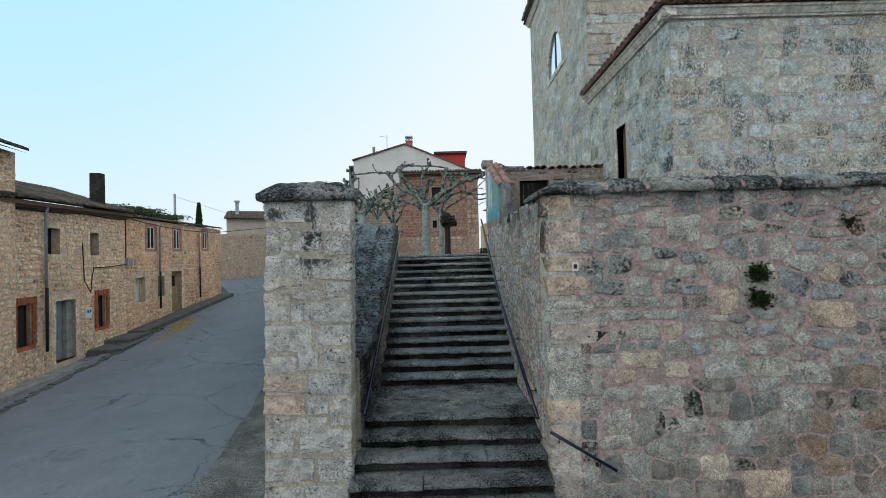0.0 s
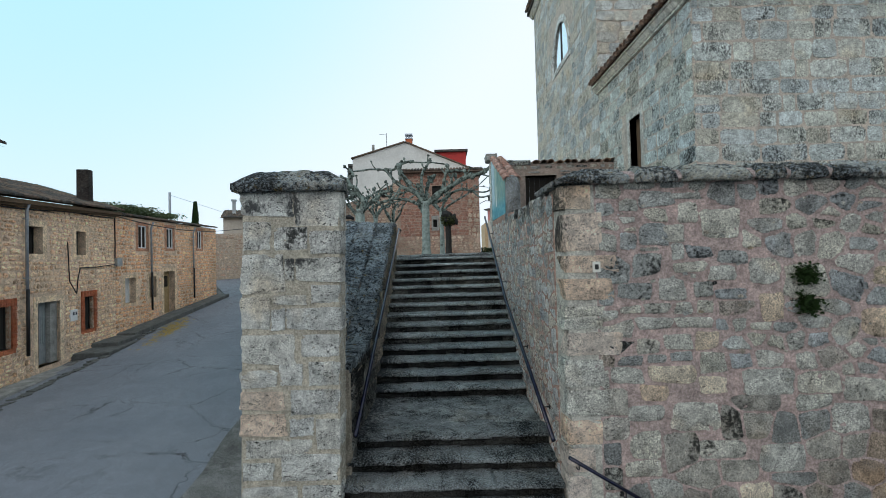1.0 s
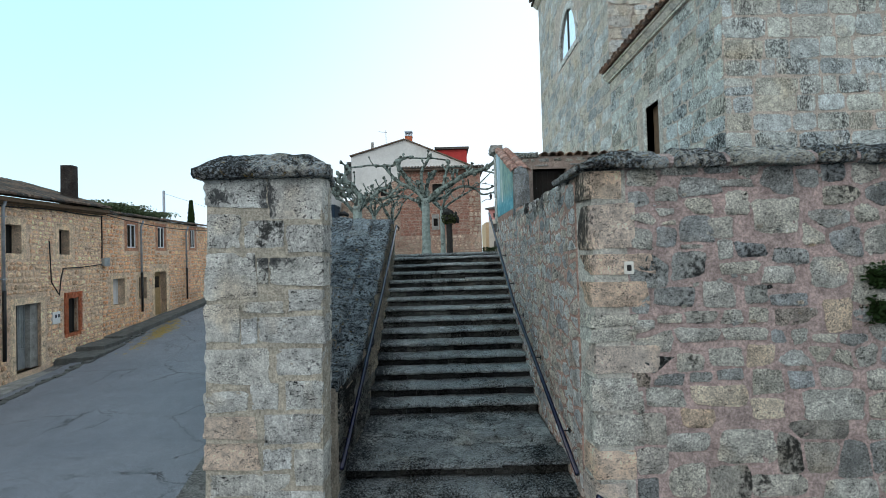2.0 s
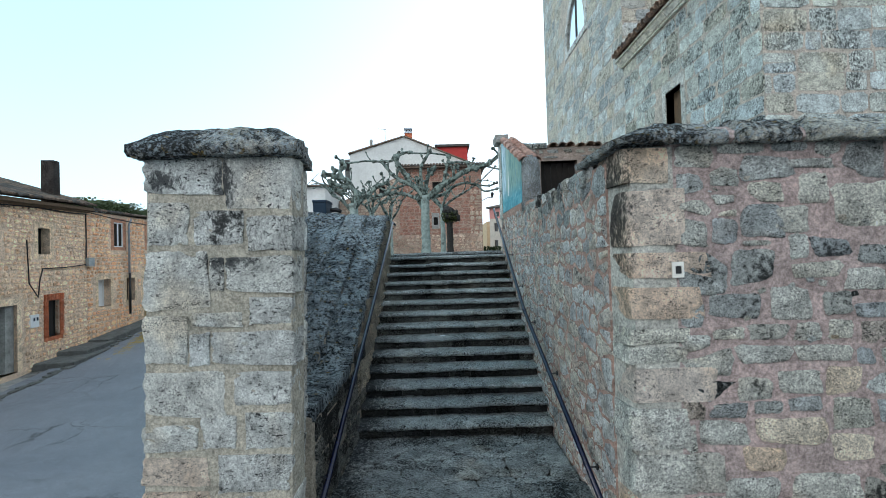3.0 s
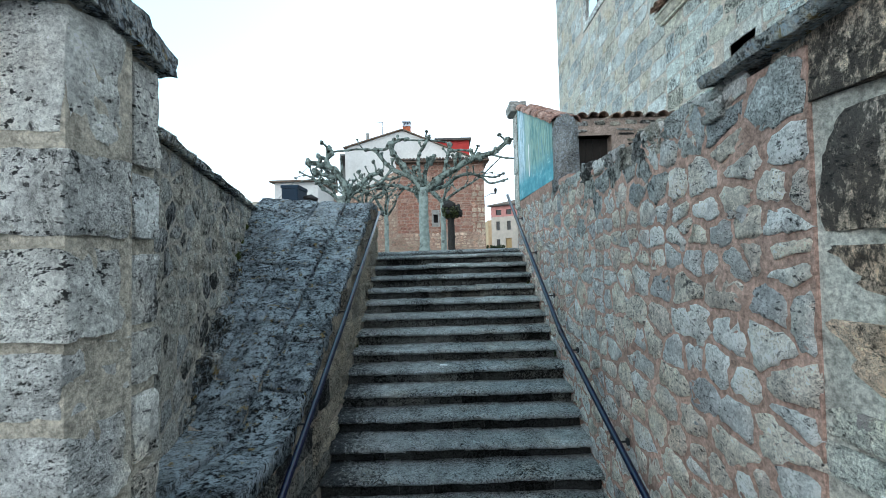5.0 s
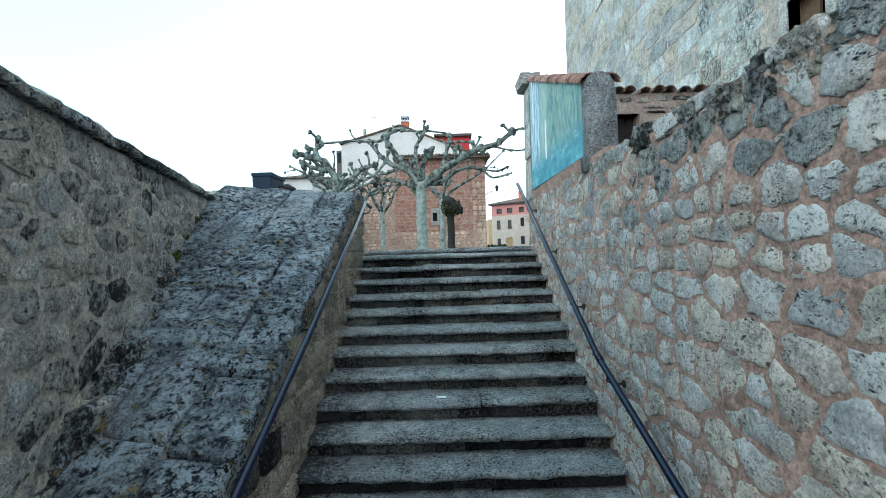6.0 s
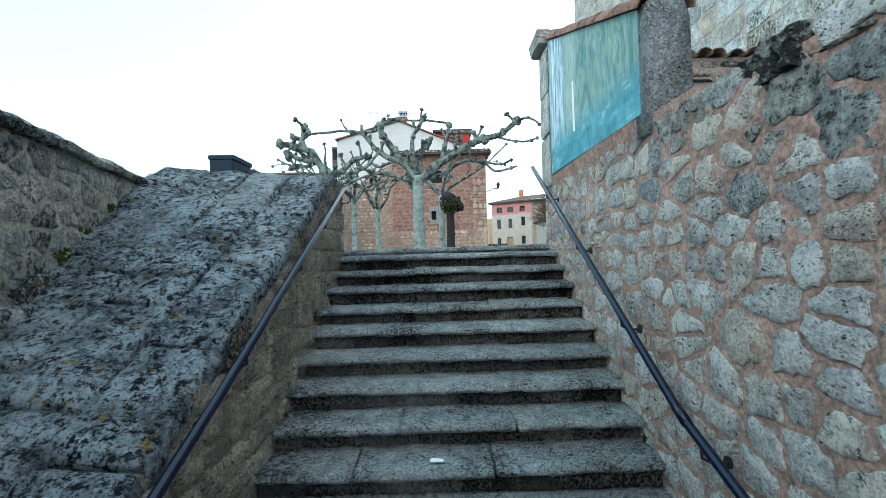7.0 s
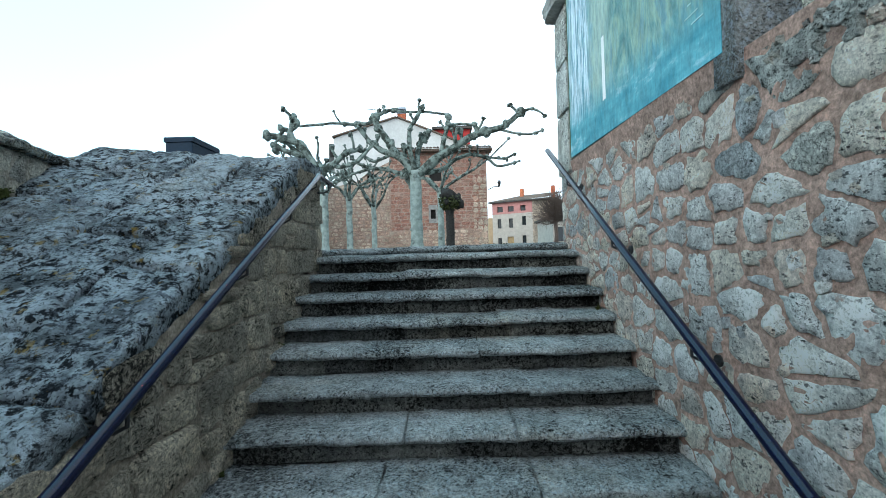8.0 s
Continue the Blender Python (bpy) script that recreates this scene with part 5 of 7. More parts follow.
for f in (0.35, 0.64, 0.68, 0.12):
    q = Vector(along(b, c, f)) + Vector((0.004, 0, 0.006))
    d = (Vector(c) - Vector(b)).normalized()
    part("paint_chip", tube(bmesh.new(), [q, q + d * 0.006, q + d * 0.022, q + d * 0.028], [0.006, 0.0185, 0.0175, 0.005], 10), M_REDPAINT, rail_l, "patch of red primer")
handrail("short dark steel handrail on the street wall", [(1.36, FY - 0.12, 1.30), (1.78, FY - 0.12, 1.04), (2.2, FY - 0.12, 0.78)], [(1.47, FY - 0.12, 1.235), (1.99, FY - 0.12, 0.91)], (0, 1), 0.021)

# enamel plate on the corner, its sign drawn as plain bars
plate = hub("number_plate", "small white enamel plate on the corner stones", "plate", at=(1.775, FY - 0.03, 3.445))
part("plate", boxes((-0.046, -0.004, -0.062, 0.046, 0.012, 0.062), bevel=0.004), M_PLATE, plate)
part("bar", boxes((-0.022, -0.007, -0.03, 0.022, -0.0035, 0.03)), M_INK, plate, "black bar")

weed("wall_weed", 4.2, FY - 0.01, 3.27, 95, 0.185, M_LEAF, "dark green weed growing out of the street wall")
weed("wall_weed", 4.22, FY - 0.01, 2.93, 95, 0.185, M_LEAF, "dark green weed rooted in the street wall joints")
weed("wall_weed", 5.47, FY - 0.01, 3.93, 16, 0.15, M_LEAF, "small green weed in the street wall joints")
weed("wall_weed", 1.30, 10.05, 2.36, 8, 0.05, M_LEAF, "tiny green weed at the foot of the stair wall", (-1, 0))

for k, (yy, n, size) in enumerate(((9.6, 26, 0.07), (10.15, 34, 0.09), (10.5, 22, 0.06), (10.9, 30, 0.08))):
    fx = face_x(yy)
    weed("moss_tuft", fx + 0.03, yy, slope(yy, fx) + 0.03, n, size, M_MOSS, "olive green moss tuft at the foot of the parapet", (-1, 0))
for x, k in ((SX0 + 0.06, 9), (SX0 + 0.05, 11), (SX1 - 0.07, 10), (SX0 + 0.06, 6)):
    weed("moss_tuft", x, Y1 + GOING * k + 0.22, Z1 + RISE * k + 0.01, 14, 0.045, M_MOSS, "small moss tuft in the corner of a step")

# ---------- church ----------
CX, CY, CEAVE = 4.78, 9.0, 8.36          # near corner of the sacristy, height under its cornice
NY, NEND, NEAVE = 13.9, 22.2, 15.2       # nave: near face, far end, eaves
church = hub("church", "limestone church with a low sacristy and a tall nave", "church", at=(0, 0, 0))
rng = random.Random(41)
sq = meshes_of(SQUARE, "stone", M_CHURCH, False)
win_s = (11.22, 5.4, 11.82, 6.92)
mside = facing(CX, 0, 0, -1, 0)          # own x = -y
side_hole = rect(-win_s[2], win_s[1], -win_s[0], win_s[3])
part("wall", panel(rect(-NY, 2.0, -CY - 0.02, CEAVE), [side_hole], 0.7, mside), M_MORTAR_CHURCH, church)
part("wall", boxes((CX + 0.01, CY, 2.0, 18.0, CY + 0.7, CEAVE)), M_MORTAR_CHURCH, church)
rows = layout(rng, CX - 0.012, 10.8, lambda s: 4.3, lambda s: CEAVE - 0.02, (0.27, 0.38), (0.34, 0.8), 0.018, (0.98, 1.0), split=0.03)
lay_pieces(church, facing(0, CY, 0, 0, -1), rows, sq, 0.008, rng)
rows = layout(rng, -NY, -CY + 0.012, lambda s: 4.6, lambda s: CEAVE - 0.02, (0.27, 0.38), (0.34, 0.8), 0.018, (0.98, 1.0), [(-win_s[2], win_s[1], -win_s[0], win_s[3])], split=0.03)
lay_pieces(church, mside, rows, sq, 0.008, rng)
win = part("window", panel(rect(-win_s[2] - 0.14, win_s[1], -win_s[0] + 0.14, win_s[3] + 0.2), [side_hole], 0.3, mside @ Matrix.Translation((0, -0.022, 0))), M_ASHLAR, church, "narrow window with a dressed stone surround")
part("pane", boxes((CX + 0.32, win_s[0], win_s[1], CX + 0.34, win_s[2], win_s[3])), M_DARK, win)
part("shutter", boxes((CX + 0.16, win_s[0] + 0.28, win_s[1], CX + 0.20, win_s[2], win_s[3]), bevel=0.006), M_WOOD, win, "weathered wooden shutter")


def arch(cs, z0, half, rise, n=14):
    """A window outline with a flat sill and a round head."""
    return [(cs - half, z0), (cs + half, z0)] + [(cs + half * math.cos(math.pi * k / n), z0 + 0.12 + rise * math.sin(math.pi * k / n)) for k in range(n + 1)]


# nave
wc, wz = -17.75, 11.0
hole = arch(wc, wz, 1.02, 1.42)
part("wall", panel(rect(-NEND, 2.0, -NY, NEAVE), [hole], 0.9, mside), M_MORTAR_CHURCH, church)
part("wall", boxes((CX + 0.01, NY, 4.0, 18.0, NY + 0.9, NEAVE), (CX + 0.01, NEND - 0.9, 4.0, 18.0, NEND, NEAVE)), M_MORTAR_CHURCH, church)
rows = layout(rng, -NEND, -NY + 0.012, lambda s: 4.6, lambda s: NEAVE - 0.02, (0.30, 0.42), (0.4, 0.95), 0.018, (0.98, 1.0), [(wc - 1.25, wz - 0.2, wc + 1.25, wz + 1.9)], split=0.02)
lay_joined("stonework", mside, rows, FARSQUARE, 0.009, rng, M_CHURCH_FAR, church)
rows = layout(rng, CX - 0.012, 9.5, lambda s: CEAVE - 0.3, lambda s: NEAVE - 0.02, (0.30, 0.42), (0.4, 0.95), 0.018, (0.98, 1.0), split=0.02)
lay_joined("stonework", facing(0, NY, 0, 0, -1), rows, FARSQUARE, 0.009, rng, M_CHURCH_FAR, church)
outer = [(wc - 1.25, wz - 0.2), (wc + 1.25, wz - 0.2)] + arch(wc, wz, 1.25, 1.68)[2:]
win = part("window", panel(outer, [hole], 0.5, mside @ Matrix.Translation((0, -0.03, 0))), M_ASHLAR, church, "round-headed window with a dressed stone surround")
pane = bmesh.new()
pv = [pane.verts.new((CX + 0.04, -s, z)) for s, z in hole]
pane.faces.new(pv)
part("pane", pane, M_SKYGLASS, win, "pale glass pane reflecting the sky")
part("mullion", boxes((CX + 0.01, -wc - 0.03, wz, CX + 0.045, -wc + 0.03, wz + 1.53)), M_IRON, win)


def cornice(x0, x1, m, parent, seed):
    """Moulded cornice in lengths of about a metre."""
    r2 = random.Random(seed)
    x = x0
    while x < x1 - 0.05:
        w = min(r2.uniform(0.7, 1.2), x1 - x)
        cb = prism([(0.06, 0.0), (-0.06, 0.0), (-0.075, 0.035), (-0.10, 0.04), (-0.15, 0.10), (-0.17, 0.13), (-0.21, 0.14), (-0.21, 0.19), (0.06, 0.19)], x + 0.003, x + w - 0.003, 4, 0.007, 0.3, r2.uniform(0, 40))
        cb.transform(m)
        part("cornice", cb, M_CORNICE, parent, smooth=False)
        x += w


cornice(CX - 0.2, 11.0, facing(0, CY, CEAVE, 0, -1), church, 3)
cornice(-NY - 0.05, -CY + 0.2, facing(CX, 0, CEAVE, -1, 0), church, 4)
cornice(-NEND - 0.2, -NY + 0.2, facing(CX, 0, NEAVE, -1, 0), church, 5)


def tile_mesh(name, length, r0, r1, material, seg=6, thick=0.014):
    """A half-round clay tile that runs along y and lies open side down."""
    bm = bmesh.new()
    rows = []
    for y, r in ((0, r0), (length, r1)):
        rows.append([bm.verts.new((math.cos(math.pi * k / seg) * rr, y, math.sin(math.pi * k / seg) * rr)) for rr in (r, r - thick) for k in range(seg + 1)])
    n = seg + 1
    for k in range(seg):
        bm.faces.new((rows[0][k], rows[0][k + 1], rows[1][k + 1], rows[1][k]))
        bm.faces.new((rows[0][n + k], rows[0][n + k + 1], rows[1][n + k + 1], rows[1][n + k]))
        for r in rows:
            bm.faces.new((r[k], r[k + 1], r[n + k + 1], r[n + k]))
    me = bpy.data.meshes.new(name)
    bmesh.ops.recalc_face_normals(bm, faces=bm.faces)
    bm.to_mesh(me)
    bm.free()
    me.materials.append(material)
    me.shade_smooth()
    return me


TILE = tile_mesh("roof_tile", 0.42, 0.095, 0.075, M_TILE)
TILE_RED = tile_mesh("roof_tile", 0.42, 0.095, 0.075, stone("pinkish clay tile", [(0.50, 0.27, 0.21), (0.44, 0.24, 0.19), (0.54, 0.33, 0.27)], lichen=0.42, pits=0.3))


def tile_field(parent, m, width, rows, pitch, seed, step=0.215, skip=None):
    """Over and under tiles from an eave: m has x along the eave and y up the slope (flat), pitch in degrees."""
    r2 = random.Random(seed)
    tilt = Matrix.Rotation(radians(pitch), 4, "X")
    for q in range(rows):
        for k in range(int(width / step)):
            x = (k + 0.5) * step
            if skip and skip(x, q):
                continue
            for under in (0, 1):
                ob = new("roof_tile", TILE)
                ob.parent = parent
                turn = Matrix.Rotation(math.pi, 4, "Y") if under else Matrix.Identity(4)
                ob.matrix_local = m @ tilt @ Matrix.Translation((x + (step / 2 if under else 0) + r2.uniform(-0.008, 0.008), q * 0.33 + r2.uniform(-0.02, 0.02), (0.085 if under else 0.05) + q * 0.004 - 0.0)) @ Matrix.Rotation(r2.uniform(-0.03, 0.03), 4, "Z") @ turn


bm = bmesh.new()
e = 0.3
z0 = CEAVE + 0.20
v = [bm.verts.new(c) for c in ((CX - e + 0.05, CY - e + 0.05, z0), (18, CY - e + 0.05, z0), (18, NY, z0 + 2.1), (CX + 2.2, NY, z0 + 2.1), (CX - e + 0.05, NY, z0), (CX + 2.0, CY + 2.0, z0 + 1.0))]
bm.faces.new((v[0], v[1], v[5]))
bm.faces.new((v[1], v[2], v[3], v[5]))
bm.faces.new((v[0], v[5], v[4]))
bm.faces.new((v[5], v[3], v[4]))
roof = part("roof", bm, M_TILE_FAR, church, "low roof of old clay tiles")
tile_field(roof, Matrix.Translation((CX - e, CY - e, z0 - 0.02)), 6.6, 3, 18, 1, skip=lambda x, q: x < q * 0.3)
tile_field(roof, facing(CX - e, NY, z0 - 0.02, -1, 0), NY - CY + e, 3, 18, 2, skip=lambda x, q: x > NY - CY + e - q * 0.3 - 0.1)
bm = bmesh.new()
box(bm, CX - 0.28, NY - 0.28, NEAVE + 0.20, 18.5, NEND + 0.28, NEAVE + 0.32)
roof2 = part("roof", bm, M_TILE_FAR, church, "tiled nave eaves")
tile_field(roof2, facing(CX - 0.36, NEND + 0.3, NEAVE + 0.34, -1, 0), NEND - NY + 0.6, 1, 18, 6)

# ---------- mural wall on top of the stair wall ----------
SHX = 1.335
side_top = lambda y: 5.22 + (y - 10.0) * 0.405
wall_mural = solid("wall_mural", prism([(9.98, 4.50), (9.98, side_top(9.98)), (12.45, side_top(12.45)), (12.45, 4.53)], SHX + 0.012, SHX + 0.30, 1), M_MORTAR_DARK)
tagged(wall_mural, "sloping rendered wall topped with clay tiles", "wall", kind="structure")
picture = prism([(10.03, 4.50), (10.03, side_top(10.03) - 0.03), (11.2, side_top(11.2) - 0.03), (12.42, side_top(12.42) - 0.04), (12.42, 4.545), (11.2, 4.52)], SHX, SHX + 0.0118, 1)
M_STROKE = plain("pale turquoise paint", (0.35, 0.55, 0.56), 0.8)
mural = hub("mural", "painted waterfall mural in blue and green on a wall", "mural")
part("painting", picture, M_MURAL, mural)
part("painted_post", prism([(11.45, 4.80), (11.455, 5.3), (11.505, 5.3), (11.51, 4.80)], SHX - 0.002, SHX + 0.004), M_WHITEFRAME, mural, "thin white painted post")
for k, (y, z, w) in enumerate(((10.26, 4.86, 0.03), (10.20, 4.80, 0.12), (10.16, 4.75, 0.10))):
    part("bar", boxes((SHX - 0.002, y, z, SHX + 0.004, y + w, z + 0.007)), M_STROKE, mural, "pale painted stroke")
part("border", prism([(12.405, 4.545), (12.405, side_top(12.4) - 0.05), (12.425, side_top(12.42) - 0.05), (12.425, 4.545)], SHX - 0.003, SHX + 0.004), M_SHRUB, mural, "dark green painted edge")
# plaster that carries the painted wall over the rubble below
bm = prism([(1.374, 4.26), (1.36, 4.40), (1.338, 4.515), (1.40, 4.53), (1.40, 4.26)], 9.95, 12.45, 12, 0.008, 0.3, 2)
bm.transform(Matrix(((0, 1, 0, 0), (1, 0, 0, 0), (0, 0, 1, 0), (0, 0, 0, 1))))
part("plaster", bm, M_MORTAR_SIDE, wall_mural)
# end pier with an overhanging cap stone
rngp = random.Random(6)
pier = hub("end_pier", "narrow pale stone pier with a grey cap stone", "pier")
pm = blocks_of(4, M_ASHLAR, 30.0, 0.008)
z = 4.40
while z < 6.12:
    h = min(rngp.uniform(0.45, 0.7), 6.17 - z)
    place_block(pier, rngp.choice(pm), SHX - 0.012, 12.455, z + 0.004, SHX + 0.17, 12.86 + rngp.uniform(-0.01, 0.01), z + h - 0.004, "stone")
    z += h
capb = rounded_block(77.0, 0.05)
capb.materials.append(M_CONCRETE)
place_block(pier, capb, SHX - 0.11, 12.45, 6.15, SHX + 0.19, 12.93, 6.34, "cap_stone")
# dark plastered post with a rounded head at the lower end of the mural
bm = prism([(SHX, 4.35), (SHX, 5.10), (SHX + 0.03, 5.21), (SHX + 0.09, 5.27), (SHX + 0.17, 5.28), (SHX + 0.25, 5.23), (SHX + 0.30, 5.10), (SHX + 0.30, 4.35)], 0, 0.16, 4, 0.014, 0.15, 9)
bm.transform(Matrix(((0, 1, 0, 0), (1, 0, 0, 9.93), (0, 0, 1, 0), (0, 0, 0, 1))))
part("post", bm, stone("grey pebbledash render", [(0.27, 0.275, 0.27), (0.30, 0.30, 0.29)], lichen=0.46, pale=0.35, discs=0.7), wall_mural, "dark pebbly rendered post with a rounded head", smooth=True)
for k in range(6):
    for q in (0, 1):
        ob = new("roof_tile", TILE_RED)
        ob.parent = wall_mural
        y = 9.96 + k * 0.41
        ob.matrix_local = Matrix.Translation((SHX + 0.06 + q * 0.19, y, side_top(y) - 0.03)) @ Matrix.Rotation(radians(23), 4, "X") @ Matrix.Diagonal((1.1, 1.1, 1.0, 1))
# gate wall between the pier and the church
GY, GTOP = 12.92, 6.12
wall_gate = solid("wall_gate", panel(rect(SHX + 0.2, 3.0, CX - 0.004, GTOP), [rect(2.33, 3.8, 3.2, 5.80)], 0.4, facing(0, GY, 0, 0, -1)), mortar("gate wall mortar", (0.43, 0.345, 0.295), (0.34, 0.28, 0.245), 0.6))
tagged(wall_gate, "churchyard gate wall of rubble topped with clay tiles", "wall", kind="structure")
rows = layout(rngp, SHX + 0.3, CX - 0.02, lambda s: 4.0, lambda s: GTOP - 0.02, (0.15, 0.24), (0.2, 0.5), 0.05, (0.8, 1.0), [(2.3, 3.8, 3.22, 5.84)])
lay_pieces(wall_gate, facing(0, GY, 0, 0, -1), rows, meshes_of(ROUND[:6], "stone", M_DARKRUBBLE), 0.02, rngp)
part("lintel", boxes((2.2, GY + 0.02, 5.8, 3.3, GY + 0.38, 5.87), bevel=0.01), M_GATEWOOD, wall_gate, "dark wooden lintel")
# boards across the gateway, coloured for the darkness inside it
gate = hub("gate", "near-black boards closing the churchyard gateway", "gate")
for k in range(6):
    part("board", boxes((2.335 + k * 0.144, GY + 0.22, 3.8, 2.47 + k * 0.144, GY + 0.26, 5.79)), M_GATEWOOD, gate)
cb = rugged([(-0.05, -0.02), (-0.06, 0.05), (0.0, 0.10), (0.2, 0.14), (0.42, 0.06), (0.42, -0.02)], SHX + 0.2, SHX + 1.15, 0.05, 0.025, 31)
cb.transform(Matrix.Translation((0, GY, GTOP)))
part("coping_stone", cb, M_CAP, wall_gate, "grey lichened coping stone")
for k in range(4, 15):
    ob = new("roof_tile", TILE)
    ob.parent = wall_gate
    ob.matrix_local = Matrix.Translation((SHX + 0.42 + k * 0.215 + rngp.uniform(-0.03, 0.03), GY - 0.09, GTOP - 0.005 + rngp.uniform(-0.02, 0.02))) @ Matrix.Rotation(radians(6), 4, "X") @ Matrix.Rotation(rngp.uniform(-0.12, 0.12), 4, "Z") @ Matrix.Diagonal((1.1, 1.4, 1.0, 1))


# ---------- village houses along the street ----------
def pane_window(parent, m, s0, z0, s1, z1, deep, fmat=M_WHITEFRAME, mid=True, pmat=M_GLASS):
    """A casement set back in its opening."""
    f = 0.05
    bars = [(s0, deep - 0.03, z0, s1, deep + 0.03, z0 + f), (s0, deep - 0.03, z1 - f, s1, deep + 0.03, z1), (s0, deep - 0.028, z0 + f, s0 + f, deep + 0.028, z1 - f), (s1 - f, deep - 0.028, z0 + f, s1, deep + 0.028, z1 - f)]
    if mid:
        c = (s0 + s1) / 2
        bars.append((c - 0.03, deep - 0.026, z0 + f, c + 0.03, deep + 0.026, z1 - f))
    bm = boxes(*bars)
    bm.transform(m)
    w = part("window", bm, fmat, parent)
    bm = boxes((s0 + 0.01, deep, z0 + 0.01, s1 - 0.01, deep + 0.01, z1 - 0.01))
    bm.transform(m)
    part("pane", bm, pmat, w)
    return w


def surround(parent, m, s0, z0, s1, z1, w, proud, material, label, sill=True):
    bm = panel(rect(s0 - w, z0 - (w * 0.8 if sill else 0), s1 + w, z1 + w), [rect(s0, z0, s1, z1)], 0.25, m @ Matrix.Translation((0, -proud, 0)))
    return part("surround", bm, material, parent, label)


BRICK = bpy.data.meshes.new("brick")
bm = box(bmesh.new(), -0.5, -0.5, -0.5, 0.5, 0.5, 0.5)
bm.to_mesh(BRICK)
bm.free()
BRICK.materials.append(M_BRICK)


def brick_surround(parent, m, s0, z0, s1, z1, r2):
    """Bricks laid round an opening, one by one."""
    def lay(s, z, w, h):
        ob = new("brick", BRICK)
        ob.parent = parent
        ob.matrix_local = m @ Matrix.LocRotScale((s, 0.04 - r2.uniform(0.018, 0.03), z), None, (w - 0.012, 0.12, h - 0.012))
    z = z0
    k = 0
    while z < z1:
        w = 0.23 if k % 2 else 0.21
        lay(s0 - w / 2, z + 0.033, w, 0.066)
        lay(s1 + w / 2, z + 0.033, w, 0.066)
        z, k = z + 0.066, k + 1
    s = s0 - 0.2
    while s < s1 + 0.18:
        lay(s + 0.033, z1 + 0.12, 0.066, 0.24)
        s += 0.066


def drainpipe(x, y, z0, z1, label):
    ob = hub("drainpipe", label, "drainpipe", "drainpipes on the street houses")
    zm = z0 + (z1 - z0) * 0.42
    part("pipe", tube(bmesh.new(), [(x, y, zm), (x, y, z1 - 0.3), (x + 0.12, y, z1)], 0.045, 8), M_ZINC, ob, smooth=True)
    part("foot", tube(bmesh.new(), [(x + 0.02, y, z0), (x + 0.02, y, zm + 0.05)], 0.05, 8), M_IRON, ob, "black cast iron lower pipe", smooth=True)
    for z in (zm + 0.4, z1 - 0.6):
        part("clip", boxes((x - 0.08, y - 0.075, z, x + 0.05, y + 0.075, z + 0.03)), M_ZINC, ob)


def tile_rows_joined(name, m, width, rows, pitch, r2, parent, step=0.24):
    co, faces = [], []
    tilt = Matrix.Rotation(radians(pitch), 4, "X")
    for q in range(rows):
        for k in range(int(width / step)):
            base = len(co)
            t = m @ tilt @ Matrix.Translation(((k + 0.5) * step + r2.uniform(-0.02, 0.02), q * 0.36 + r2.uniform(-0.03, 0.03), 0.03 + r2.uniform(0, 0.02)))
            for y in (0, 0.42):
                for j in range(5):
                    a = math.pi * j / 4
                    co.append(tuple(t @ Vector((math.cos(a) * 0.115, y, math.sin(a) * 0.085))))
            faces += [(base + j, base + j + 1, base + 6 + j, base + 5 + j) for j in range(4)] + [(base, base + 1, base + 2, base + 3, base + 4)]
    me = bpy.data.meshes.new(name)
    me.from_pydata(co, [], faces)
    me.materials.append(M_TILE_FAR)
    ob = new(name, me)
    ob.parent = parent
    return tagged(ob, kind="stuff")


r1 = random.Random(91)
D1 = Vector((-0.2052, 0.9787))
# house one: facade from the street's near end
n1 = (D1.y, -D1.x)
mh1 = facing(-14.0, 16.3, 0, *n1)       # own x runs up the street
house = hub("house", "old rubble village house with brick window surrounds", "house", "houses along the street")
SAG = Matrix(((1, 0, 0, 0), (0, 1, 0, 0), (0.04, 0, 1, -0.2), (0, 0, 0, 1)))   # the eave sinks towards the near end
H1 = dict(win1=(-0.62, 4.12, 0.08, 5.06), win2=(2.05, 4.12, 2.68, 5.06), red=(-2.15, 1.1, -1.45, 2.45), door=(-0.2, 0.2, 1.0, 2.42), red2=(2.52, 1.08, 3.2, 2.42))
holes = [rect(*r) for r in H1.values()]
hl = [tuple(r) for r in H1.values()]
part("wall", panel([(-8.0, -1.0), (5.0, -1.0), (5.0, 6.05), (-8.0, 5.55)], holes, 0.45, mh1), M_MORTAR_HOUSE, house)
rows = layout(r1, -8.0, 5.0, lambda s: -0.4, lambda s: 5.84 + 0.04 * s, (0.13, 0.24), (0.16, 0.42), 0.03, (0.85, 1.0), [(q[0] - 0.2, q[1] - 0.12, q[2] + 0.2, q[3] + 0.2) for q in hl])
lay_joined("stonework", mh1, rows, FARSHAPE, 0.032, r1, M_HOUSE, house)
for key in ("win1", "win2"):
    s0, z0, s1, z1 = H1[key]
    surround(house, mh1, s0, z0, s1, z1, 0.22, 0.006, M_HOUSE_DRESSED, "dressed stone window surround")
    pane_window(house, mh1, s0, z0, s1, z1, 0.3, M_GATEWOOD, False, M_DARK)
for key in ("red", "red2"):
    s0, z0, s1, z1 = H1[key]
    sr = surround(house, mh1, s0, z0, s1, z1, 0.20, 0.006, M_BRICK, "red brick window reveal")
    brick_surround(sr, mh1, s0, z0, s1, z1, r1)
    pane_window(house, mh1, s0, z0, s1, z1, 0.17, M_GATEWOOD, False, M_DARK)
s0, z0, s1, z1 = H1["door"]
surround(house, mh1, s0, z0, s1, z1, 0.22, 0.01, M_HOUSE_DRESSED, "broad dressed stone door surround", False)
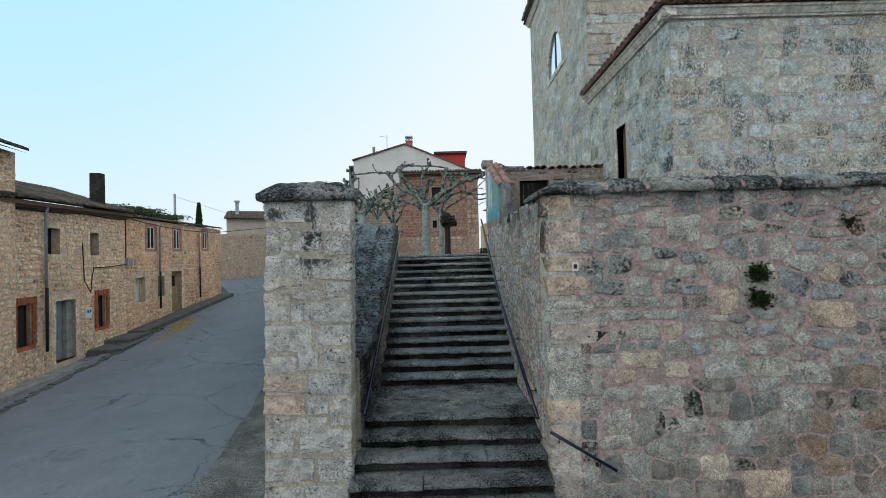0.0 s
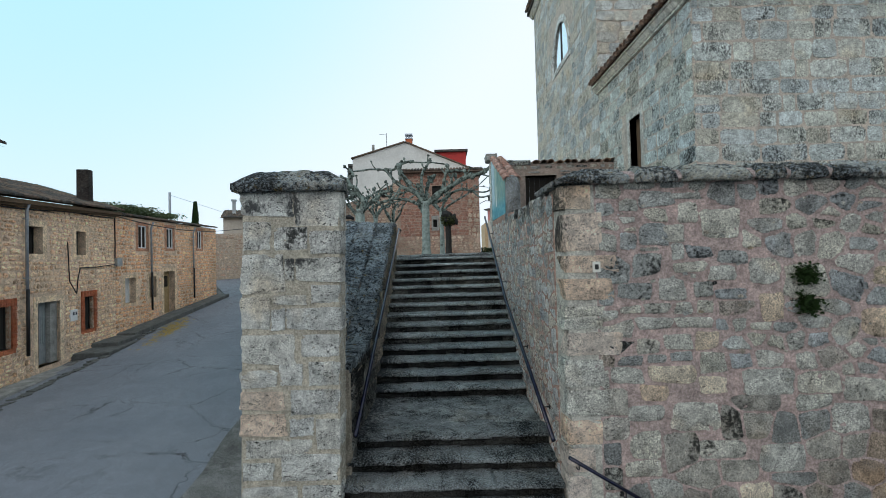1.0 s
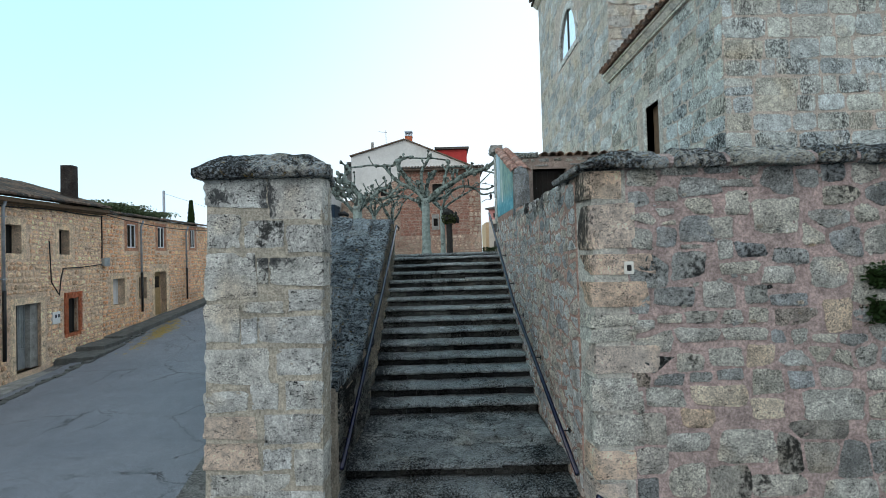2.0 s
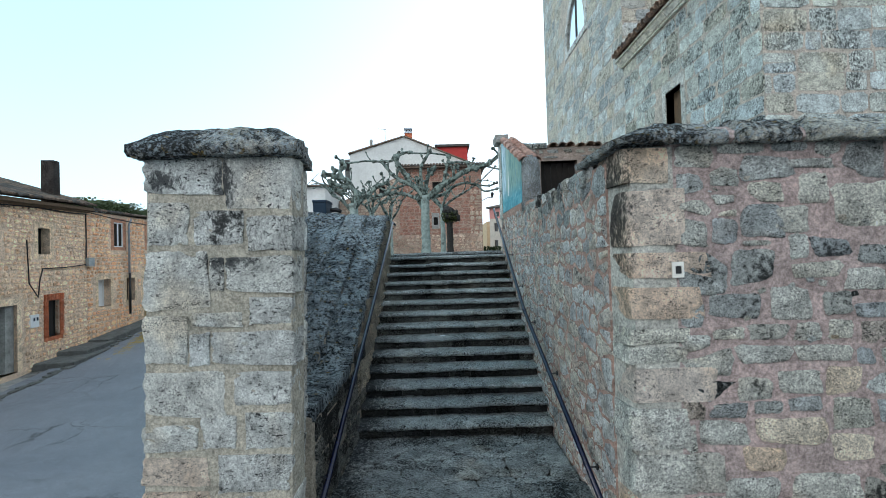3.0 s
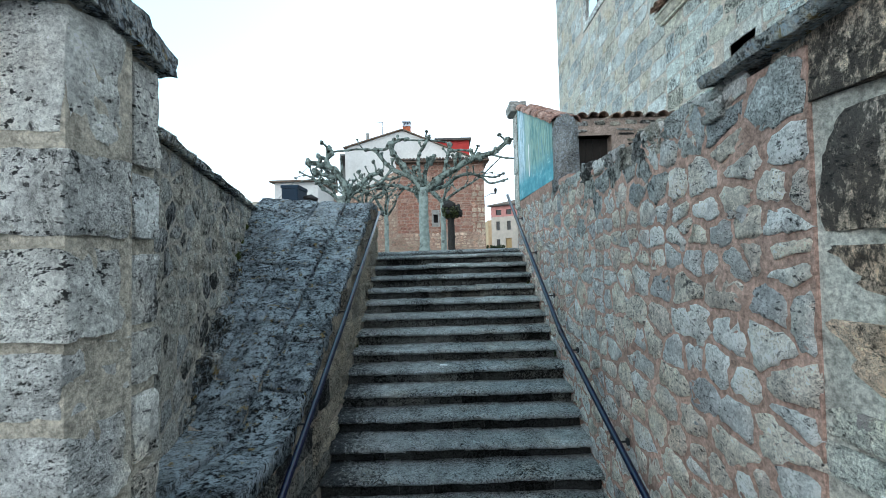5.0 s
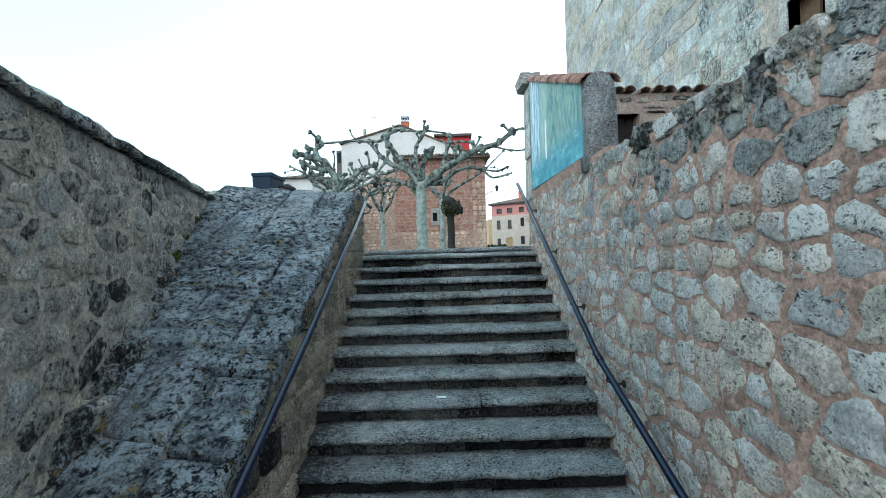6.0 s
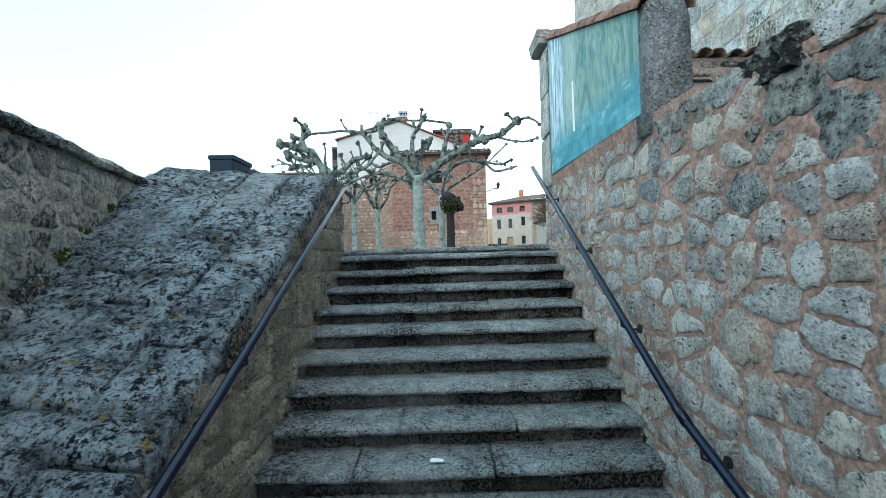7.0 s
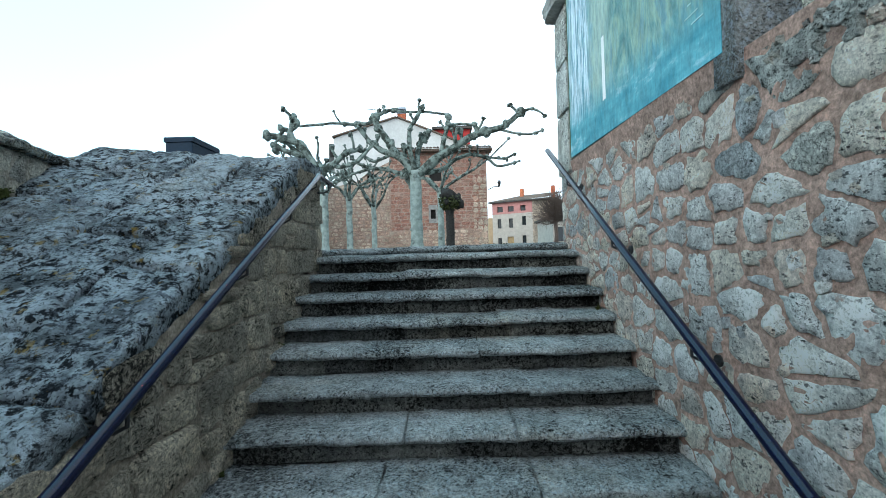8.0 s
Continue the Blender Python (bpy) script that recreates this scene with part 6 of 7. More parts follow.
bm = box(bmesh.new(), s0 + 0.02, 0.27, z0 + 0.02, s0 + 0.83, 0.3, z1 - 0.02)
bm.transform(mh1)
dr = part("door", bm, M_TIN, house, "closed grey corrugated steel door")
bm = box(bmesh.new(), s0 + 0.02, 0.24, z0 + 0.04, s0 + 0.8, 0.268, z0 + 0.72)
bm.transform(mh1)
part("kick_panel", bm, M_TIN, dr)
for k in range(14):
    bm = box(bmesh.new(), s0 + 0.03 + k * 0.055, 0.245 - 0.012 * (k % 2), z0 + 0.75, s0 + 0.075 + k * 0.055, 0.268, z1 - 0.04)
    bm.transform(mh1)
    part("rib", bm, M_TIN, dr)
bm = boxes((s0 + 0.36, 0.22, z0 + 0.02, s0 + 0.42, 0.25, z1 - 0.02), (s0 + 0.02, 0.22, z0 + 0.7, s0 + 0.36, 0.245, z0 + 0.76))
bm.transform(mh1)
part("door_bar", bm, M_IRON, dr)
bm = boxes((s0 + 0.82, 0.10, z0 + 0.02, s1, 0.3, z1 - 0.02))
bm.transform(mh1)
part("door_jamb", bm, M_CONCRETE, house, "grey rendered door jamb")
bm = bmesh.new()
v = [bm.verts.new(c) for c in ((-8.2, -0.35, 6.12), (5.1, -0.35, 6.12), (5.1, 3.6, 7.4), (-8.2, 3.6, 7.4))]
bm.faces.new(v)
bmesh.ops.solidify(bm, geom=bm.faces[:], thickness=0.12)
bm.transform(mh1 @ SAG)
rf = part("roof", bm, M_TILE_FAR, house, "sagging roof of lichened clay tiles")
tile_rows_joined("roof_tiles", mh1 @ SAG @ Matrix.Translation((-8.2, -0.42, 6.14)), 13.3, 10, 18, r1, rf)
bm = boxes((-8.1, -0.30, 5.98, 5.05, 0.0, 6.10), (-8.1, -0.16, 5.9, 5.05, 0.0, 5.98), (-8.1, 0.0, 5.8, 5.0, 0.4, 6.16))
bm.transform(mh1 @ SAG)
part("eave_board", bm, M_WOOD, house, "dark weathered eave boards")
bm = box(bmesh.new(), 3.42, 0.25, 6.0, 3.80, 0.70, 7.78, 0.03)
wobble(bm.verts, 0.03, 0.5, 2)
bm.transform(mh1)
part("chimney", bm, stone("sooty chimney render", [(0.045, 0.04, 0.037), (0.06, 0.05, 0.045)], lichen=0.46), house, "sooty square rendered chimney")
bm = boxes((-8.0, 0.45, -1.0, 5.0, 6.5, 6.0))
bm.transform(mh1)
part("body", bm, M_MORTAR_HOUSE, house)
# taller neighbour at the near end
tall = hub("house", "taller stone village house with projecting tiled eaves", "house", "houses along the street")
mh0 = mh1 @ Matrix.Translation((-2.55, -0.25, 0))
part("wall", panel(rect(-9.0, -1.0, 0.0, 7.25), [rect(-3.2, 4.2, -2.4, 5.4)], 0.45, mh0), M_MORTAR_HOUSE, tall)
rows = layout(r1, -4.0, 0.0, lambda s: -0.4, lambda s: 7.2, (0.13, 0.24), (0.16, 0.42), 0.03, (0.85, 1.0), [(-3.3, 4.1, -2.3, 5.5)])
lay_joined("stonework", mh0, rows, FARSHAPE, 0.018, r1, M_HOUSE, tall)
bm = boxes((-9.0, 0.45, -1.0, -0.02, 6.5, 7.2))
bm.transform(mh0)
part("body", bm, M_MORTAR_HOUSE, tall)
bm = bmesh.new()
v = [bm.verts.new(c) for c in ((-9.2, -0.4, 7.22), (-0.05, -0.4, 7.22), (-0.05, 3.5, 8.5), (-9.2, 3.5, 8.5))]
bm.faces.new(v)
bmesh.ops.solidify(bm, geom=bm.faces[:], thickness=0.16)
bm.transform(mh0)
rf = part("roof", bm, M_TILE_FAR, tall)
tile_rows_joined("roof_tiles", mh0 @ Matrix.Translation((-4.2, -0.46, 7.25)), 4.15, 9, 18, r1, rf)
pane_window(tall, mh0, -3.2, 4.2, -2.4, 5.4, 0.3, M_WOOD)

# house two
D2 = Vector((-0.03, 1.0)).normalized()
n2 = (D2.y, -D2.x)
mh2 = facing(-15.02, 21.18, 0, *n2)
house2 = hub("house", "long reddish rubble house with white casements", "house", "houses along the street")
W2 = [(1.66, 4.5, 2.28, 5.64), (4.05, 4.55, 4.64, 5.66), (7.28, 4.62, 7.8, 5.72)]
L2 = [(0.66, 1.85, 1.44, 3.05), (2.49, 1.97, 3.07, 3.05), (3.74, 0.98, 4.78, 3.28)]
part("wall", panel(rect(0.0, -1.0, 9.7, 5.98), [rect(*r) for r in W2 + L2], 0.5, mh2), M_MORTAR_HOUSE, house2)
rows = layout(r1, 0.0, 9.7, lambda s: -0.3, lambda s: 5.96, (0.14, 0.25), (0.16, 0.42), 0.03, (0.85, 1.0), [(q[0] - 0.2, q[1] - 0.15, q[2] + 0.2, q[3] + 0.2) for q in W2 + L2])
lay_joined("stonework", mh2, rows, FARSHAPE, 0.032, r1, M_HOUSE_RED, house2)
for s0, z0, s1, z1 in W2:
    surround(house2, mh2, s0, z0, s1, z1, 0.19, 0.006, stone("reddish jamb stone", [(0.66, 0.33, 0.21), (0.60, 0.30, 0.19)], lichen=0.4, grainy=0.7), "reddish stone window surround")
    pane_window(house2, mh2, s0, z0, s1, z1, 0.05)
for s0, z0, s1, z1 in L2[:2]:
    surround(house2, mh2, s0, z0, s1, z1, 0.14, 0.012, M_HOUSE_DRESSED, "beige rendered window surround")
    pane_window(house2, mh2, s0, z0, s1, z1, 0.34, M_WHITEFRAME if s0 < 1 else M_WOOD, True, M_WHITEFRAME if s0 < 1 else M_GLASS)
s0, z0, s1, z1 = L2[2]
surround(house2, mh2, s0, z0, s1, z1, 0.2, 0.012, M_HOUSE_DRESSED, "dressed stone door surround", False)
bm = boxes((s0 + 0.05, 0.3, z0, s1 - 0.05, 0.36, z1), (s0 + 0.15, 0.28, z0 + 0.15, s1 - 0.15, 0.31, z0 + 0.8), (s0 + 0.15, 0.28, z0 + 0.95, s1 - 0.15, 0.31, z0 + 1.3))
bm.transform(mh2)
dr = part("door", bm, M_WOODPALE, house2, "pale wooden panelled door")
bm = boxes((s0 + 0.2, 0.285, z0 + 1.45, s1 - 0.2, 0.305, z1 - 0.25))
bm.transform(mh2)
part("pane", bm, M_GLASS, dr)
bm = boxes((0.0, 0.5, -1.0, 9.7, 6.5, 5.9))
bm.transform(mh2)
part("body", bm, M_HOUSE_RED, house2)
bm = bmesh.new()
v = [bm.verts.new(c) for c in ((-0.05, -0.14, 6.0), (9.8, -0.14, 6.0), (9.8, 3.6, 6.5), (-0.05, 3.6, 6.5))]
bm.faces.new(v)
bmesh.ops.solidify(bm, geom=bm.faces[:], thickness=0.08)
bm.transform(mh2)
rf = part("roof", bm, M_TILE_FAR, house2)
tile_rows_joined("roof_tiles", mh2 @ Matrix.Translation((0, -0.2, 6.0)), 9.8, 4, 8, r1, rf)

for x, y, z0, z1, lab in ((-13.70, 15.45, 0.75, 5.85, "zinc drainpipe on the rubble house"), (-14.98, 23.7, 1.35, 5.85, "grey drainpipe on the reddish house"), (-15.1, 27.8, 1.6, 5.85, "thin drainpipe on the reddish house")):
    drainpipe(x, y, z0, z1, lab)
meter = hub("meter_box", "white meter box on the rubble house wall", "meter box")
bm = box(bmesh.new(), 1.55, -0.06, 1.56, 1.98, 0.03, 2.0, 0.01)
bm.transform(mh1)
part("case", bm, M_WHITEFRAME, meter)
for q in (1.68, 1.84):
    bm = boxes((q, -0.068, 1.78, q + 0.08, -0.055, 1.9))
    bm.transform(mh1)
    part("dial", bm, M_BIN, meter)
junction = solid("junction_box", box(bmesh.new(), -15.0, 21.1, 3.65, -14.84, 21.42, 4.0, 0.01), M_TIN)
tagged(junction, "grey cable junction box fixed to the house", "junction box")
cables = hub("facade_cable", "black cables slung along the house fronts", "cable")
run = []
for k in range(26):
    f = k / 25
    s = -2.4 + 7.4 * f
    q = mh1 @ SAG @ Vector((s, -0.06, 5.86 - 0.03 * math.sin(f * 9)))
    run.append(q)
part("cable", tube(bmesh.new(), run, 0.022, 5), M_IRON, cables)
part("cable", tube(bmesh.new(), [mh1 @ Vector(c) for c in ((4.9, -0.05, 5.85), (4.92, -0.05, 4.9), (4.9, -0.05, 4.0))], 0.025, 5), M_IRON, cables)
part("cable", tube(bmesh.new(), [mh1 @ Vector(c) for c in ((4.85, -0.05, 3.72), (3.4, -0.05, 3.62), (2.2, -0.05, 3.6), (2.05, -0.05, 3.2), (1.95, -0.05, 2.6), (1.5, -0.05, 3.1), (1.4, -0.05, 4.6))], 0.02, 5), M_IRON, cables)
part("cable", tube(bmesh.new(), [mh2 @ Vector((s, -0.25 - 0.05 * s, 5.88 - 0.012 * s * (9.7 - s))) for s in (0, 1.2, 2.4, 3.6, 4.8, 6, 7.2, 8.4, 9.7)] + [Vector((-15, 38, 6.6))], 0.022, 5), M_IRON, cables)

# pavement slabs in front of the doors
pavement = hub("pavement", "broken concrete pavement and raised slabs along the houses", "pavement", kind="structure")
for s0, s1, w0, z, mat in ((-6.0, 1.6, 0.7, 0.0, M_CONCRETE), (1.65, 4.1, 1.3, 0.3, M_DARKCONCRETE), (3.0, 5.15, 1.0, 0.47, M_DARKCONCRETE)):
    bm = box(bmesh.new(), s0, -w0, z - 0.5, s1 - 0.02, 0.1, z, 0.025)
    bmesh.ops.subdivide_edges(bm, edges=bm.edges, cuts=2)
    wobble(bm.verts, 0.025, 0.6, s0)
    bm.transform(mh1)
    part("slab", bm, mat, pavement)
for s0, s1, z in ((0.05, 5.2, 0.55), (5.2, 9.7, 1.1)):
    bm = box(bmesh.new(), s0, -0.85, z - 0.6, s1 - 0.02, 0.1, z, 0.025)
    for v in bm.verts:
        v.co.z += (v.co.x - s0) * 0.11
    bm.transform(mh2)
    part("slab", bm, M_DARKCONCRETE, pavement)
bm = bmesh.new()
for k in range(60):
    s = -7 + k * 0.25
    q = mh1 @ Vector((s, -1.05 - r1.uniform(0, 0.15), 0))
    w = r1.uniform(0.06, 0.14)
    box(bm, q.x - w, q.y - w * 1.2, level(q.y) - 0.1, q.x + w, q.y + w * 1.2, level(q.y) + r1.uniform(0.02, 0.07), 0.012)
wobble(bm.verts, 0.04, 0.2, 4)
part("kerb_rubble", bm, M_DARKCONCRETE, pavement, "broken kerb edge")

# wall and house at the bend of the street
far = hub("house", "grey walled house at the bend of the street", "house")
mfw = facing(-22.6, 38.8, 0, 0.35, -1)
part("wall", panel(rect(-3, 0.5, 16, 6.3), [], 0.5, mfw), M_MORTAR_FAR, far)
rows = layout(r1, -1, 12, lambda s: 1.4, lambda s: 6.2, (0.2, 0.35), (0.25, 0.6), 0.04, (0.85, 1.0))
lay_joined("stonework", mfw, rows, FARSHAPE, 0.03, r1, M_FARSTONE, far)
bm = boxes((3.2, 3.0, 2.0, 14, 9, 8.0))
bm.transform(mfw)
part("body", bm, M_CREAMPLASTER, far)
bm = bmesh.new()
v = [bm.verts.new(c) for c in ((3.0, 2.6, 7.9), (14.2, 2.6, 7.9), (14.2, 6, 9.0), (3.0, 6, 9.0))]
bm.faces.new(v)
bmesh.ops.solidify(bm, geom=bm.faces[:], thickness=0.12)
bm.transform(mfw)
rf = part("roof", bm, M_TILE_FAR, far)
tile_rows_joined("roof_tiles", mfw @ Matrix.Translation((3.0, 2.5, 7.9)), 11.2, 9, 18, r1, rf)
bm = boxes((3.9, 4.0, 8.2, 4.2, 4.3, 9.7), (3.8, 3.9, 9.7, 4.3, 4.4, 9.85))
bm.transform(mfw)
part("chimney", bm, M_TIN, far, "metal flue")
# ---------- trees on the terrace ----------
def knob(bm, c, r, r2):
    res = bmesh.ops.create_icosphere(bm, subdivisions=2, radius=r, matrix=Matrix.Translation(c))
    for v in res["verts"]:
        d = v.co - Vector(c)
        v.co += d * 0.8 * noise.noise(v.co * 6 / max(r, 0.05) * 0.15 + Vector((r2, 0, 0))) + d.normalized() * 0.35 * r * noise.noise(v.co * 14)


def limb(bm, pts, r0, r1, seed, knobs=()):
    """A crooked limb through the given points, swelling at its knuckles."""
    pts = [Vector(p) for p in pts]
    fine, rad = [], []
    n = len(pts) - 1
    for i in range(n):
        a, b, c, d = pts[max(i - 1, 0)], pts[i], pts[i + 1], pts[min(i + 2, n)]
        for k in range(6):
            t = k / 6
            fine.append(0.5 * (2 * b + (c - a) * t + (2 * a - 5 * b + 4 * c - d) * t * t + (3 * b - a - 3 * c + d) * t ** 3))
    fine.append(pts[-1])
    for k, q in enumerate(fine):
        f = k / (len(fine) - 1)
        r = r0 + (r1 - r0) * f ** 0.8
        rad.append(r * (1 + 0.22 * noise.noise((seed * 3.3 + f * 9, seed, 0))))
        fine[k] = q + noise.noise_vector(q * 2.2 + Vector((seed, 0, 0))) * r * 0.55
    tube(bm, fine, rad, 8)
    rk = random.Random(int(seed * 100) + 7)
    for _ in range(2 if r0 > 0.08 else (1 if r0 > 0.055 else 0)):
        i = rk.randint(len(fine) // 3, len(fine) - 2)
        q = fine[i]
        t = q + Vector((rk.uniform(-0.25, 0.25), rk.uniform(-0.3, 0.3), rk.uniform(0.18, 0.42)))
        tube(bm, [q, q.lerp(t, 0.5) + Vector((rk.uniform(-0.06, 0.06), 0, 0)), t], [rad[i] * 0.6, rad[i] * 0.5, rad[i] * 0.55], 7)
        knob(bm, t, rad[i] * 0.95, seed)
    for f in knobs:
        q = fine[min(len(fine) - 1, int(f * (len(fine) - 1)))]
        r = rad[min(len(rad) - 1, int(f * (len(rad) - 1)))]
        knob(bm, q, max(0.06, r * (1.7 if f > 0.95 else 1.35)), seed)


def trunk_of(h, r, seed):
    bm = bmesh.new()
    n = 14
    pts = [(0.03 * noise.noise((k * 0.4, seed, 0)), 0.03 * noise.noise((seed, k * 0.4, 0)), h * k / n) for k in range(n + 1)]
    rad = [r * (1.3 - 0.3 * min(1, k / 2) if k < 2 else 1.0 - 0.12 * k / n + (0.14 if k == n else 0)) * (1 + 0.05 * noise.noise((seed, 2, k * 0.9))) for k in range(n + 1)]
    tube(bm, pts, rad, 14)
    rk = random.Random(int(seed * 10))
    for k in range(7):
        a, z = rk.uniform(0, 6.28), rk.uniform(0.4, h)
        knob(bm, (math.cos(a) * r * 0.9, math.sin(a) * r * 0.9, z), r * 0.22, seed)
    return bm


def pollard(x, y, h, r, seed, limbs, label):
    ob = hub("plane_tree", label, "tree", "pollarded plane trees", at=(x, y, TERRACE))
    part("trunk", trunk_of(h, r, seed), M_BARK, ob, smooth=True)
    for k, (pts, r0, r1, knobs) in enumerate(limbs):
        bm = bmesh.new()
        limb(bm, pts, r0, r1, seed + k * 1.7, knobs)
        part("limb", bm, M_LIMB, ob, "mottled limb with dark pruned knuckles", smooth=True)
    return ob


def wild_limbs(h, r, seed, reach, n=5):
    """Limbs of a pollard: out and up from the head, kinked, with knuckles and a few long whips."""
    r2 = random.Random(seed)
    out = []
    for k in range(n):
        a = (k + r2.uniform(-0.25, 0.25)) / n * math.tau
        l = reach * r2.uniform(0.75, 1.15)
        c, s = math.cos(a), math.sin(a)
        z1, z2 = h + r2.uniform(0.25, 0.5), h + r2.uniform(0.6, 1.0)
        pts = [(0, 0, h - 0.15), (c * l * 0.3, s * l * 0.3, z1), (c * l * 0.65 + r2.uniform(-0.2, 0.2), s * l * 0.65, z2), (c * l, s * l + r2.uniform(-0.2, 0.2), z2 + r2.uniform(0.1, 0.5))]
        out.append((pts, r * 0.55, r * 0.22, (0.66, 1.0)))
        for q in range(3):
            b = Vector(pts[2 + (q == 0)]) if q < 2 else Vector(pts[1]).lerp(Vector(pts[2]), 0.5)
            t = b + Vector((c * r2.uniform(0.1, 0.7) + r2.uniform(-0.4, 0.4), s * r2.uniform(0.1, 0.7) + r2.uniform(-0.4, 0.4), r2.uniform(0.25, 0.75)))
            out.append(([tuple(b), tuple(b.lerp(t, 0.5) + Vector((r2.uniform(-0.1, 0.1), 0, 0.05))), tuple(t)], r * 0.24, r * 0.14, (1.0,)))
        if r2.random() < 0.7:
            b = Vector(pts[3])
            t = b + Vector((c * r2.uniform(0.6, 1.4), s * 0.8, r2.uniform(-0.15, 0.3)))
            out.append(([tuple(b), tuple(b.lerp(t, 0.5) + Vector((0, 0, 0.1))), tuple(t)], r * 0.15, r * 0.06, (0.5, 0.98)))
    return out


MAIN = [
    ([(-0.05, 0, 2.5), (-0.15, 0, 2.76), (-0.55, 0, 3.14), (-0.88, 0.05, 3.63), (-1.13, 0.05, 4.0), (-1.25, 0.05, 4.38)], 0.15, 0.085, (0.55, 0.8, 1.0)),
    ([(-0.5, 0.05, 3.08), (-1.05, 0.4, 3.39), (-1.46, 0.5, 3.72), (-1.79, 0.5, 4.17), (-1.88, 0.5, 4.3)], 0.10, 0.065, (0.5, 0.8, 1.0)),
    ([(-1.88, 0.5, 4.3), (-2.37, 0.4, 4.32), (-2.95, 0.2, 4.24), (-3.6, 0.0, 4.15)], 0.06, 0.035, (0.1, 0.32, 0.7)),
    ([(-1.9, 0.5, 4.31), (-1.5, 0.3, 4.27), (-1.25, 0.1, 4.38), (-0.9, 0, 4.55), (-0.59, 0, 4.55)], 0.065, 0.05, (0.5, 0.78, 1.0)),
    ([(-0.59, 0, 4.53), (-0.22, 0, 4.50), (0.28, 0, 4.50), (0.61, 0, 4.46), (0.99, 0, 4.40), (1.11, 0, 4.25)], 0.04, 0.035, (0.4, 0.98)),
    ([(-0.02, 0, 2.6), (-0.1, -0.2, 3.0), (-0.16, -0.25, 3.5), (-0.12, -0.25, 3.85), (0.05, -0.2, 4.2), (0.27, -0.2, 4.58)], 0.085, 0.06, (0.35, 0.6, 1.0)),
    ([(0.07, 0, 2.7), (0.09, 0.15, 3.2), (0.2, 0.15, 3.55), (0.4, 0.15, 3.76)], 0.085, 0.08, (0.6, 0.85, 1.0)),
    ([(0.08, 0, 2.5), (0.32, 0, 2.68), (0.8, 0, 3.05), (1.36, 0, 3.4), (1.86, 0, 3.68), (2.27, 0, 3.82), (2.77, 0, 3.92), (3.1, -0.1, 4.13), (3.4, -0.1, 4.36)], 0.165, 0.075, (0.5, 0.64, 0.8, 1.0)),
    ([(3.4, -0.1, 4.36), (3.69, -0.1, 4.46), (3.95, -0.1, 4.38), (4.14, -0.1, 4.21)], 0.05, 0.03, (0.4, 0.98)),
    ([(2.7, 0, 3.88), (3.27, 0, 3.72), (3.69, 0, 3.69), (4.1, 0, 3.82)], 0.045, 0.028, (0.42, 0.8, 0.97)),
    ([(0.82, 0, 3.08), (0.93, 0, 3.55), (1.05, 0, 4.0), (1.11, 0, 4.28)], 0.08, 0.06, (0.4, 0.75, 1.0)),
    ([(1.06, 0.1, 4.05), (1.5, 0.1, 4.1), (1.94, 0.05, 4.05)], 0.05, 0.045, (0.25, 1.0)),
    ([(1.95, 0, 3.7), (1.99, 0, 3.86), (1.93, 0, 4.04)], 0.08, 0.065, (1.0,)),
    ([(1.3, 0, 3.36), (1.28, -0.1, 3.6), (1.36, -0.1, 3.85)], 0.07, 0.055, (1.0,)),
]
TOPS = [
    ([(0.3, 0.1, 2.6), (0.8, 0.5, 2.72), (1.36, 0.8, 3.15), (1.94, 0.9, 3.3), (2.36, 0.9, 3.18), (2.77, 0.9, 2.88), (3.5, 0.9, 3.05)], 0.09, 0.035, (0.5, 0.66, 0.97)),
    ([(2.3, 0.9, 3.2), (2.94, 0.9, 3.14), (3.35, 0.9, 3.3)], 0.04, 0.035, (0.5, 0.97)),
    ([(-0.2, 0.1, 2.5), (-0.45, 0.5, 2.6), (-0.96, 0.8, 2.85), (-1.54, 0.9, 2.93), (-1.96, 0.9, 3.1), (-2.2, 0.9, 3.3)], 0.09, 0.045, (0.4, 0.7, 0.97)),
    ([(-0.85, 0.3, 3.2), (-1.37, 0.6, 3.1), (-1.7, 0.6, 3.3), (-1.66, 0.6, 3.5)], 0.06, 0.045, (0.45, 0.7, 0.98)),
    ([(-0.35, 0.3, 2.75), (-0.3, 0.5, 2.45), (-0.15, 0.6, 2.2)], 0.09, 0.08, (1.0,)),
    ([(-1.5, 0.9, 2.93), (-2.2, 1.0, 2.75), (-2.8, 1.0, 2.45)], 0.05, 0.035, (0.4, 0.97)),
]
pollard(-0.75, 22.0, 2.62, 0.2, 2.0, MAIN + TOPS, "tall pollarded plane tree with knuckled bare limbs")
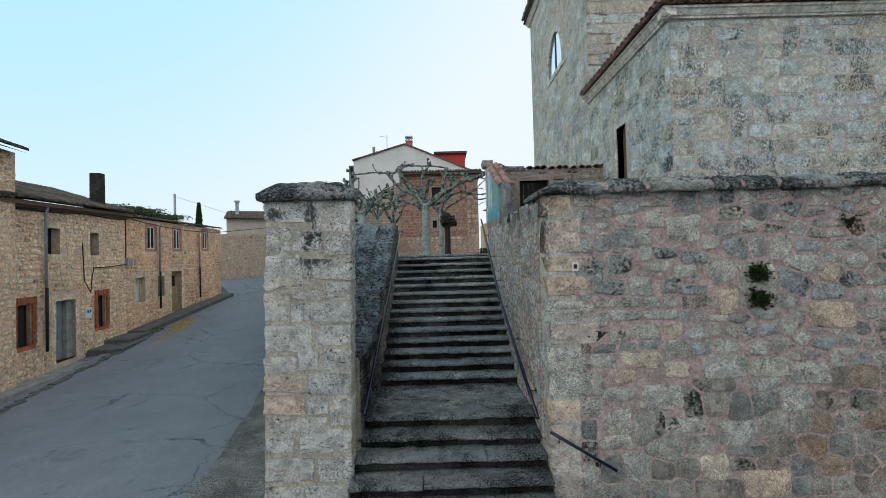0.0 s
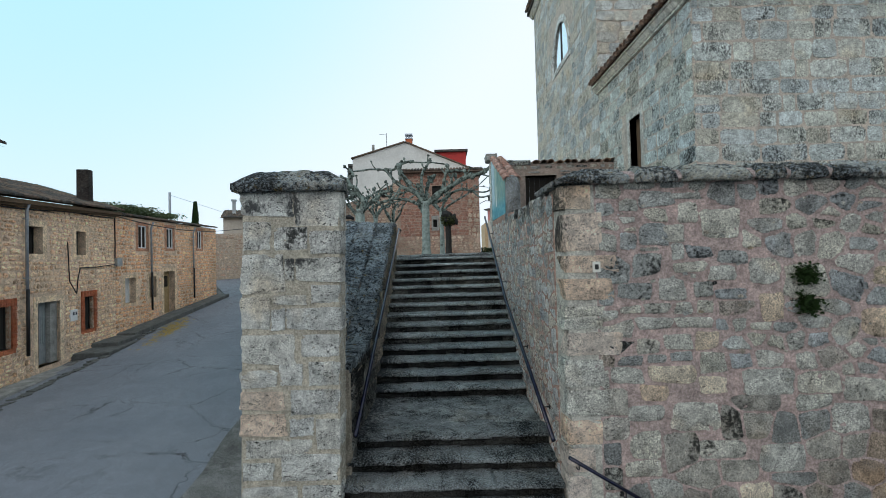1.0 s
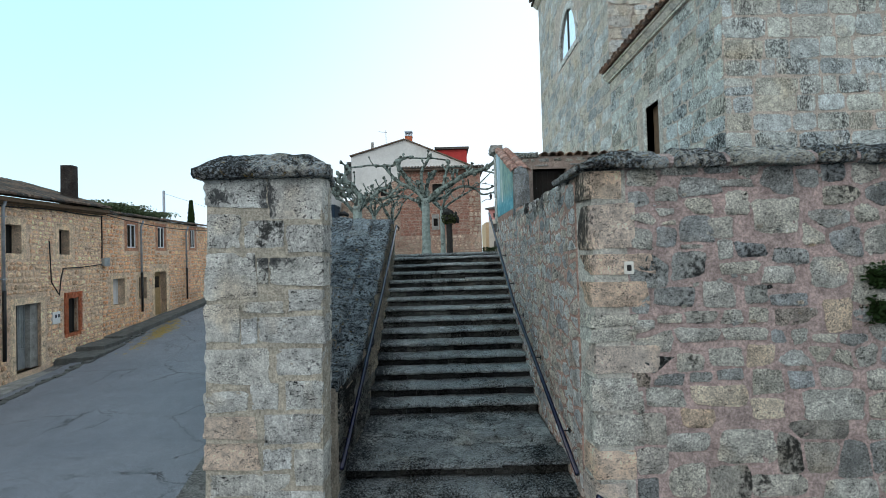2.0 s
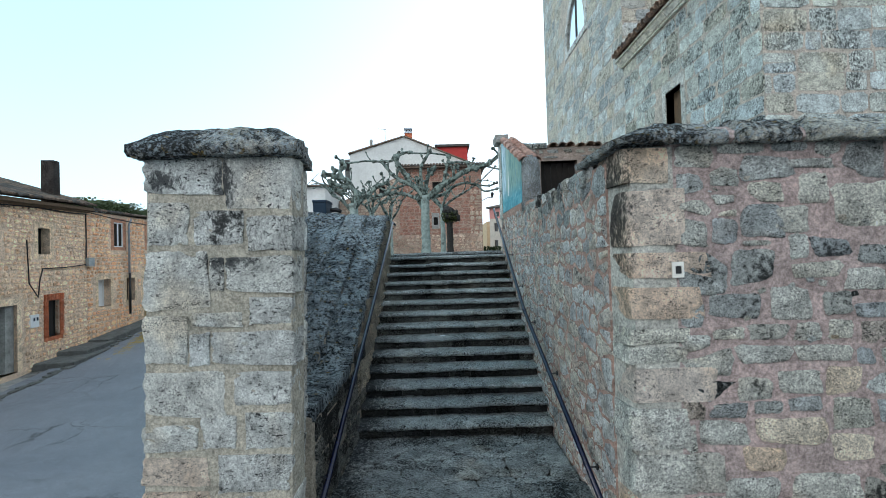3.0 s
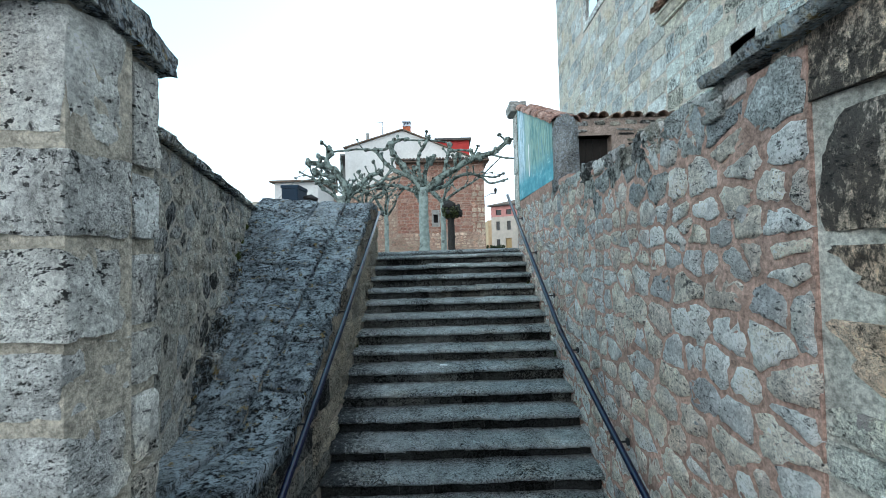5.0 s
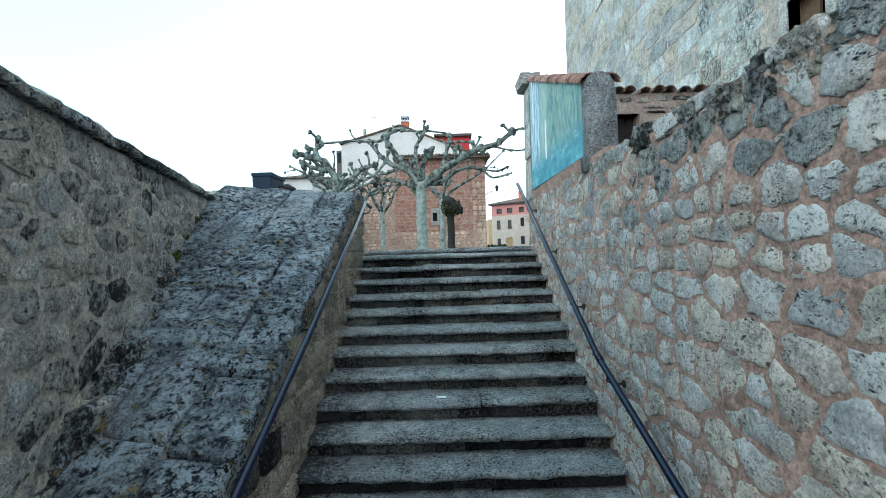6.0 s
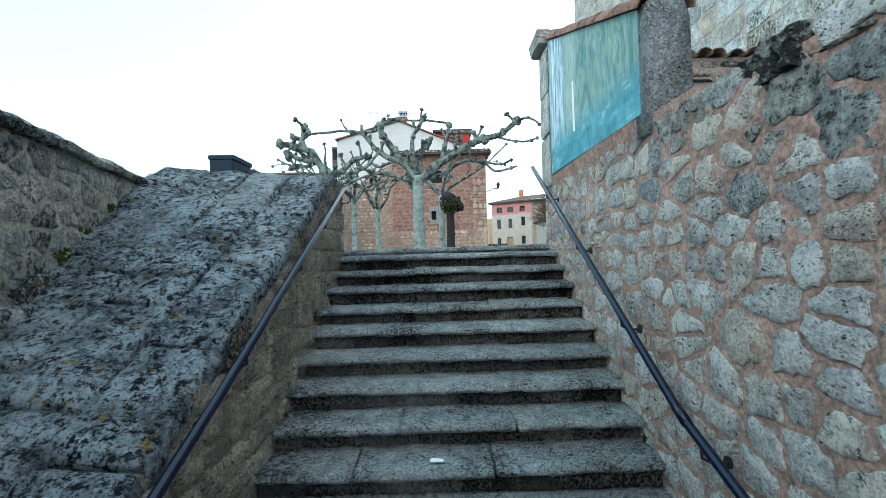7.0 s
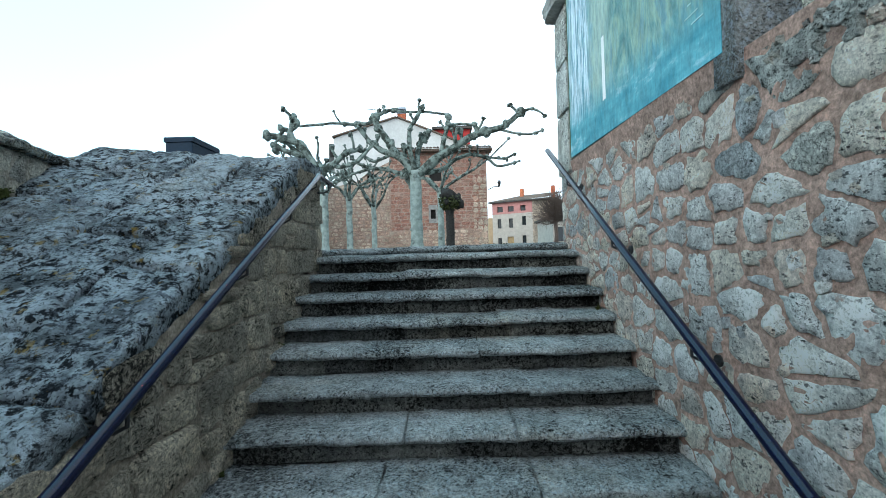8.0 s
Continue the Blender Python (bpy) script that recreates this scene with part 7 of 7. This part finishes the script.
LEFT = [
    ([(0, 0, 1.9), (0.16, 0, 2.35), (-0.1, 0, 2.84), (-0.39, 0, 3.12), (-0.78, 0, 3.23), (-1.12, 0, 3.27)], 0.12, 0.085, (0.5, 0.75, 1.0)),
    ([(-0.4, 0, 3.1), (-0.49, 0, 3.37), (-0.28, 0, 3.59), (-0.42, 0, 3.75)], 0.085, 0.075, (0.6, 1.0)),
    ([(-0.2, -0.1, 2.7), (-0.6, -0.2, 2.84), (-0.88, -0.2, 3.02), (-0.84, -0.2, 2.82)], 0.075, 0.06, (0.5, 0.75, 1.0)),
    ([(-0.15, 0.1, 2.7), (-0.46, 0.2, 2.96), (-0.72, 0.2, 3.2)], 0.065, 0.055, (0.6, 1.0)),
    ([(-0.3, 0.2, 2.65), (-0.75, 0.4, 2.72), (-0.95, 0.4, 2.66)], 0.06, 0.05, (0.5, 1.0)),
    ([(0.05, 0, 1.95), (0.5, 0.2, 2.45), (0.95, 0.2, 2.8), (1.3, 0.3, 2.95)], 0.11, 0.06, (0.7, 1.0)),
    ([(0.6, 0.2, 2.5), (0.9, -0.2, 2.35), (1.4, -0.3, 2.5), (1.75, -0.3, 2.9)], 0.06, 0.04, (0.5, 1.0)),
    ([(0, 0.1, 1.95), (0.1, 0.8, 2.5), (-0.1, 1.4, 2.8)], 0.09, 0.05, (0.6, 1.0)),
]
pollard(-3.5, 20.0, 2.1, 0.19, 5.0, LEFT, "pollarded plane tree with knobbed limbs beside the cheek wall")
for k, (x, y, h, r, reach, lab) in enumerate(((-3.85, 26.8, 2.5, 0.14, 1.6, "slim pollarded plane tree before the brick house"), (-2.9, 27.4, 2.2, 0.12, 1.3, "slim pollarded plane tree with a low head"), (-4.75, 26.2, 2.6, 0.18, 1.5, "pollarded plane tree with pale bark"), (0.02, 26.5, 2.7, 0.14, 1.9, "slim plane tree with whippy upper limbs"))):
    pollard(x, y, h, r, 8.0 + k * 2.3, wild_limbs(h, r * 1.05, 50 + k, reach), lab)

rng = random.Random(12)
ivy = hub("ivy_tree", "dark rough-barked pollard with ivy leaves round its head", "tree", at=(0.36, 24.5, TERRACE))
bm = trunk_of(1.75, 0.165, 4.0)
part("trunk", bm, M_DARKBARK, ivy, smooth=True)
bm = bmesh.new()
for k in range(16):
    knob(bm, (rng.gauss(0, 0.16), rng.gauss(0, 0.16), 1.95 + rng.uniform(-0.15, 0.45)), rng.uniform(0.12, 0.2), k)
part("head", bm, M_DARKBARK, ivy, "knotted dark head", smooth=True)
bm = bmesh.new()
for k in range(650):
    a, e = rng.uniform(0, 6.28), rng.uniform(-1.1, 0.5)
    c = Vector((math.cos(a) * math.cos(e), math.sin(a) * math.cos(e), math.sin(e))) * rng.uniform(0.25, 0.5)
    c = Vector((c.x * 0.85, c.y * 0.85, c.z * 0.8 + 1.95))
    u = Vector([rng.gauss(0, 1) for _ in range(3)]).normalized() * rng.uniform(0.03, 0.06)
    w = u.orthogonal() * 0.7
    bm.faces.new([bm.verts.new(c + u), bm.verts.new(c + w), bm.verts.new(c - u), bm.verts.new(c - w)])
part("leaves", bm, M_LEAF_IVY, ivy)

# dark container behind the cheek wall
box_ = hub("waste_container", "dark blue-grey waste container with a lid", "container", at=(-2.93, 13.35, TERRACE))
part("body", box(bmesh.new(), -0.17, -0.3, 0, 0.14, 0.3, 1.28, 0.02), M_BIN, box_)
bm = prism([(-0.31, 1.28), (-0.31, 1.32), (-0.29, 1.34), (0.29, 1.34), (0.31, 1.32), (0.31, 1.28)], -0.18, 0.15)
part("lid", bm, M_BIN, box_)
# bent bar standing for the round black bag beside the container
bm = bmesh.new()
tube(bm, [(0.2, -0.1, 1.1), (0.34, -0.1, 1.12), (0.46, -0.1, 1.06)], [0.05, 0.06, 0.04], 8)
part("handle", bm, M_IRON, box_, "black rounded lump beside the container", smooth=True)

# ---------- houses beyond the terrace ----------
rv = random.Random(55)
brick_house = hub("house", "red stone and brick house with a small tiled drip roof", "house", "houses beyond the terrace")
mb = facing(0, 40.7, 0, 0, -1)
BH = [rect(-0.72, 6.42, -0.36, 7.1), rect(-0.75, 9.2, 0.15, 10.15), rect(-5.35, 9.2, -4.8, 9.9)]
bhr = [(-0.72, 6.42, -0.36, 7.1), (-0.75, 9.2, 0.15, 10.15), (-5.35, 9.2, -4.8, 9.9)]
part("wall", panel([(-8.8, 3.0), (3.45, 3.0), (3.45, 11.35), (-3.6, 11.35), (-3.7, 10.7), (-6.0, 9.35), (-8.8, 8.7)], BH, 0.5, mb), mortar("earth mortar", (0.34, 0.225, 0.175), (0.40, 0.31, 0.25)), brick_house)
rows = layout(rv, -3.65, 3.45, lambda s: 5.6, lambda s: 11.3, (0.26, 0.34), (0.4, 0.8), 0.03, (0.92, 1.0), bhr)
lay_joined("stonework", mb, rows, FARSQUARE, 0.008, rv, stone("red sandstone blocks", [(0.32, 0.155, 0.116), (0.36, 0.182, 0.136), (0.296, 0.144, 0.109), (0.368, 0.241, 0.186), (0.32, 0.163, 0.12)], island=True, lichen=0.42, dark=(0.1, 0.06, 0.05)), brick_house)
rows = layout(rv, -8.8, 3.45, lambda s: 3.2, lambda s: 5.6, (0.2, 0.34), (0.3, 0.7), 0.03, (0.85, 1.0))
rows += layout(rv, -8.8, -3.7, lambda s: 5.6, lambda s: 8.7 + (s + 8.8) * 0.23 if s < -6 else 9.35 + (s + 6) * 0.58, (0.2, 0.32), (0.25, 0.6), 0.03, (0.85, 1.0), bhr)
rows += layout(rv, 2.4, 3.5, lambda s: 4.5, lambda s: 9.5, (0.35, 0.5), (0.45, 0.6), 0.03, (0.95, 1.0))
lay_joined("stonework", mb, rows, FARSHAPE, 0.03, rv, M_FARSTONE, brick_house)
for r in bhr:
    bm = boxes((r[0], 0.25, r[1], r[2], 0.3, r[3]))
    bm.transform(mb)
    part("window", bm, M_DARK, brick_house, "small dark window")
bm = panel(rect(-0.86, 6.1, -0.22, 7.45), [BH[0]], 0.1, mb @ Matrix.Translation((0, -0.04, 0)))
part("surround", bm, M_CONCRETE, brick_house, "pale rendered window surround")
bm = prism([(-0.55, 11.3), (-0.55, 11.42), (0.6, 11.75), (0.6, 11.3)], -3.7, 3.9)
bm.transform(Matrix.Translation((0, 40.7, 0)))
rf = part("roof", bm, M_TILE_FAR, brick_house, "narrow drip roof of clay tiles")
tile_rows_joined("roof_tiles", Matrix.Translation((-3.7, 40.05, 11.42)), 7.6, 3, 16, rv, rf, 0.27)
part("body", boxes((-8.7, 41.2, 3.0, 3.4, 43.6, 8.6), (-3.5, 41.2, 9.5, 3.4, 43.6, 11.3)), M_MORTAR_HOUSE, brick_house)
bm = boxes((3.45, 40.9, 3.0, 3.5, 43.9, 11.2))
part("side_wall", bm, M_FARSTONE, brick_house)

white_house = hub("house", "white plastered gable house with a red dormer", "house", "houses beyond the terrace")
mw = facing(0, 44.0, 0, 0, -1)
part("wall", panel([(-8.5, 3.0), (3.6, 3.0), (3.6, 12.0), (-3.35, 15.0), (-8.2, 13.6), (-8.5, 13.4)], [], 0.5, mw), M_WHITEWASH, white_house)
part("body", boxes((-8.4, 44.5, 3.0, 3.5, 56, 11.9)), M_WHITEWASH, white_house)
for (s0, z0), (s1, z1) in (((-8.6, 13.52), (-3.35, 15.02)), ((-3.35, 15.02), (4.1, 11.82))):
    bm = prism([(-0.2, 0.0), (-0.2, 0.1), (12, 0.1), (12, 0.0)], 0, math.hypot(s1 - s0, z1 - z0))
    a = math.atan2(z1 - z0, s1 - s0)
    bm.transform(Matrix.Translation((s0, 44, z0)) @ Matrix.Rotation(-a, 4, "Y"))
    part("roof", bm, M_TILE_FAR, white_house, "clay tile roof edge")
ch = part("chimney", boxes((-3.3, 44.2, 14.2, -2.65, 44.9, 15.42)), M_BRICK, white_house, "red brick chimney")
part("cowl", boxes((-3.34, 44.16, 15.42, -2.61, 44.94, 15.5), (-3.26, 44.25, 15.5, -3.18, 44.8, 15.78), (-2.78, 44.25, 15.5, -2.7, 44.8, 15.78), (-3.05, 44.3, 15.5, -2.9, 44.8, 15.78), (-3.34, 44.16, 15.78, -2.61, 44.94, 15.92)), M_ZINC, ch, "grey metal chimney cowl")
part("chimney", boxes((-4.7, 46.2, 14.0, -4.2, 46.7, 15.2)), M_BRICK, white_house, "small pink chimney")
part("flue", tube(bmesh.new(), [(-6.6, 45, 13.9), (-6.6, 45, 15.1)], 0.14, 8), M_CONCRETE, white_house)
part("flue_cap", boxes((-6.4, 45.2, 14.6, -5.6, 45.8, 14.7)), M_IRON, white_house)
dorm = part("dormer", boxes((-0.3, 44.6, 12.4, 2.6, 49, 14.1)), M_REDPAINT, white_house, "red painted dormer")
part("dormer_roof", boxes((-0.5, 44.3, 14.1, 2.8, 49.3, 14.3)), M_TILE_FAR, dorm)
rdl = part("side_dormer", boxes((-9.1, 44.7, 11.0, -8.5, 47, 13.2)), M_DARKCONCRETE, white_house, "dark weathered side bay")
part("opening", boxes((-9.0, 44.66, 12.1, -8.55, 44.71, 13.0)), M_DARK, rdl)
aerial = hub("aerial", "thin metal television aerial on the roof", "aerial", at=(-5.3, 45.5, 14.2))
part("mast", tube(bmesh.new(), [(0, 0, 0), (0, 0, 2.2)], 0.025, 5), M_IRON, aerial)
part("arm", tube(bmesh.new(), [(-0.7, 0, 2.1), (0.1, 0, 2.0)], 0.02, 5), M_IRON, aerial)

low_house = hub("house", "low white house beyond the trees", "house", "houses beyond the terrace")
part("wall", boxes((-12.0, 36.5, 3.0, -8.9, 42, 9.3)), M_WHITEWASH, low_house)
bm = prism([(36.2, 9.3), (36.2, 9.42), (42.2, 10.4), (42.2, 9.3)], -12.3, -8.8)
part("roof", bm, M_TILE_FAR, low_house)
part("wall", boxes((-16.0, 44, 3.0, -12.2, 50, 9.2)), M_CREAMPLASTER, low_house)

far_house = hub("house", "cream and pink three-storey house far down the lane", "house", "houses beyond the terrace")
mq = facing(7.8, 75, 0, -0.55, -1)
rws = [(0.8, 10.0, 1.7, 10.8), (2.5, 10.0, 3.4, 10.8), (4.4, 10.0, 5.2, 10.8), (0.8, 7.6, 1.4, 9.0), (2.6, 7.6, 3.2, 9.0), (4.6, 7.9, 5.2, 9.2), (0.8, 5.0, 1.4, 6.2), (2.3, 4.0, 3.3, 6.3), (4.6, 5.2, 5.2, 6.4)]
part("wall", panel(rect(0, 3.0, 6.2, 9.7), [rect(*r) for r in rws[3:]], 0.4, mq), M_CREAMPLASTER, far_house)
part("wall", panel(rect(0, 9.7, 6.2, 11.4), [rect(*r) for r in rws[:3]], 0.4, mq), M_PINKPLASTER, far_house, "pink plastered top storey")
for r in rws:
    bm = boxes((r[0], 0.2, r[1], r[2], 0.25, r[3]))
    bm.transform(mq)
    part("window" if r[3] - r[1] < 2 else "door", bm, M_GLASS if r[3] - r[1] < 2 else M_WOODPALE, far_house)
bm = panel(rect(0, 3.0, 7, 11.6), [], 0.4, facing((mq @ Vector((6.2, 0, 0))).x, (mq @ Vector((6.2, 0, 0))).y, 0, 0.35, -1))
part("wall", bm, M_FARSTONE, far_house, "stone side wall")
bm = boxes((-0.4, -0.5, 11.4, 6.3, 6, 11.6), (6.3, -0.3, 11.4, 9, 6, 11.6))
bm.transform(mq)
part("roof", bm, M_TILE_FAR, far_house, "tiled eaves")
bm = bmesh.new()
v = [bm.verts.new(c) for c in ((-0.4, -0.5, 11.6), (8, -0.5, 11.6), (10, 5, 13.0), (3, 5, 12.9))]
bm.faces.new(v)
bm.transform(mq)
part("roof", bm, M_TILE_FAR, far_house)
for s in (3.4, 8.2):
    bm = boxes((s, 3, 11.9, s + 0.5, 3.5, 13.7))
    bm.transform(mq)
    part("chimney", bm, M_BRICK, far_house)
ochre = solid("house", boxes((8.2, 84, 3.0, 10.6, 92, 10.0)), M_YELLOWPLASTER)
tagged(ochre, "ochre plastered house at the end of the lane", "house", "houses beyond the terrace")
annex = hub("house", "pale house beyond the clipped bush", "house", "houses beyond the terrace")
part("wall", boxes((12.6, 58, 3.0, 22, 66, 7.6)), M_CREAMPLASTER, annex)
part("roof", boxes((12.2, 57.5, 7.6, 22, 66, 7.85)), M_TILE_FAR, annex)
part("window", boxes((13.1, 57.95, 5.0, 13.9, 57.99, 6.6)), M_GLASS, annex)

# bare clipped bush at the end of the lane and low hedge
bush = hub("bare_bush_tree", "round bare-twigged tree by the lane", "tree", at=(7.75, 38.0, TERRACE))
bm = bmesh.new()
tube(bm, [(0, 0, 0), (0.05, 0, 1.2), (0, 0, 2.4)], [0.16, 0.13, 0.12], 8)
part("trunk", bm, M_TWIG, bush, smooth=True)
bm = bmesh.new()
for k in range(300):
    a, e = rng.uniform(0, 6.28), rng.uniform(-0.5, 1.5)
    d = Vector((math.cos(a) * math.cos(e), math.sin(a) * math.cos(e), math.sin(e) * 0.95))
    l = rng.uniform(1.3, 2.0)
    o = Vector((0, 0, rng.uniform(1.9, 2.6)))
    mid = o + d * l * 0.5 + Vector((rng.gauss(0, 0.08), rng.gauss(0, 0.08), 0.2))
    end = o + d * l * 0.85 + Vector((rng.gauss(0, 0.15), rng.gauss(0, 0.15), 0.45))
    tube(bm, [o, mid, end], [0.028, 0.016, 0.006], 3, False)
    for _ in range(2):
        tube(bm, [mid, mid.lerp(end, 0.6) + Vector([rng.gauss(0, 0.22) for _ in range(3)])], [0.012, 0.005], 3, False)
part("crown", bm, M_TWIG, bush)
hedge = hub("hedge", "low clipped green hedge by the brick house", "hedge", at=(4.35, 41.5, TERRACE))
bm = bmesh.new()
for k in range(700):
    c = Vector((rng.uniform(-0.75, 0.75), rng.uniform(-0.3, 0.3), rng.uniform(0, 0.75)))
    u = Vector([rng.gauss(0, 1) for _ in range(3)]).normalized() * 0.07
    w = u.orthogonal() * 0.7
    bm.faces.new([bm.verts.new(c + u), bm.verts.new(c + w), bm.verts.new(c - u), bm.verts.new(c - w)])
part("leaves", bm, M_LEAF, hedge)
lamp = hub("street_lamp", "wall lantern on an iron bracket", "lamp", at=(3.5, 40.6, 8.4))
part("bracket", tube(bmesh.new(), [(0, 0, 0), (0.5, -0.1, 0.25), (0.85, -0.2, 0.2)], 0.03, 5), M_IRON, lamp)
bm = bmesh.new()
bmesh.ops.create_cone(bm, segments=6, radius1=0.08, radius2=0.14, depth=0.32, cap_ends=True, matrix=Matrix.Translation((0.85, -0.2, 0.38)))
bmesh.ops.create_cone(bm, segments=6, radius1=0.17, radius2=0.02, depth=0.16, cap_ends=True, matrix=Matrix.Translation((0.85, -0.2, 0.62)))
part("lantern", bm, M_IRON, lamp)

# shrubs, cypress and pole behind the street houses
bm = bmesh.new()
for k in range(9000):
    s = rng.uniform(2.6, 9.7)
    top = 7.0 + 0.38 * noise.noise((s * 0.7, 3, 0))
    c = mh2 @ Vector((s, 3.2 + rng.gauss(0, 0.5), top - abs(rng.gauss(0, 0.22))))
    u = Vector([rng.gauss(0, 1) for _ in range(3)]).normalized() * rng.uniform(0.025, 0.065)
    w = u.orthogonal() * 0.7
    bm.faces.new([bm.verts.new(c + u), bm.verts.new(c + w), bm.verts.new(c - u), bm.verts.new(c - w)])
shrubs = solid("shrubs", bm, M_SHRUB)
tagged(shrubs, "green shrubs growing behind the low house roof", "shrubs", kind="stuff")
cyp = hub("cypress", "dark slender cypress behind the houses", "tree", at=(-23.9, 44.0, 3.1))
part("trunk", tube(bmesh.new(), [(0, 0, 0), (0, 0, 5.5)], [0.14, 0.05], 6), M_DARKBARK, cyp)
bm = bmesh.new()
for k in range(800):
    z = rng.uniform(0.6, 6.6)
    r = 0.46 * (1 - (z / 6.75) ** 1.7) * rng.uniform(0.3, 1.2) + 0.05
    a = rng.uniform(0, 6.28)
    c = Vector((math.cos(a) * r, math.sin(a) * r, z))
    u = Vector((rng.gauss(0, 0.4), rng.gauss(0, 0.4), 1)).normalized() * 0.17
    w = u.orthogonal() * 0.5
    bm.faces.new([bm.verts.new(c + u), bm.verts.new(c + w), bm.verts.new(c - u), bm.verts.new(c - w)])
part("leaves", bm, M_LEAF, cyp)
pole = hub("utility_pole", "grey utility pole carrying a thin wire", "pole", at=(-21.5, 36.0, 1.5))
part("post", tube(bmesh.new(), [(0, 0, 0), (0, 0, 7.9)], [0.12, 0.09], 8), M_ZINC, pole)
part("wire", tube(bmesh.new(), [(0, 0, 7.7), (2.5, 4, 6.6), (5.5, 9, 6.1)], 0.012, 4), M_IRON, pole)
wire = hub("overhead_wire", "thin black wire from the low house to the trees", "wire", at=(0, 0, 0))
part("wire", tube(bmesh.new(), [(-14, 38, 6.9), (-11, 34, 7.6), (-7.6, 30, 9.05)], 0.014, 4), M_IRON, wire)
